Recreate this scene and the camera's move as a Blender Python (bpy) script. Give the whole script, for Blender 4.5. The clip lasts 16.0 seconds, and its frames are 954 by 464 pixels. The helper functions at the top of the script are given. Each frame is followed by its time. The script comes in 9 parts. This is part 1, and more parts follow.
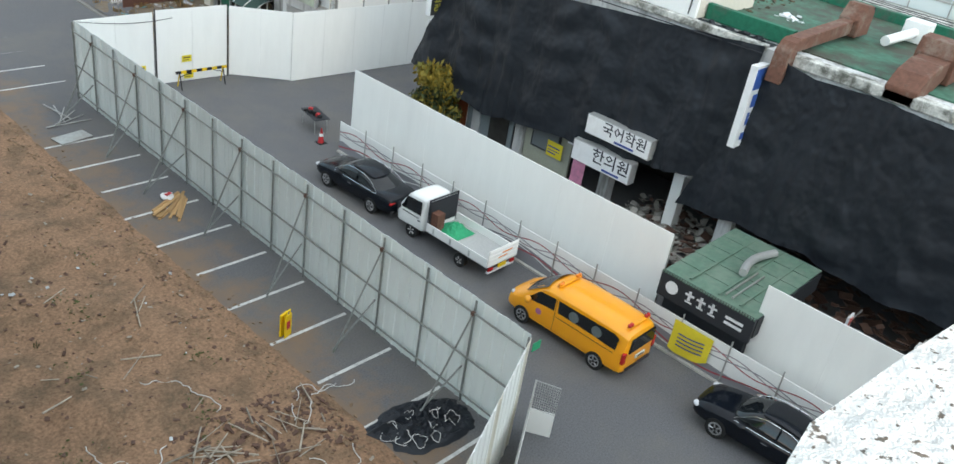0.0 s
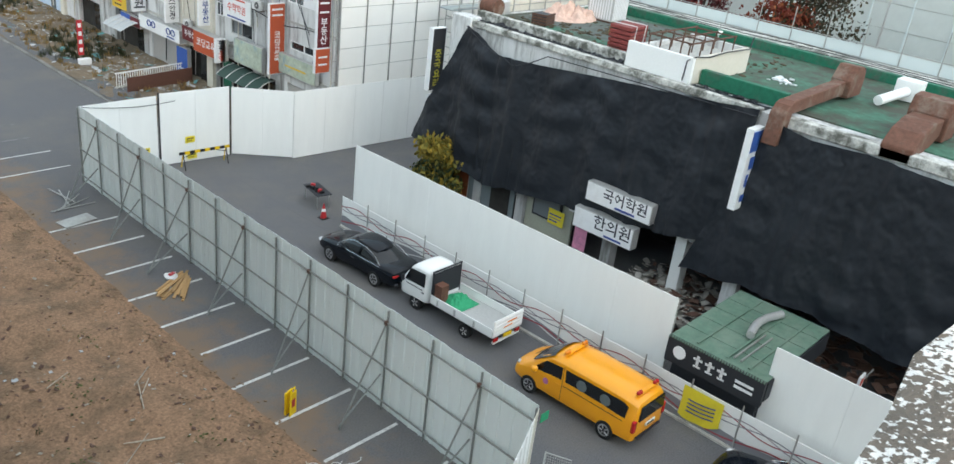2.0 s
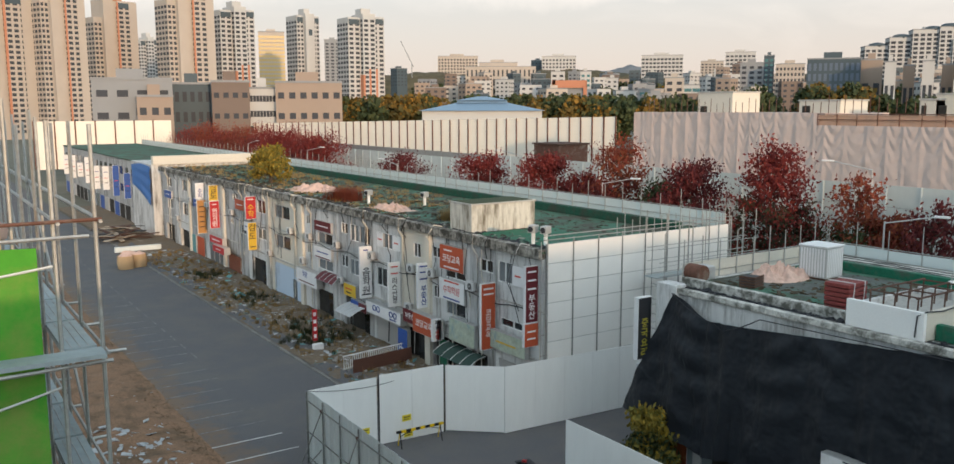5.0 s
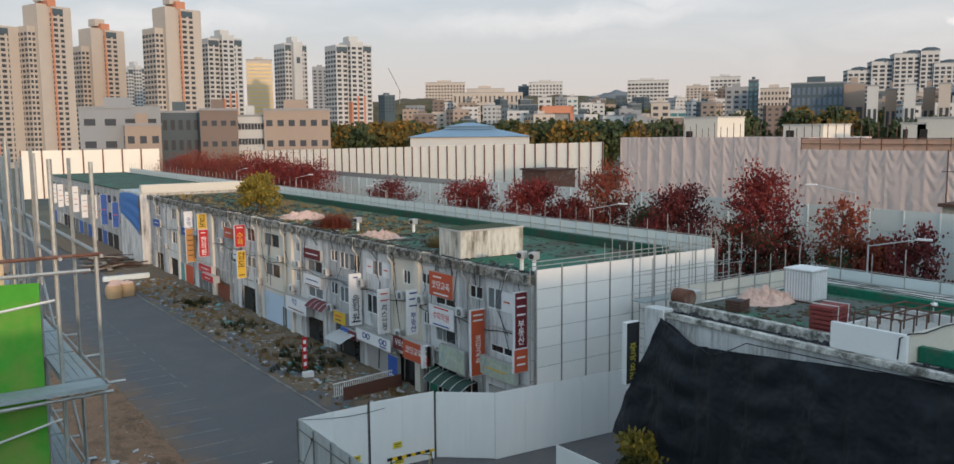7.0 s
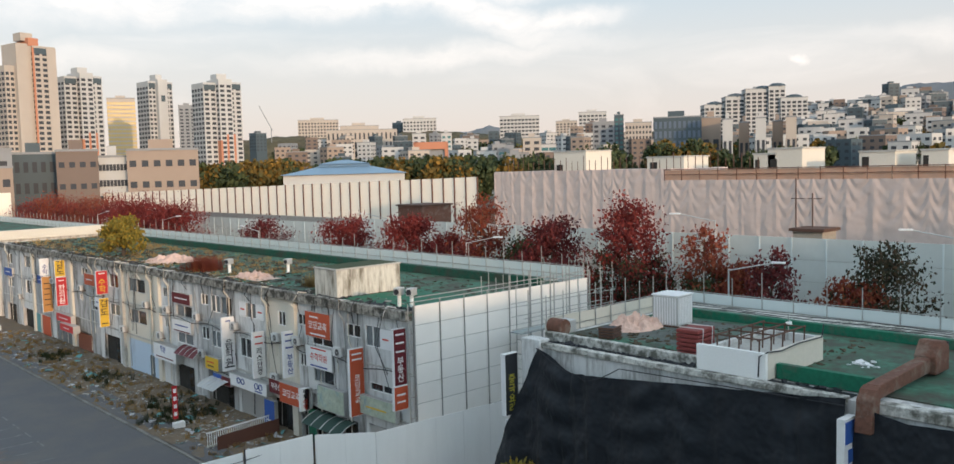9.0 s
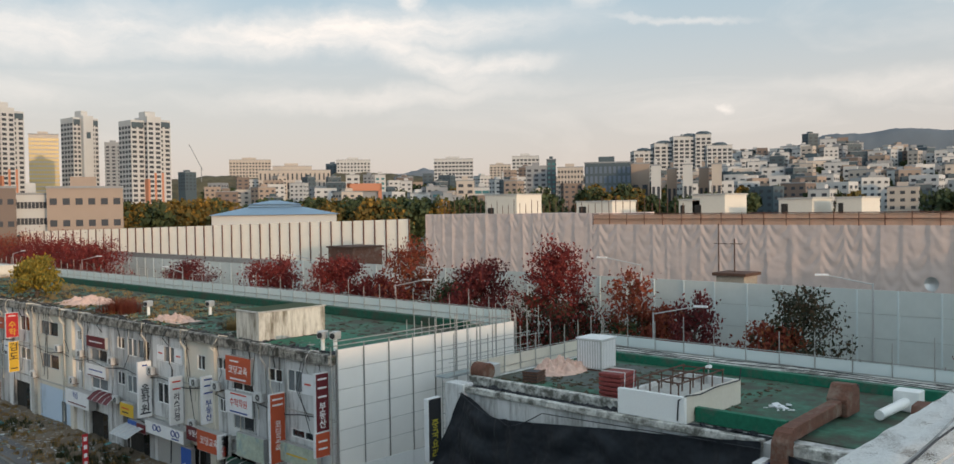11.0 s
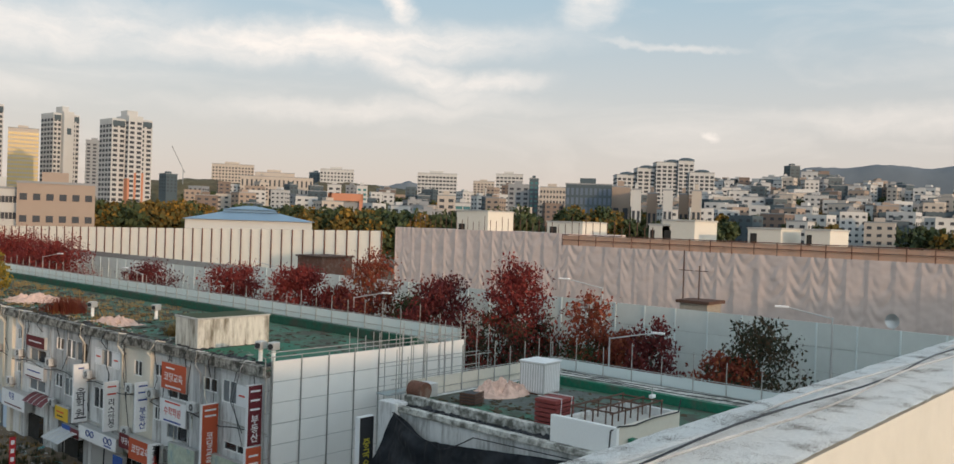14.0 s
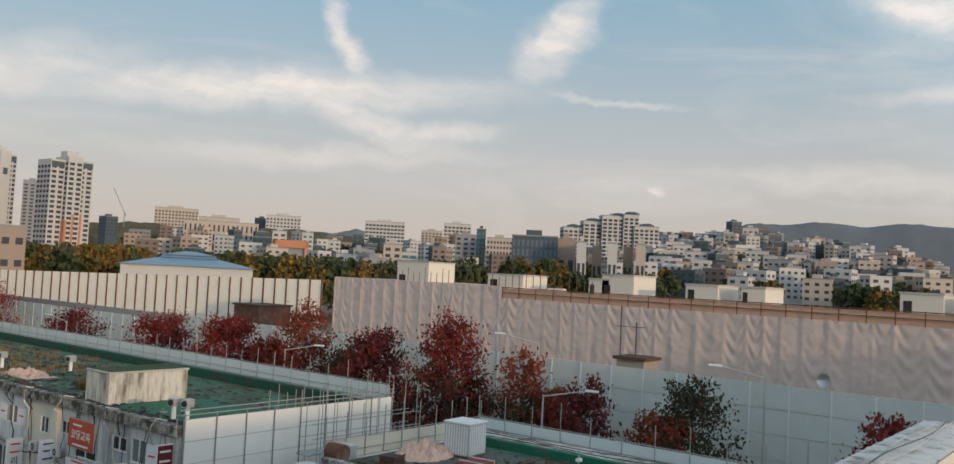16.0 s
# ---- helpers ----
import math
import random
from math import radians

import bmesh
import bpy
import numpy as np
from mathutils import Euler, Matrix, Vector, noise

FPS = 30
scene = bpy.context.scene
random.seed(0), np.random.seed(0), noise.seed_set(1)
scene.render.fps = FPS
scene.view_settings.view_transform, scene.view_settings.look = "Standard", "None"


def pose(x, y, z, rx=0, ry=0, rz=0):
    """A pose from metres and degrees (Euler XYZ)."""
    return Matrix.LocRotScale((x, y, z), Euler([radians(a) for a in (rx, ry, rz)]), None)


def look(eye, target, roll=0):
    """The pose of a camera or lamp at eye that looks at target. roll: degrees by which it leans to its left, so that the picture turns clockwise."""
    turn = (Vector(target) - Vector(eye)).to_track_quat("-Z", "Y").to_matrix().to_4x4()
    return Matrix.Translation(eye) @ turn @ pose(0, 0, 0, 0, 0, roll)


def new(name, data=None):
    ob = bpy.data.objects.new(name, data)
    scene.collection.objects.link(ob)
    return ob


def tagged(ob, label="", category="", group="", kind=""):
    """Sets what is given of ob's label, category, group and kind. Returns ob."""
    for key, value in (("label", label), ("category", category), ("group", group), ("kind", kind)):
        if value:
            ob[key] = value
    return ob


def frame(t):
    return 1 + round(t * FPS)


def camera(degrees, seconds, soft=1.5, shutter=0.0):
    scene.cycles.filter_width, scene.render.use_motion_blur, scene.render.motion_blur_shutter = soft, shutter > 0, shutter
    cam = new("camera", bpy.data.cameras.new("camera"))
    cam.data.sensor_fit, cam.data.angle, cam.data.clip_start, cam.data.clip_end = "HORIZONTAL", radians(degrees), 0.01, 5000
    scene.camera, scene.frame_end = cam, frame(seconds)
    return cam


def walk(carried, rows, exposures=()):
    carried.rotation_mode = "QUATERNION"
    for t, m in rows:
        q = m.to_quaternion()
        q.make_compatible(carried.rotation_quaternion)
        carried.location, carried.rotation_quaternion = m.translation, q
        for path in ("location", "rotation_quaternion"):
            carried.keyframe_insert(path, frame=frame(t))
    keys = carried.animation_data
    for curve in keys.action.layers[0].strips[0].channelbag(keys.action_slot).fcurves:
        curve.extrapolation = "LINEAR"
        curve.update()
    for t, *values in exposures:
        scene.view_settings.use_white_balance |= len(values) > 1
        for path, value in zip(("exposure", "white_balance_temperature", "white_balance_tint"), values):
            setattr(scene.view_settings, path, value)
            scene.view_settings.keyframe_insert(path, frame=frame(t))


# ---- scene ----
# ---- camera and light settings ----
cam = camera(58.1, 16.0)
EXPOSURES = [(0.0, 1.36, 7050, 13), (3.0, 1.18, 7000, 13), (4.0, 0.85, 7000, 12), (4.5, 0.72, 6900, 12), (5.0, 0.28, 6750, 11), (7.5, 0.03, 6150, 11), (8.0, 0.32, 6100, 11),
             (8.5, 0.55, 6150, 11), (9.0, 0.31, 6500, 11), (9.5, 0.01, 6550, 10), (12.5, 0.04, 6700, 11), (14.5, -0.02, 6700, 11), (16.0, -0.25, 6600, 11)]
SKY_STRENGTH, SUN_STRENGTH = 0.12, 2.0
HAZE_COLOUR = (6.3, 5.3, 4.75, 1)
MID_COLOUR = (5.8, 5.8, 5.75, 1)
HIGH_COLOUR = (3.3, 5.4, 6.8, 1)
GLOW = 2.4
CLOUD_COLOUR = (9.0, 8.3, 7.7, 1)
PATH = [
    (0, (0.421, 1.266, 17.394), (1.772, 2.367, 16.412), 9.5),
    (0.5, (0.44, 1.278, 17.405), (1.812, 2.408, 16.488), 8.4),
    (1, (0.436, 1.263, 17.424), (1.809, 2.409, 16.528), 7.8),
    (1.5, (0.437, 1.271, 17.426), (1.822, 2.436, 16.574), 7.5),
    (2, (0.463, 1.243, 17.439), (1.847, 2.415, 16.598), 7.2),
    (2.5, (0.429, 1.217, 17.451), (1.809, 2.397, 16.612), 7.2),
    (3, (0.45, 1.185, 17.488), (1.792, 2.422, 16.669), 5.9),
    (3.5, (0.693, 1.109, 17.64), (1.879, 2.573, 16.969), 2.9),
    (4, (0.815, 1.155, 17.656), (1.925, 2.71, 17.063), 1.3),
    (4.5, (0.867, 1.172, 17.707), (1.98, 2.773, 17.263), 0.3),
    (5, (0.913, 1.179, 17.76), (2.015, 2.823, 17.473), -0.1),
    (5.2, (0.906, 1.149, 17.74), (1.994, 2.806, 17.472), -0.2),
    (7.3, (0.613, 0.777, 17.913), (1.766, 2.396, 17.696), -0.6),
    (7.5, (0.584, 0.738, 17.896), (1.787, 2.32, 17.68), -0.9),
    (8, (0.575, 0.711, 17.89), (1.809, 2.27, 17.676), -1.4),
    (8.5, (0.577, 0.684, 17.893), (1.884, 2.183, 17.68), -1.6),
    (9, (0.715, 0.714, 17.9), (2.07, 2.177, 17.749), -1.5),
    (9.5, (0.804, 0.65, 17.923), (2.17, 2.109, 17.857), -1.3),
    (10, (0.93, 0.556, 17.918), (2.384, 1.929, 17.866), -1.3),
    (10.2, (0.889, 0.532, 17.921), (2.352, 1.895, 17.868), -1.2),
    (12.5, (2.265, 0.418, 17.891), (3.736, 1.772, 17.853), 1.5),
    (13, (2.628, 0.211, 17.870), (4.1, 1.564, 17.846), 2.9),
    (13.5, (3.015, 0.079, 17.868), (4.487, 1.432, 17.843), 2.7),
    (14, (3.416, 0.027, 17.864), (4.912, 1.354, 17.846), 1.9),
    (14.5, (3.761, -0.086, 17.908), (5.256, 1.243, 17.897), 2.5),
    (15, (4.113, -0.13, 18.016), (5.597, 1.209, 18.087), 2.5),
    (15.5, (4.468, -0.07, 18.131), (5.975, 1.242, 18.225), 2.0),
    (16, (4.882, -0.1, 18.215), (6.45, 1.137, 18.317), 2.9),
]
walk(cam, [(t, look(e, g, r)) for t, e, g, r in PATH], EXPOSURES)

# ---- world and sun ----
SUN_EL, SUN_AZ = 9.0, 190.0      # degrees; azimuth clockwise from +y
world = bpy.data.worlds.new("sky")
scene.world = world
world.use_nodes = True
wn, wl = world.node_tree.nodes, world.node_tree.links
wn.clear()
w_out = wn.new("ShaderNodeOutputWorld")
w_bg = wn.new("ShaderNodeBackground")
w_sky = wn.new("ShaderNodeTexSky")
w_sky.sky_type = "NISHITA"
w_sky.sun_disc = False
w_sky.sun_elevation = radians(SUN_EL)
w_sky.sun_rotation = radians(SUN_AZ)
w_sky.air_density, w_sky.dust_density, w_sky.ozone_density = 1.0, 2.0, 1.5
w_co = wn.new("ShaderNodeTexCoord")
w_map = wn.new("ShaderNodeMapping")
w_map.inputs["Rotation"].default_value = (0.25, 0.15, radians(60))
w_map.inputs["Scale"].default_value = (1.5, 2.2, 8.0)
w_noise = wn.new("ShaderNodeTexNoise")
w_noise.inputs["Scale"].default_value = 1.7
w_noise.inputs["Detail"].default_value = 7.0
w_noise.inputs["Roughness"].default_value = 0.55
w_noise.inputs["Distortion"].default_value = 0.8
w_ramp = wn.new("ShaderNodeValToRGB")
w_ramp.color_ramp.elements[0].position = 0.5
w_ramp.color_ramp.elements[0].color = (0, 0, 0, 1)
w_ramp.color_ramp.elements[1].position = 0.74
w_ramp.color_ramp.elements[1].color = (1, 1, 1, 1)
# haze near the horizon
w_sep = wn.new("ShaderNodeSeparateXYZ")
w_haze = wn.new("ShaderNodeMapRange")
w_haze.inputs["From Min"].default_value, w_haze.inputs["From Max"].default_value = 0.0, 0.42
w_haze.inputs["To Min"].default_value, w_haze.inputs["To Max"].default_value = 1.0, 0.8
w_haze.interpolation_type = "SMOOTHSTEP"
w_mixh = wn.new("ShaderNodeMixRGB")
w_tone = wn.new("ShaderNodeValToRGB")
w_tone.color_ramp.elements[0].position, w_tone.color_ramp.elements[0].color = 0.0, HAZE_COLOUR
w_tone.color_ramp.elements[1].position, w_tone.color_ramp.elements[1].color = 0.32, HIGH_COLOUR
w_mid = w_tone.color_ramp.elements.new(0.13)
w_mid.color = MID_COLOUR
w_zen = w_tone.color_ramp.elements.new(0.75)
w_zen.color = (3.75, 4.4, 4.9, 1)
wl.new(w_sep.outputs[2], w_tone.inputs[0])
wl.new(w_tone.outputs[0], w_mixh.inputs[2])
w_hmul = wn.new("ShaderNodeMath")
w_hmul.operation = "MULTIPLY"
w_hmul.inputs[1].default_value = 0.85
w_mixc = wn.new("ShaderNodeMixRGB")
w_mixc.inputs[2].default_value = CLOUD_COLOUR
w_cmul = wn.new("ShaderNodeMath")
w_cmul.operation = "MULTIPLY"
w_cmul.inputs[1].default_value = 0.28
wl.new(w_co.outputs["Generated"], w_map.inputs["Vector"])
wl.new(w_map.outputs[0], w_noise.inputs["Vector"])
wl.new(w_noise.outputs[0], w_ramp.inputs[0])
wl.new(w_co.outputs["Generated"], w_sep.inputs[0])
wl.new(w_sep.outputs[2], w_haze.inputs[0])
wl.new(w_haze.outputs[0], w_hmul.inputs[0])
wl.new(w_hmul.outputs[0], w_mixh.inputs[0])
wl.new(w_sky.outputs[0], w_mixh.inputs[1])
wl.new(w_ramp.outputs[0], w_cmul.inputs[0])
# single streaks of high cloud: azimuth and slope of the middle, half length, half width (radians), tilt, strength
STREAKS = [(42.3, 0.262, 0.062, 0.020, 108, 0.9), (56.6, 0.285, 0.075, 0.026, 48, 0.95), (38.0, 0.203, 0.26, 0.026, 3, 0.95), (43.5, 0.178, 0.13, 0.020, -18, 0.75),
           (49.0, 0.160, 0.07, 0.014, 4, 0.7), (78.8, 0.305, 0.09, 0.030, -25, 0.95), (41.0, 0.130, 0.22, 0.014, 2, 0.45), (63.5, 0.1085, 0.018, 0.007, -5, 0.8),
           (75.0, 0.118, 0.17, 0.016, -4, 0.4), (21.0, 0.192, 0.17, 0.032, 8, 0.7), (15.0, 0.120, 0.14, 0.018, 3, 0.45), (59.5, 0.212, 0.09, 0.005, -4, 0.5), (82.0, 0.215, 0.12, 0.012, 4, 0.5)]


def w_math(op, a, b=None):
    m = wn.new("ShaderNodeMath")
    m.operation = op
    for i, v in enumerate((a, b)):
        if v is None:
            continue
        if isinstance(v, (int, float)):
            m.inputs[i].default_value = v
        else:
            wl.new(v, m.inputs[i])
    return m.outputs[0]


w_flat = w_math("SQRT", w_math("ADD", w_math("MULTIPLY", w_sep.outputs[0], w_sep.outputs[0]), w_math("MULTIPLY", w_sep.outputs[1], w_sep.outputs[1])))
w_dir = wn.new("ShaderNodeCombineXYZ")
wl.new(w_math("ARCTAN2", w_sep.outputs[0], w_sep.outputs[1]), w_dir.inputs[0])
wl.new(w_math("DIVIDE", w_sep.outputs[2], w_math("MAXIMUM", w_flat, 0.05)), w_dir.inputs[1])
w_curl = wn.new("ShaderNodeTexNoise")
w_curl.inputs["Scale"].default_value, w_curl.inputs["Detail"].default_value, w_curl.inputs["Roughness"].default_value = 11.0, 6.0, 0.6
w_amp = wn.new("ShaderNodeVectorMath")
w_amp.operation = "MULTIPLY_ADD"
w_amp.inputs[1].default_value, w_amp.inputs[2].default_value = (0.09, 0.055, 0), (-0.045, -0.0275, 0)
w_bent = wn.new("ShaderNodeVectorMath")
w_bent.operation = "ADD"
wl.new(w_dir.outputs[0], w_curl.inputs["Vector"])
wl.new(w_curl.outputs["Color"], w_amp.inputs[0])
wl.new(w_dir.outputs[0], w_bent.inputs[0])
wl.new(w_amp.outputs[0], w_bent.inputs[1])
w_fibre = wn.new("ShaderNodeTexNoise")
w_fibre.inputs["Scale"].default_value, w_fibre.inputs["Detail"].default_value, w_fibre.inputs["Roughness"].default_value = 1.0, 6.0, 0.62
w_fmap = wn.new("ShaderNodeMapping")
w_fmap.inputs["Scale"].default_value = (16, 55, 1)
wl.new(w_bent.outputs[0], w_fmap.inputs["Vector"])
wl.new(w_fmap.outputs[0], w_fibre.inputs["Vector"])
w_veil = w_cmul.outputs[0]
for az_, slope_, long_, wide_, tilt_, strong_ in STREAKS:
    w_at = wn.new("ShaderNodeMapping")
    w_at.vector_type = "TEXTURE"
    w_at.inputs["Location"].default_value = (radians(az_), slope_, 0)
    w_at.inputs["Rotation"].default_value = (0, 0, radians(tilt_))
    w_at.inputs["Scale"].default_value = (long_, wide_, 1)
    wl.new(w_bent.outputs[0], w_at.inputs["Vector"])
    w_len = wn.new("ShaderNodeVectorMath")
    w_len.operation = "LENGTH"
    wl.new(w_at.outputs[0], w_len.inputs[0])
    w_fall = wn.new("ShaderNodeMapRange")
    w_fall.interpolation_type = "SMOOTHSTEP"
    w_fall.inputs["From Min"].default_value, w_fall.inputs["From Max"].default_value = 1.5, 0.0
    w_fall.inputs["To Min"].default_value, w_fall.inputs["To Max"].default_value = 0.0, strong_
    wl.new(w_len.outputs["Value"], w_fall.inputs[0])
    w_veil = w_math("MAXIMUM", w_veil, w_fall.outputs[0])
w_soft = wn.new("ShaderNodeMapRange")
w_soft.inputs["From Min"].default_value, w_soft.inputs["From Max"].default_value = 0.25, 0.65
w_soft.inputs["To Min"].default_value, w_soft.inputs["To Max"].default_value = 0.45, 1.0
wl.new(w_fibre.outputs[0], w_soft.inputs[0])
wl.new(w_math("MULTIPLY", w_veil, w_soft.outputs[0]), w_mixc.inputs[0])
wl.new(w_mixh.outputs[0], w_mixc.inputs[1])
# the glow of the low sun's side of the sky, which lies behind the viewpoint
w_dot = wn.new("ShaderNodeVectorMath")
w_dot.operation = "DOT_PRODUCT"
w_dot.inputs[1].default_value = (math.sin(radians(SUN_AZ)), math.cos(radians(SUN_AZ)), 0.25)
w_glow = wn.new("ShaderNodeMapRange")
w_glow.inputs["From Min"].default_value, w_glow.inputs["From Max"].default_value = -0.35, 1.0
w_glow.inputs["To Min"].default_value, w_glow.inputs["To Max"].default_value = 0.0, 1.0
w_gcol = wn.new("ShaderNodeMixRGB")
w_gcol.inputs[1].default_value = (1, 1, 1, 1)
w_gcol.inputs[2].default_value = (GLOW * 1.02, GLOW, GLOW * 0.985, 1)
w_scale = wn.new("ShaderNodeVectorMath")
w_scale.operation = "MULTIPLY"
wl.new(w_co.outputs["Generated"], w_dot.inputs[0])
wl.new(w_dot.outputs["Value"], w_glow.inputs[0])
wl.new(w_glow.outputs[0], w_gcol.inputs[0])
wl.new(w_mixc.outputs[0], w_scale.inputs[0])
wl.new(w_gcol.outputs[0], w_scale.inputs[1])
wl.new(w_scale.outputs[0], w_bg.inputs[0])
w_bg.inputs[1].default_value = SKY_STRENGTH
wl.new(w_bg.outputs[0], w_out.inputs[0])

sun = new("sun", bpy.data.lights.new("sun", "SUN"))
sun.data.energy = SUN_STRENGTH
sun.data.angle = radians(1.0)
sun.data.color = (1.0, 0.69, 0.44)
sa, se = radians(SUN_AZ), radians(SUN_EL)
sun.matrix_world = look((math.sin(sa) * math.cos(se) * 100, math.cos(sa) * math.cos(se) * 100, math.sin(se) * 100), (0, 0, 0))


# ---- materials ----
def mat(name, colour, rough=0.8, metal=0.0, var=0.15, scale=1.0, bump=0.0, stain=0.0, stain_colour=(0.05, 0.045, 0.04),
        stain_scale=0.35, stain_at=(0.5, 0.75), grain=12.0, piece=0.0, stretch=(1, 1, 1), spec=0.3):
    """A surface with grain at one scale, stains at another, and a little difference from piece to piece."""
    m = bpy.data.materials.new(name)
    m.use_nodes = True
    n, k = m.node_tree.nodes, m.node_tree.links
    b = n["Principled BSDF"]
    b.inputs["Roughness"].default_value = rough
    b.inputs["Metallic"].default_value = metal
    b.inputs["Specular IOR Level"].default_value = spec
    co = n.new("ShaderNodeTexCoord")
    mp = n.new("ShaderNodeMapping")
    mp.inputs["Scale"].default_value = stretch
    k.new(co.outputs["Object"], mp.inputs["Vector"])
    fine = n.new("ShaderNodeTexNoise")
    fine.inputs["Scale"].default_value = grain * scale
    fine.inputs["Detail"].default_value = 6
    fine.inputs["Roughness"].default_value = 0.65
    k.new(mp.outputs[0], fine.inputs["Vector"])
    hue = n.new("ShaderNodeHueSaturation")
    hue.inputs["Color"].default_value = (*colour, 1)
    rng = n.new("ShaderNodeMapRange")
    rng.inputs["From Min"].default_value, rng.inputs["From Max"].default_value = 0.25, 0.75
    rng.inputs["To Min"].default_value, rng.inputs["To Max"].default_value = 1 - var, 1 + var
    k.new(fine.outputs[0], rng.inputs[0])
    value = rng.outputs[0]
    if piece:
        info = n.new("ShaderNodeObjectInfo")
        r2 = n.new("ShaderNodeMapRange")
        r2.inputs["To Min"].default_value, r2.inputs["To Max"].default_value = 1 - piece, 1 + piece
        k.new(info.outputs["Random"], r2.inputs[0])
        mul = n.new("ShaderNodeMath")
        mul.operation = "MULTIPLY"
        k.new(value, mul.inputs[0])
        k.new(r2.outputs[0], mul.inputs[1])
        value = mul.outputs[0]
    k.new(value, hue.inputs["Value"])
    colour_out = hue.outputs[0]
    if stain:
        coarse = n.new("ShaderNodeTexNoise")
        coarse.inputs["Scale"].default_value = stain_scale * scale
        coarse.inputs["Detail"].default_value = 8
        coarse.inputs["Roughness"].default_value = 0.7
        k.new(mp.outputs[0], coarse.inputs["Vector"])
        r3 = n.new("ShaderNodeMapRange")
        r3.inputs["From Min"].default_value, r3.inputs["From Max"].default_value = stain_at
        r3.inputs["To Min"].default_value, r3.inputs["To Max"].default_value = 0.0, stain
        k.new(coarse.outputs[0], r3.inputs[0])
        mix = n.new("ShaderNodeMixRGB")
        mix.inputs[2].default_value = (*stain_colour, 1)
        k.new(r3.outputs[0], mix.inputs[0])
        k.new(colour_out, mix.inputs[1])
        colour_out = mix.outputs[0]
    k.new(colour_out, b.inputs["Base Color"])
    if bump:
        bp = n.new("ShaderNodeBump")
        bp.inputs["Strength"].default_value = min(1.0, bump)
        bp.inputs["Distance"].default_value = 0.02 * bump
        k.new(fine.outputs[0], bp.inputs["Height"])
        k.new(bp.outputs[0], b.inputs["Normal"])
    return m


def glass_mat(name, colour, rough=0.08):
    m = bpy.data.materials.new(name)
    m.use_nodes = True
    b = m.node_tree.nodes["Principled BSDF"]
    b.inputs["Base Color"].default_value = (*colour, 1)
    b.inputs["Roughness"].default_value = rough
    b.inputs["Specular IOR Level"].default_value = 0.6
    return m


ASPHALT = mat("asphalt", (0.115, 0.115, 0.12), 0.9, var=0.35, grain=18, bump=0.4, stain=0.6, stain_colour=(0.165, 0.15, 0.13), stain_scale=0.22, stain_at=(0.45, 0.7))
def dusty(m):
    """Brown soil tracked over the asphalt along the edge of the bare lot, with skid-dark oil marks in the bays."""
    n, k = m.node_tree.nodes, m.node_tree.links
    b = n["Principled BSDF"]
    base = b.inputs["Base Color"].links[0].from_socket
    co, sep, ns = n.new("ShaderNodeTexCoord"), n.new("ShaderNodeSeparateXYZ"), n.new("ShaderNodeTexNoise")
    ns.inputs["Scale"].default_value, ns.inputs["Detail"].default_value, ns.inputs["Roughness"].default_value = 0.5, 8.0, 0.7
    k.new(co.outputs["Object"], sep.inputs[0])
    k.new(co.outputs["Object"], ns.inputs["Vector"])
    edge = n.new("ShaderNodeMapRange")
    edge.inputs["From Min"].default_value, edge.inputs["From Max"].default_value = 13.0, 17.5
    edge.inputs["To Min"].default_value, edge.inputs["To Max"].default_value = 0.34, -0.12
    k.new(sep.outputs[0], edge.inputs[0])
    add = n.new("ShaderNodeMath")
    add.operation = "ADD"
    k.new(edge.outputs[0], add.inputs[0])
    k.new(ns.outputs[0], add.inputs[1])
    cut = n.new("ShaderNodeMapRange")
    cut.inputs["From Min"].default_value, cut.inputs["From Max"].default_value = 0.60, 0.85
    cut.inputs["To Max"].default_value = 0.85
    k.new(add.outputs[0], cut.inputs[0])
    mix = n.new("ShaderNodeMixRGB")
    mix.inputs[2].default_value = (0.20, 0.135, 0.088, 1)
    k.new(cut.outputs[0], mix.inputs[0])
    k.new(base, mix.inputs[1])
    k.new(mix.outputs[0], b.inputs["Base Color"])


dusty(ASPHALT)
DIRT = mat("dirt", (0.25, 0.148, 0.09), 0.95, var=0.55, grain=11.0, bump=1.0, stain=0.8, stain_colour=(0.075, 0.058, 0.036), stain_scale=0.7, stain_at=(0.48, 0.68))
WASTE = mat("waste_ground", (0.17, 0.13, 0.09), 0.95, var=0.4, grain=4.0, bump=1.0, stain=0.85, stain_colour=(0.13, 0.13, 0.125), stain_scale=0.5)
EARTH = mat("far_ground", (0.14, 0.14, 0.11), 0.95, var=0.3, grain=0.05)
PAINT_LINE = mat("road_paint", (0.55, 0.55, 0.53), 0.8, var=0.2, grain=6, stain=0.7, stain_colour=(0.1, 0.1, 0.1), stain_scale=2.5)
WORN_LINE = mat("worn_road_paint", (0.24, 0.24, 0.235), 0.85, var=0.3, grain=5, stain=0.9, stain_colour=(0.1, 0.1, 0.1), stain_scale=1.2, stain_at=(0.4, 0.6))
OLD_CONCRETE = mat("grimy_concrete", (0.56, 0.55, 0.51), 0.9, var=0.3, grain=6, bump=0.5, stain=0.9, stain_colour=(0.07, 0.07, 0.055), stain_scale=1.3, stain_at=(0.44, 0.6))
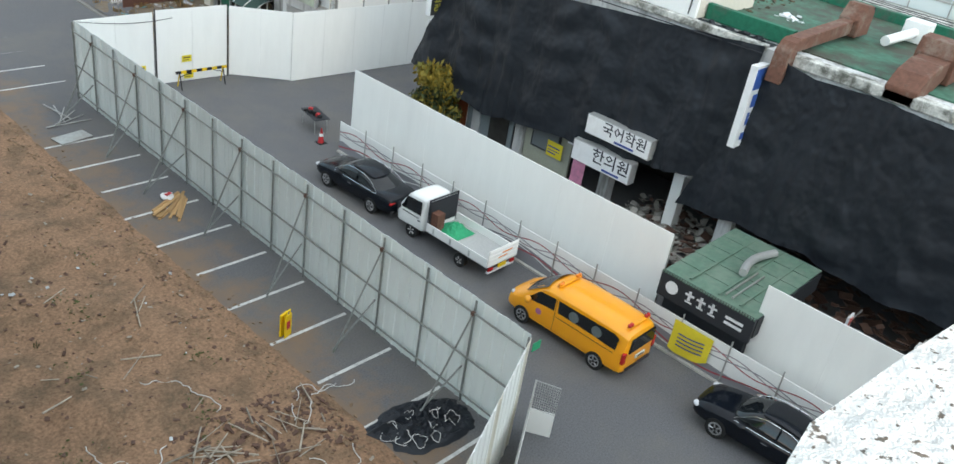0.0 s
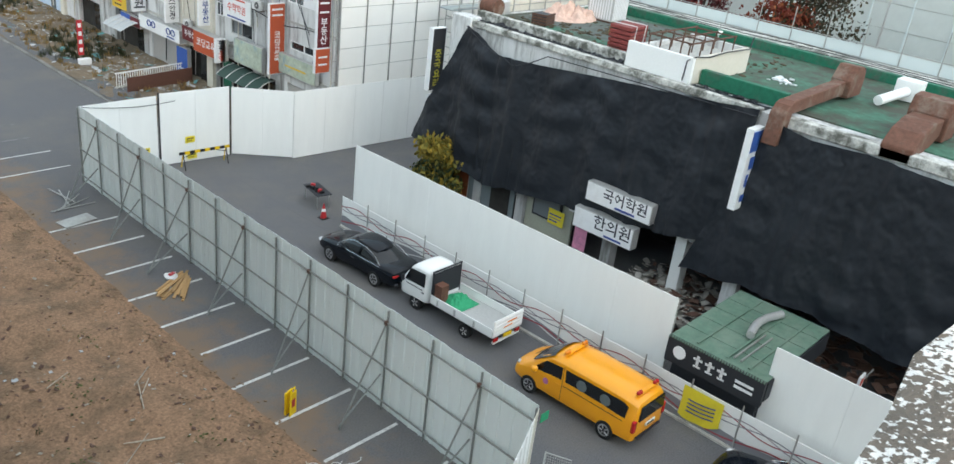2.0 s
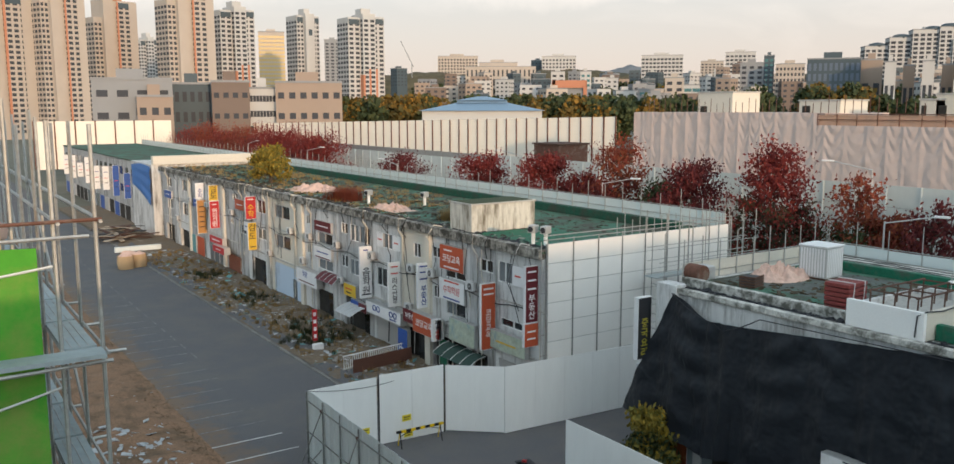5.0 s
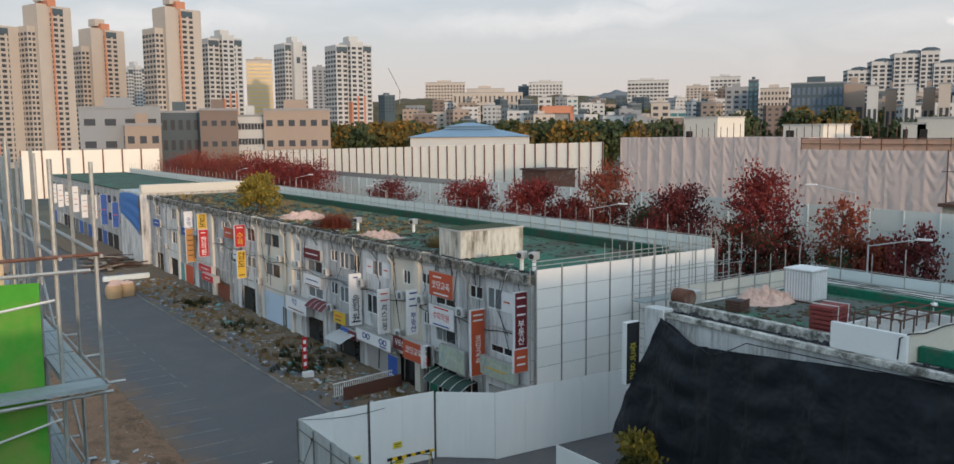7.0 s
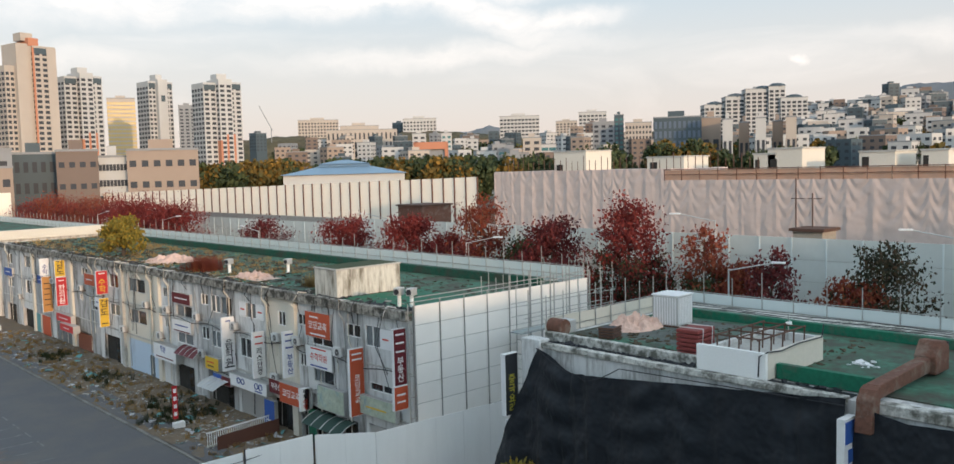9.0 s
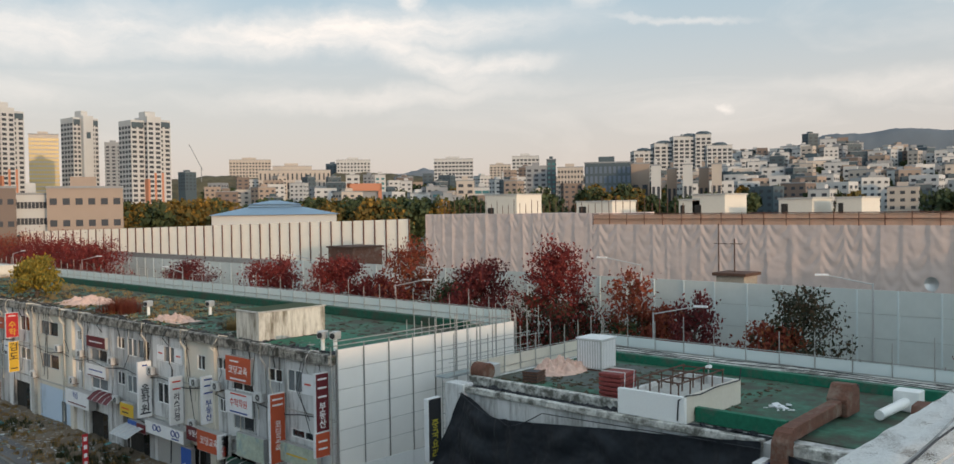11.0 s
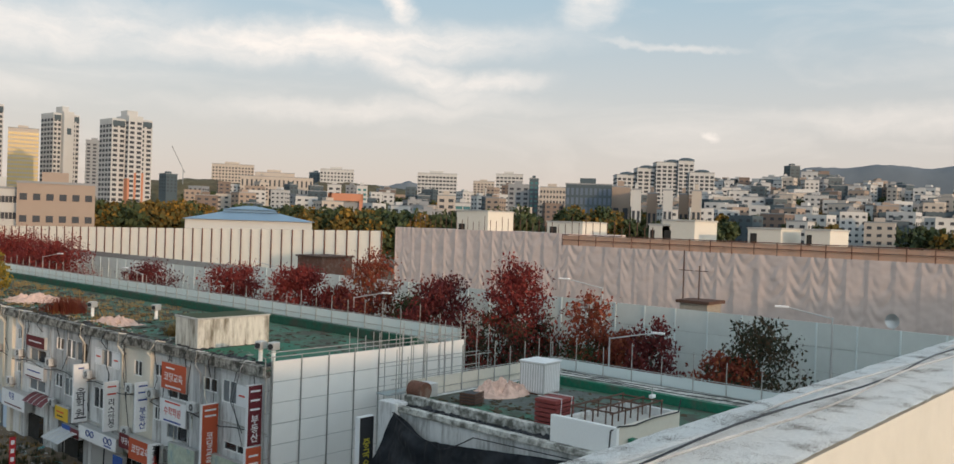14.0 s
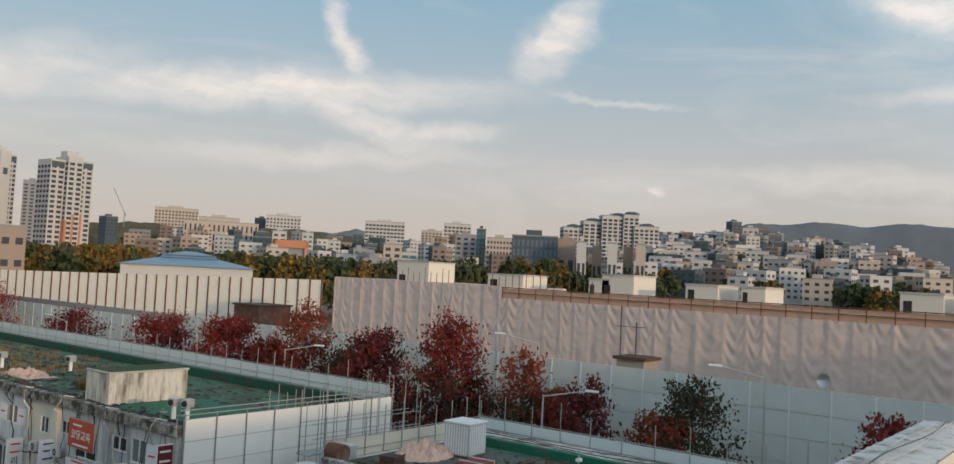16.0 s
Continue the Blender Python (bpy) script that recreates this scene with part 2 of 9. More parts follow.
CONCRETE = mat("concrete", (0.42, 0.41, 0.38), 0.9, var=0.2, grain=6, bump=0.4, stain=0.6, stain_colour=(0.12, 0.11, 0.09), stain_scale=0.6)
WHITE_WALL = mat("white_render", (0.59, 0.59, 0.58), 0.85, var=0.12, grain=4, bump=0.2, stain=0.85, stain_colour=(0.10, 0.092, 0.075), stain_scale=1.5, stain_at=(0.48, 0.68), stretch=(1, 1, 0.16))
GREY_WALL = mat("grey_render", (0.42, 0.42, 0.415), 0.85, var=0.14, grain=4, bump=0.2, stain=0.85, stain_colour=(0.085, 0.08, 0.065), stain_scale=1.4, stain_at=(0.47, 0.68), stretch=(1, 1, 0.18))
ROOF_GREEN = mat("green_roof_coating", (0.055, 0.15, 0.10), 0.8, var=0.4, grain=2.2, bump=0.3, stain=0.92, stain_colour=(0.062, 0.06, 0.045), stain_scale=0.42, stain_at=(0.42, 0.58))
GREEN_KERB = mat("green_paint", (0.010, 0.13, 0.075), 0.7, var=0.25, grain=5, stain=0.8, stain_colour=(0.09, 0.09, 0.075), stain_scale=0.8, stain_at=(0.5, 0.66))
PANEL_WHITE = mat("white_hoarding", (0.80, 0.80, 0.775), 0.55, var=0.03, grain=2, stain=0.15, stain_colour=(0.5, 0.5, 0.48), stain_scale=0.4, stretch=(1, 1, 0.2))
PANEL_GREY = mat("corrugated_steel", (0.62, 0.68, 0.67), 0.5, metal=0.05, var=0.05, grain=2, stain=0.25, stain_colour=(0.4, 0.42, 0.42), stain_scale=0.5, stretch=(1, 1, 0.2))
PANEL_SOUND = mat("noise_panel", (0.55, 0.58, 0.55), 0.6, var=0.05, grain=1.0, stain=0.2, stain_colour=(0.42, 0.44, 0.42), stain_scale=0.1, piece=0.04)
STEEL = mat("galvanised_tube", (0.40, 0.40, 0.38), 0.5, metal=0.6, var=0.2, grain=8, stain=0.4, stain_colour=(0.22, 0.12, 0.06), stain_scale=1.5)
NET = mat("black_netting", (0.014, 0.017, 0.022), 0.48, var=0.35, grain=30, stain=0.6, stain_colour=(0.034, 0.040, 0.050), stain_scale=0.3, spec=0.25)
PINK_SHEET = mat("pink_dust_sheet", (0.60, 0.48, 0.43), 0.8, var=0.06, grain=0.8, stain=0.25, stain_colour=(0.48, 0.38, 0.33), stain_scale=0.12)


# ---- mesh helpers ----
class Geo:
    """Vertices and faces of one mesh part."""

    def __init__(self):
        self.v, self.f = [], []

    def quad(self, a, b, c, d):
        n = len(self.v)
        self.v += [a, b, c, d]
        self.f.append((n, n + 1, n + 2, n + 3))
        return self

    def box(self, x0, x1, y0, y1, z0, z1, m=None):
        n = len(self.v)
        p = [(x0, y0, z0), (x1, y0, z0), (x1, y1, z0), (x0, y1, z0), (x0, y0, z1), (x1, y0, z1), (x1, y1, z1), (x0, y1, z1)]
        if m is not None:
            p = [tuple(m @ Vector(q)) for q in p]
        self.v += p
        self.f += [tuple(n + i for i in q) for q in ((0, 3, 2, 1), (4, 5, 6, 7), (0, 1, 5, 4), (1, 2, 6, 5), (2, 3, 7, 6), (3, 0, 4, 7))]
        return self

    def tube(self, a, b, r, sides=6, r2=None):
        a, b = Vector(a), Vector(b)
        d = b - a
        if d.length < 1e-6:
            return self
        q = d.to_track_quat("Z", "Y").to_matrix()
        r2 = r if r2 is None else r2
        n = len(self.v)
        for p, rr in ((a, r), (b, r2)):
            for i in range(sides):
                t = 2 * math.pi * i / sides
                self.v.append(tuple(p + q @ Vector((math.cos(t) * rr, math.sin(t) * rr, 0))))
        for i in range(sides):
            j = (i + 1) % sides
            self.f.append((n + i, n + j, n + sides + j, n + sides + i))
        self.f.append(tuple(n + i for i in reversed(range(sides))))
        self.f.append(tuple(n + sides + i for i in range(sides)))
        return self

    def path(self, pts, r, sides=6):
        """One bent tube through the points."""
        n, ps = len(self.v), [Vector(p) for p in pts]
        for i, p in enumerate(ps):
            d = ps[min(i + 1, len(ps) - 1)] - ps[max(i - 1, 0)]
            q = (d if d.length > 1e-6 else Vector((0, 0, 1))).to_track_quat("Z", "Y").to_matrix()
            for k in range(sides):
                t = 2 * math.pi * k / sides
                self.v.append(tuple(p + q @ Vector((math.cos(t) * r, math.sin(t) * r, 0))))
        for i in range(len(ps) - 1):
            for k in range(sides):
                j = (k + 1) % sides
                o = n + i * sides
                self.f.append((o + k, o + j, o + sides + j, o + sides + k))
        last = n + (len(ps) - 1) * sides
        self.f.append(tuple(n + k for k in reversed(range(sides))))
        self.f.append(tuple(last + k for k in range(sides)))
        return self

    def prism(self, outline, axis, lo, hi):
        """An outline of (u, v) pushed along an axis: x -> (y, z), y -> (x, z), z -> (x, y)."""
        n, m = len(self.v), len(outline)
        for w in (lo, hi):
            for u, v in outline:
                self.v.append({"x": (w, u, v), "y": (u, w, v), "z": (u, v, w)}[axis])
        for i in range(m):
            j = (i + 1) % m
            self.f.append((n + i, n + j, n + m + j, n + m + i))
        self.f.append(tuple(n + i for i in reversed(range(m))))
        self.f.append(tuple(n + m + i for i in range(m)))
        return self

    def sheet(self, nu, nv, fn):
        """A grid of nu x nv cells; fn(u, v) gives the place for u, v in 0..1."""
        n = len(self.v)
        for j in range(nv + 1):
            for i in range(nu + 1):
                self.v.append(tuple(fn(i / nu, j / nv)))
        for j in range(nv):
            for i in range(nu):
                a = n + j * (nu + 1) + i
                self.f.append((a, a + 1, a + nu + 2, a + nu + 1))
        return self

    def blob(self, c, r, flat=1.0, rough=0.25, seg=7, rings=5):
        n, c = len(self.v), Vector(c)
        o = random.random() * 90
        for j in range(rings + 1):
            ph = math.pi * j / rings
            for i in range(seg):
                th = 2 * math.pi * i / seg
                d = Vector((math.sin(ph) * math.cos(th), math.sin(ph) * math.sin(th), math.cos(ph) * flat))
                k = r * (1 + rough * noise.noise(d * 1.7 + Vector((o, 0, 0))) * 2)
                self.v.append(tuple(c + d * k))
        for j in range(rings):
            for i in range(seg):
                i2 = (i + 1) % seg
                self.f.append((n + j * seg + i, n + (j + 1) * seg + i, n + (j + 1) * seg + i2, n + j * seg + i2))
        return self


def mesh(name, geo, material, smooth=False, fix=True):
    me = bpy.data.meshes.new(name)
    me.from_pydata(geo.v, [], geo.f)
    if fix:
        bm = bmesh.new()
        bm.from_mesh(me)
        bmesh.ops.recalc_face_normals(bm, faces=bm.faces)
        bm.to_mesh(me)
        bm.free()
    if smooth:
        me.polygons.foreach_set("use_smooth", [True] * len(me.polygons))
        me.set_sharp_from_angle(angle=radians(40))
    me.materials.append(material)
    me.update()
    return me


def part(name, geo, material, parent=None, label="", smooth=False, bevel=0.0, fix=True):
    ob = new(name, mesh(name, geo, material, smooth, fix))
    if parent is not None:
        ob.parent = parent
    if label:
        ob["label"] = label
    if bevel:
        b = ob.modifiers.new("bevel", "BEVEL")
        b.width, b.segments, b.limit_method = bevel, 2, "ANGLE"
    return ob


def thing(name, label, category, at=(0, 0, 0), rz=0.0, group="", kind=""):
    """An Empty at the base of a thing, to which its parts are given in its own coordinates."""
    ob = new(name)
    ob.matrix_basis = pose(at[0], at[1], at[2], 0, 0, rz)
    return tagged(ob, label, category, group, kind)


def structure(name, geo, material, label, category, smooth=False, bevel=0.0, fix=True):
    return tagged(part(name, geo, material, None, "", smooth, bevel, fix), label, category, kind="structure")


def piece(name, data, parent, m):
    """A repeat that shares its mesh."""
    ob = new(name, data)
    ob.parent = parent
    ob.matrix_basis = m
    return ob


# ---- ground ----
STREET_X0, STREET_X1 = 13.5, 23.2
ground = structure("ground", Geo().quad((-4000, -4000, -0.06), (4000, -4000, -0.06), (4000, 4000, -0.06), (-4000, 4000, -0.06)), EARTH,
                   "wide dusty city ground reaching to the horizon", "ground")
road = structure("road", Geo().box(STREET_X0 - 1.2, STREET_X1, -40, 420, -0.05, 0.0), ASPHALT,
                 "worn grey asphalt street with dusty patches and parking bays", "road")
yard = structure("pavement_yard", Geo().box(STREET_X1, 46, -40, 40.2, -0.05, 0.002), ASPHALT,
                 "grey asphalt yard inside the site hoarding", "pavement")


def dirt_height(x, y):
    d = (STREET_X0 - x)
    h = 0.10 + 0.25 * min(1, max(0, d) / 3) + 0.28 * min(1, 0.25 + max(0, d) / 4) * noise.fractal(Vector((x * 0.35, y * 0.35, 3)), 0.7, 2.0, 4) + 0.06 * noise.noise(Vector((x * 2.2, y * 2.2, 7)))
    edge = 0.14 * noise.noise(Vector((0, y * 0.5, 11)))
    return h * min(1, max(0, d - 0.1 + edge) / 0.8) - 0.03 * (d + edge < 0.1)


dirt = structure("ground_dirt", Geo().sheet(70, 260, lambda u, v: (-22 + u * 36, 3 + v * 130, dirt_height(-22 + u * 36, 3 + v * 130))), DIRT,
                 "bare brown soil of the cleared lot beside the street", "ground", smooth=True)
verge = structure("pavement_verge", Geo().sheet(24, 260, lambda u, v: (STREET_X1 + 0.2 + u * 11, 40.4 + v * 130,
                  0.12 + 0.10 * noise.fractal(Vector((u * 6, v * 60, 5)), 0.8, 2.0, 4))), WASTE,
                  "broken pavement strewn with soil and rubble before the shops", "pavement", smooth=True)

# ---- more materials ----
BLACK_PLASTIC = mat("black_plastic", (0.015, 0.015, 0.016), 0.6, var=0.1)
RUST = mat("rusty_sheet", (0.15, 0.07, 0.048), 0.75, metal=0.2, var=0.3, grain=5, stain=0.8, stain_colour=(0.30, 0.27, 0.22), stain_scale=0.9)
DARK_RUST = mat("rusty_frame", (0.10, 0.055, 0.04), 0.8, var=0.3, grain=6)
WOOD = mat("timber", (0.42, 0.26, 0.12), 0.8, var=0.25, grain=8, stretch=(6, 1, 6), piece=0.25)
GREY_TIMBER = mat("weathered_timber", (0.30, 0.26, 0.21), 0.85, var=0.3, grain=8, piece=0.35)
ROPE = mat("white_rope", (0.62, 0.62, 0.60), 0.8, var=0.1)
PLANK_BLUE = mat("steel_deck", (0.34, 0.40, 0.41), 0.55, metal=0.2, var=0.15, grain=4, stain=0.5, stain_colour=(0.42, 0.38, 0.28), stain_scale=0.8, piece=0.15)
NET_GREEN = mat("green_sheeting", (0.06, 0.30, 0.025), 0.7, var=0.15, grain=2, stain=0.9, stain_colour=(0.30, 0.24, 0.08), stain_scale=0.35)
TAN_SHEET = mat("tan_sheeting", (0.55, 0.42, 0.27), 0.75, var=0.12, grain=2, stain=0.3)
BRIGHT_GREEN = mat("green_net", (0.02, 0.30, 0.14), 0.7, var=0.15, grain=10)
WHITE_PAINT = mat("white_paint", (0.78, 0.78, 0.76), 0.5, var=0.04)


def peeling_mat():
    """White paint that flakes off dark concrete: fine flakes, gathered in worn patches."""
    m = mat("peeling_white_paint", (0.68, 0.68, 0.66), 0.85, var=0.14, grain=60, bump=0.8)
    n, k = m.node_tree.nodes, m.node_tree.links
    b = n["Principled BSDF"]
    paint = b.inputs["Base Color"].links[0].from_socket
    co = n.new("ShaderNodeTexCoord")
    flake, patch = n.new("ShaderNodeTexNoise"), n.new("ShaderNodeTexNoise")
    flake.inputs["Scale"].default_value, flake.inputs["Detail"].default_value = 300.0, 6.0
    patch.inputs["Scale"].default_value, patch.inputs["Detail"].default_value = 7.0, 5.0
    both = n.new("ShaderNodeMath")
    both.operation = "MULTIPLY_ADD"
    both.inputs[1].default_value = 0.9
    cut = n.new("ShaderNodeMapRange")
    cut.inputs["From Min"].default_value, cut.inputs["From Max"].default_value = 0.955, 1.0
    mix = n.new("ShaderNodeMixRGB")
    mix.inputs[2].default_value = (0.14, 0.12, 0.10, 1)
    k.new(co.outputs["Object"], flake.inputs["Vector"])
    k.new(co.outputs["Object"], patch.inputs["Vector"])
    k.new(patch.outputs[0], both.inputs[0])
    k.new(flake.outputs[0], both.inputs[2])
    sep, run = n.new("ShaderNodeSeparateXYZ"), n.new("ShaderNodeMapRange")
    run.inputs["From Min"].default_value, run.inputs["From Max"].default_value = 1.6, 4.5
    run.inputs["To Min"].default_value, run.inputs["To Max"].default_value = -0.05, -0.10
    k.new(co.outputs["Object"], sep.inputs[0])
    k.new(sep.outputs[0], run.inputs[0])
    worn = n.new("ShaderNodeMath")
    worn.operation = "ADD"
    k.new(both.outputs[0], worn.inputs[0])
    k.new(run.outputs[0], worn.inputs[1])
    k.new(worn.outputs[0], cut.inputs[0])
    k.new(cut.outputs[0], mix.inputs[0])
    k.new(paint, mix.inputs[1])
    k.new(mix.outputs[0], b.inputs["Base Color"])
    return m


PEELING = peeling_mat()
CREAM = mat("cream_render", (0.60, 0.56, 0.48), 0.85, var=0.06, grain=5, bump=0.2, stain=0.35, stain_colour=(0.55, 0.50, 0.40), stain_scale=0.8)
YELLOW = mat("yellow_plastic", (0.80, 0.52, 0.01), 0.5, var=0.05)
YELLOW_CLOTH = mat("yellow_banner_cloth", (0.72, 0.58, 0.04), 0.7, var=0.06)
RED = mat("red_plastic", (0.46, 0.03, 0.035), 0.5, var=0.06)
ORANGE = mat("orange_sign_face", (0.46, 0.085, 0.035), 0.5, var=0.06, stain=0.2)
MAROON = mat("maroon_sign_face", (0.12, 0.015, 0.02), 0.5, var=0.1)
SIGN_WHITE = mat("white_sign_face", (0.74, 0.74, 0.74), 0.45, var=0.05, grain=3, stain=0.35, stain_colour=(0.45, 0.43, 0.40), stain_scale=1.2)
SIGN_YELLOW = mat("yellow_sign_face", (0.62, 0.40, 0.04), 0.5, var=0.05, stain=0.2)
SIGN_BLUE = mat("blue_sign_face", (0.03, 0.09, 0.32), 0.5, var=0.06)
SIGN_DARK = mat("dark_sign_face", (0.025, 0.027, 0.032), 0.6, var=0.15)
SIGN_BROWN = mat("tan_sign_face", (0.45, 0.22, 0.07), 0.6, var=0.1)
INK = mat("dark_ink", (0.02, 0.02, 0.03), 0.6)
INK_RED = mat("red_ink", (0.55, 0.05, 0.03), 0.6)
INK_BLUE = mat("blue_ink", (0.04, 0.07, 0.25), 0.6)
MURAL = mat("faded_mural_board", (0.40, 0.45, 0.36), 0.7, var=0.3, grain=2.5, stain=0.8, stain_colour=(0.12, 0.25, 0.35), stain_scale=1.5)
BLUE_SHEET = mat("blue_tarpaulin", (0.05, 0.16, 0.42), 0.6, var=0.12, grain=2)
GLASS_DARK = glass_mat("dark_window_glass", (0.02, 0.022, 0.025))
GLASS_PALE = glass_mat("curtained_glass", (0.16, 0.18, 0.19), 0.25)
ALU = mat("aluminium", (0.50, 0.50, 0.49), 0.45, metal=0.5, var=0.1)
# near-black colour stands in for the shade inside rooms and openings
INTERIOR_SHADE = mat("interior_shade", (0.03, 0.028, 0.025), 0.9, var=0.4, grain=2)
BRICK_RED = mat("red_brick", (0.22, 0.08, 0.05), 0.9, var=0.3, grain=8)
PINK_TARP = mat("pink_tarp", (0.62, 0.42, 0.34), 0.8, var=0.2, grain=5)
DRY_GRASS = mat("dry_grass", (0.34, 0.22, 0.08), 0.9, var=0.4, grain=4)
RUBBLE = mat("rubble", (0.32, 0.30, 0.27), 0.9, var=0.5, grain=2.0)
PLASTIC_BITS = mat("plastic_litter", (0.40, 0.42, 0.43), 0.6, var=0.4, grain=1.5)


def leaf_mat(name, a, b, c):
    m = bpy.data.materials.new(name)
    m.use_nodes = True
    n, k = m.node_tree.nodes, m.node_tree.links
    g = n.new("ShaderNodeNewGeometry")
    r = n.new("ShaderNodeValToRGB")
    r.color_ramp.elements[0].color = (*a, 1)
    r.color_ramp.elements[1].color = (*b, 1)
    e = r.color_ramp.elements.new(0.55)
    e.color = (*c, 1)
    k.new(g.outputs["Random Per Island"], r.inputs[0])
    k.new(r.outputs[0], n["Principled BSDF"].inputs["Base Color"])
    n["Principled BSDF"].inputs["Roughness"].default_value = 0.7
    n["Principled BSDF"].inputs["Specular IOR Level"].default_value = 0.2
    return m


LEAF_RED = leaf_mat("crimson_leaves", (0.11, 0.018, 0.018), (0.25, 0.045, 0.032), (0.165, 0.022, 0.02))
LEAF_RUST = leaf_mat("rust_leaves", (0.15, 0.028, 0.02), (0.24, 0.075, 0.03), (0.19, 0.04, 0.022))
LEAF_PLUM = leaf_mat("plum_leaves", (0.075, 0.016, 0.02), (0.17, 0.035, 0.03), (0.11, 0.02, 0.02))
LEAF_GREEN = leaf_mat("dull_green_leaves", (0.025, 0.04, 0.018), (0.07, 0.08, 0.03), (0.04, 0.055, 0.022))
LEAF_PINE = leaf_mat("brown_green_leaves", (0.022, 0.026, 0.016), (0.085, 0.045, 0.025), (0.04, 0.04, 0.02))
LEAF_GOLD = leaf_mat("golden_leaves", (0.22, 0.15, 0.02), (0.38, 0.24, 0.03), (0.12, 0.12, 0.03))
BARK = mat("bark", (0.08, 0.06, 0.045), 0.9, var=0.3, grain=6)
G = Geo


def lettering(text, size, material, parent, m, name="lettering", width=None, bold=0.0):
    """Raised letters, centred on the pose m: x along the line, y up."""
    cu = bpy.data.curves.new(name, "FONT")
    cu.body, cu.size, cu.align_x, cu.align_y = text, size, "CENTER", "CENTER"
    cu.extrude, cu.resolution_u, cu.offset = 0.004, 1, bold * size
    tmp = new("tmp_text", cu)
    deps = bpy.context.evaluated_depsgraph_get()
    me = bpy.data.meshes.new_from_object(tmp.evaluated_get(deps))
    bpy.data.objects.remove(tmp)
    bpy.data.curves.remove(cu)
    me.materials.clear()
    me.materials.append(material)
    ob = new(name, me)
    if parent is not None:
        ob.parent = parent
    k = 1.0
    if width and len(me.vertices):
        xs = [v.co.x for v in me.vertices]
        span = max(xs) - min(xs)
        k = min(1.0, width / span) if span > 0 else 1.0
    ob.matrix_basis = m @ Matrix.Diagonal((k, 1, 1, 1))
    return ob


FACE_MINUS_X = Matrix(((0, 0, -1, 0), (-1, 0, 0, 0), (0, 1, 0, 0), (0, 0, 0, 1)))      # reading along -y, normal -x
FACE_MINUS_Y = Matrix(((1, 0, 0, 0), (0, 0, -1, 0), (0, 1, 0, 0), (0, 0, 0, 1)))       # reading along +x, normal -y


def at_m(x, y, z, base):
    return Matrix.Translation((x, y, z)) @ base


# ---- parking lines ----
for i in range(12):
    y = 10.0 + i * 2.343
    x0 = 13.3 + 0.25 * math.sin(i * 2.3)
    structure("trim_bay_line", G().box(x0, 16.36, y - 0.06, y + 0.06, 0.0, 0.006), PAINT_LINE, "worn white parking bay line on asphalt", "road marking")
for i in range(24):
    y = 42.5 + i * 2.343
    structure("trim_bay_line", G().box(13.2, 17.2, y - 0.05, y + 0.05, 0.0, 0.006), PAINT_LINE if i < 2 else WORN_LINE, "worn white parking bay line on asphalt", "road marking")
for i in range(22):
    y = 62.0 + i * 2.9
    structure("trim_lane_dash", G().box(17.4, 17.5, y, y + 1.5, 0.0, 0.006), WORN_LINE, "faded white lane dash on asphalt", "road marking")
structure("pavement_strip", G().sheet(6, 120, lambda u, v: (STREET_X1 + 0.2 + u * 2.1, 41 + v * 95, 0.15 + 0.05 * noise.noise(Vector((u * 3, v * 60, 4))) - 0.12 * (noise.noise(Vector((u * 1.5, v * 22, 8))) > 0.12))), ASPHALT, "cracked grey pavement strip along the kerb", "pavement", smooth=True)
kerb = thing("kerb", "grey concrete kerb along the broken pavement", "kerb", kind="structure")
stone = mesh("kerb_stone", G().box(-0.10, 0.10, 0.0, 0.98, -0.05, 0.15), mat("kerb_concrete", (0.20, 0.195, 0.18), 0.9, var=0.25, grain=6, bump=0.4, piece=0.2, stain=0.6))
for i in range(96):
    piece("kerb_stone", stone, kerb, pose(STREET_X1 + 0.1, 41 + i, -0.05 + 0.012 * math.sin(i * 1.7), 0, 0, 0.4 * math.sin(i * 5.1)))


# ---- corrugated steel hoarding with tube frame ----
FENCE_TUBE = mat("dull_fence_tube", (0.21, 0.225, 0.215), 0.6, metal=0.3, var=0.2, grain=8)


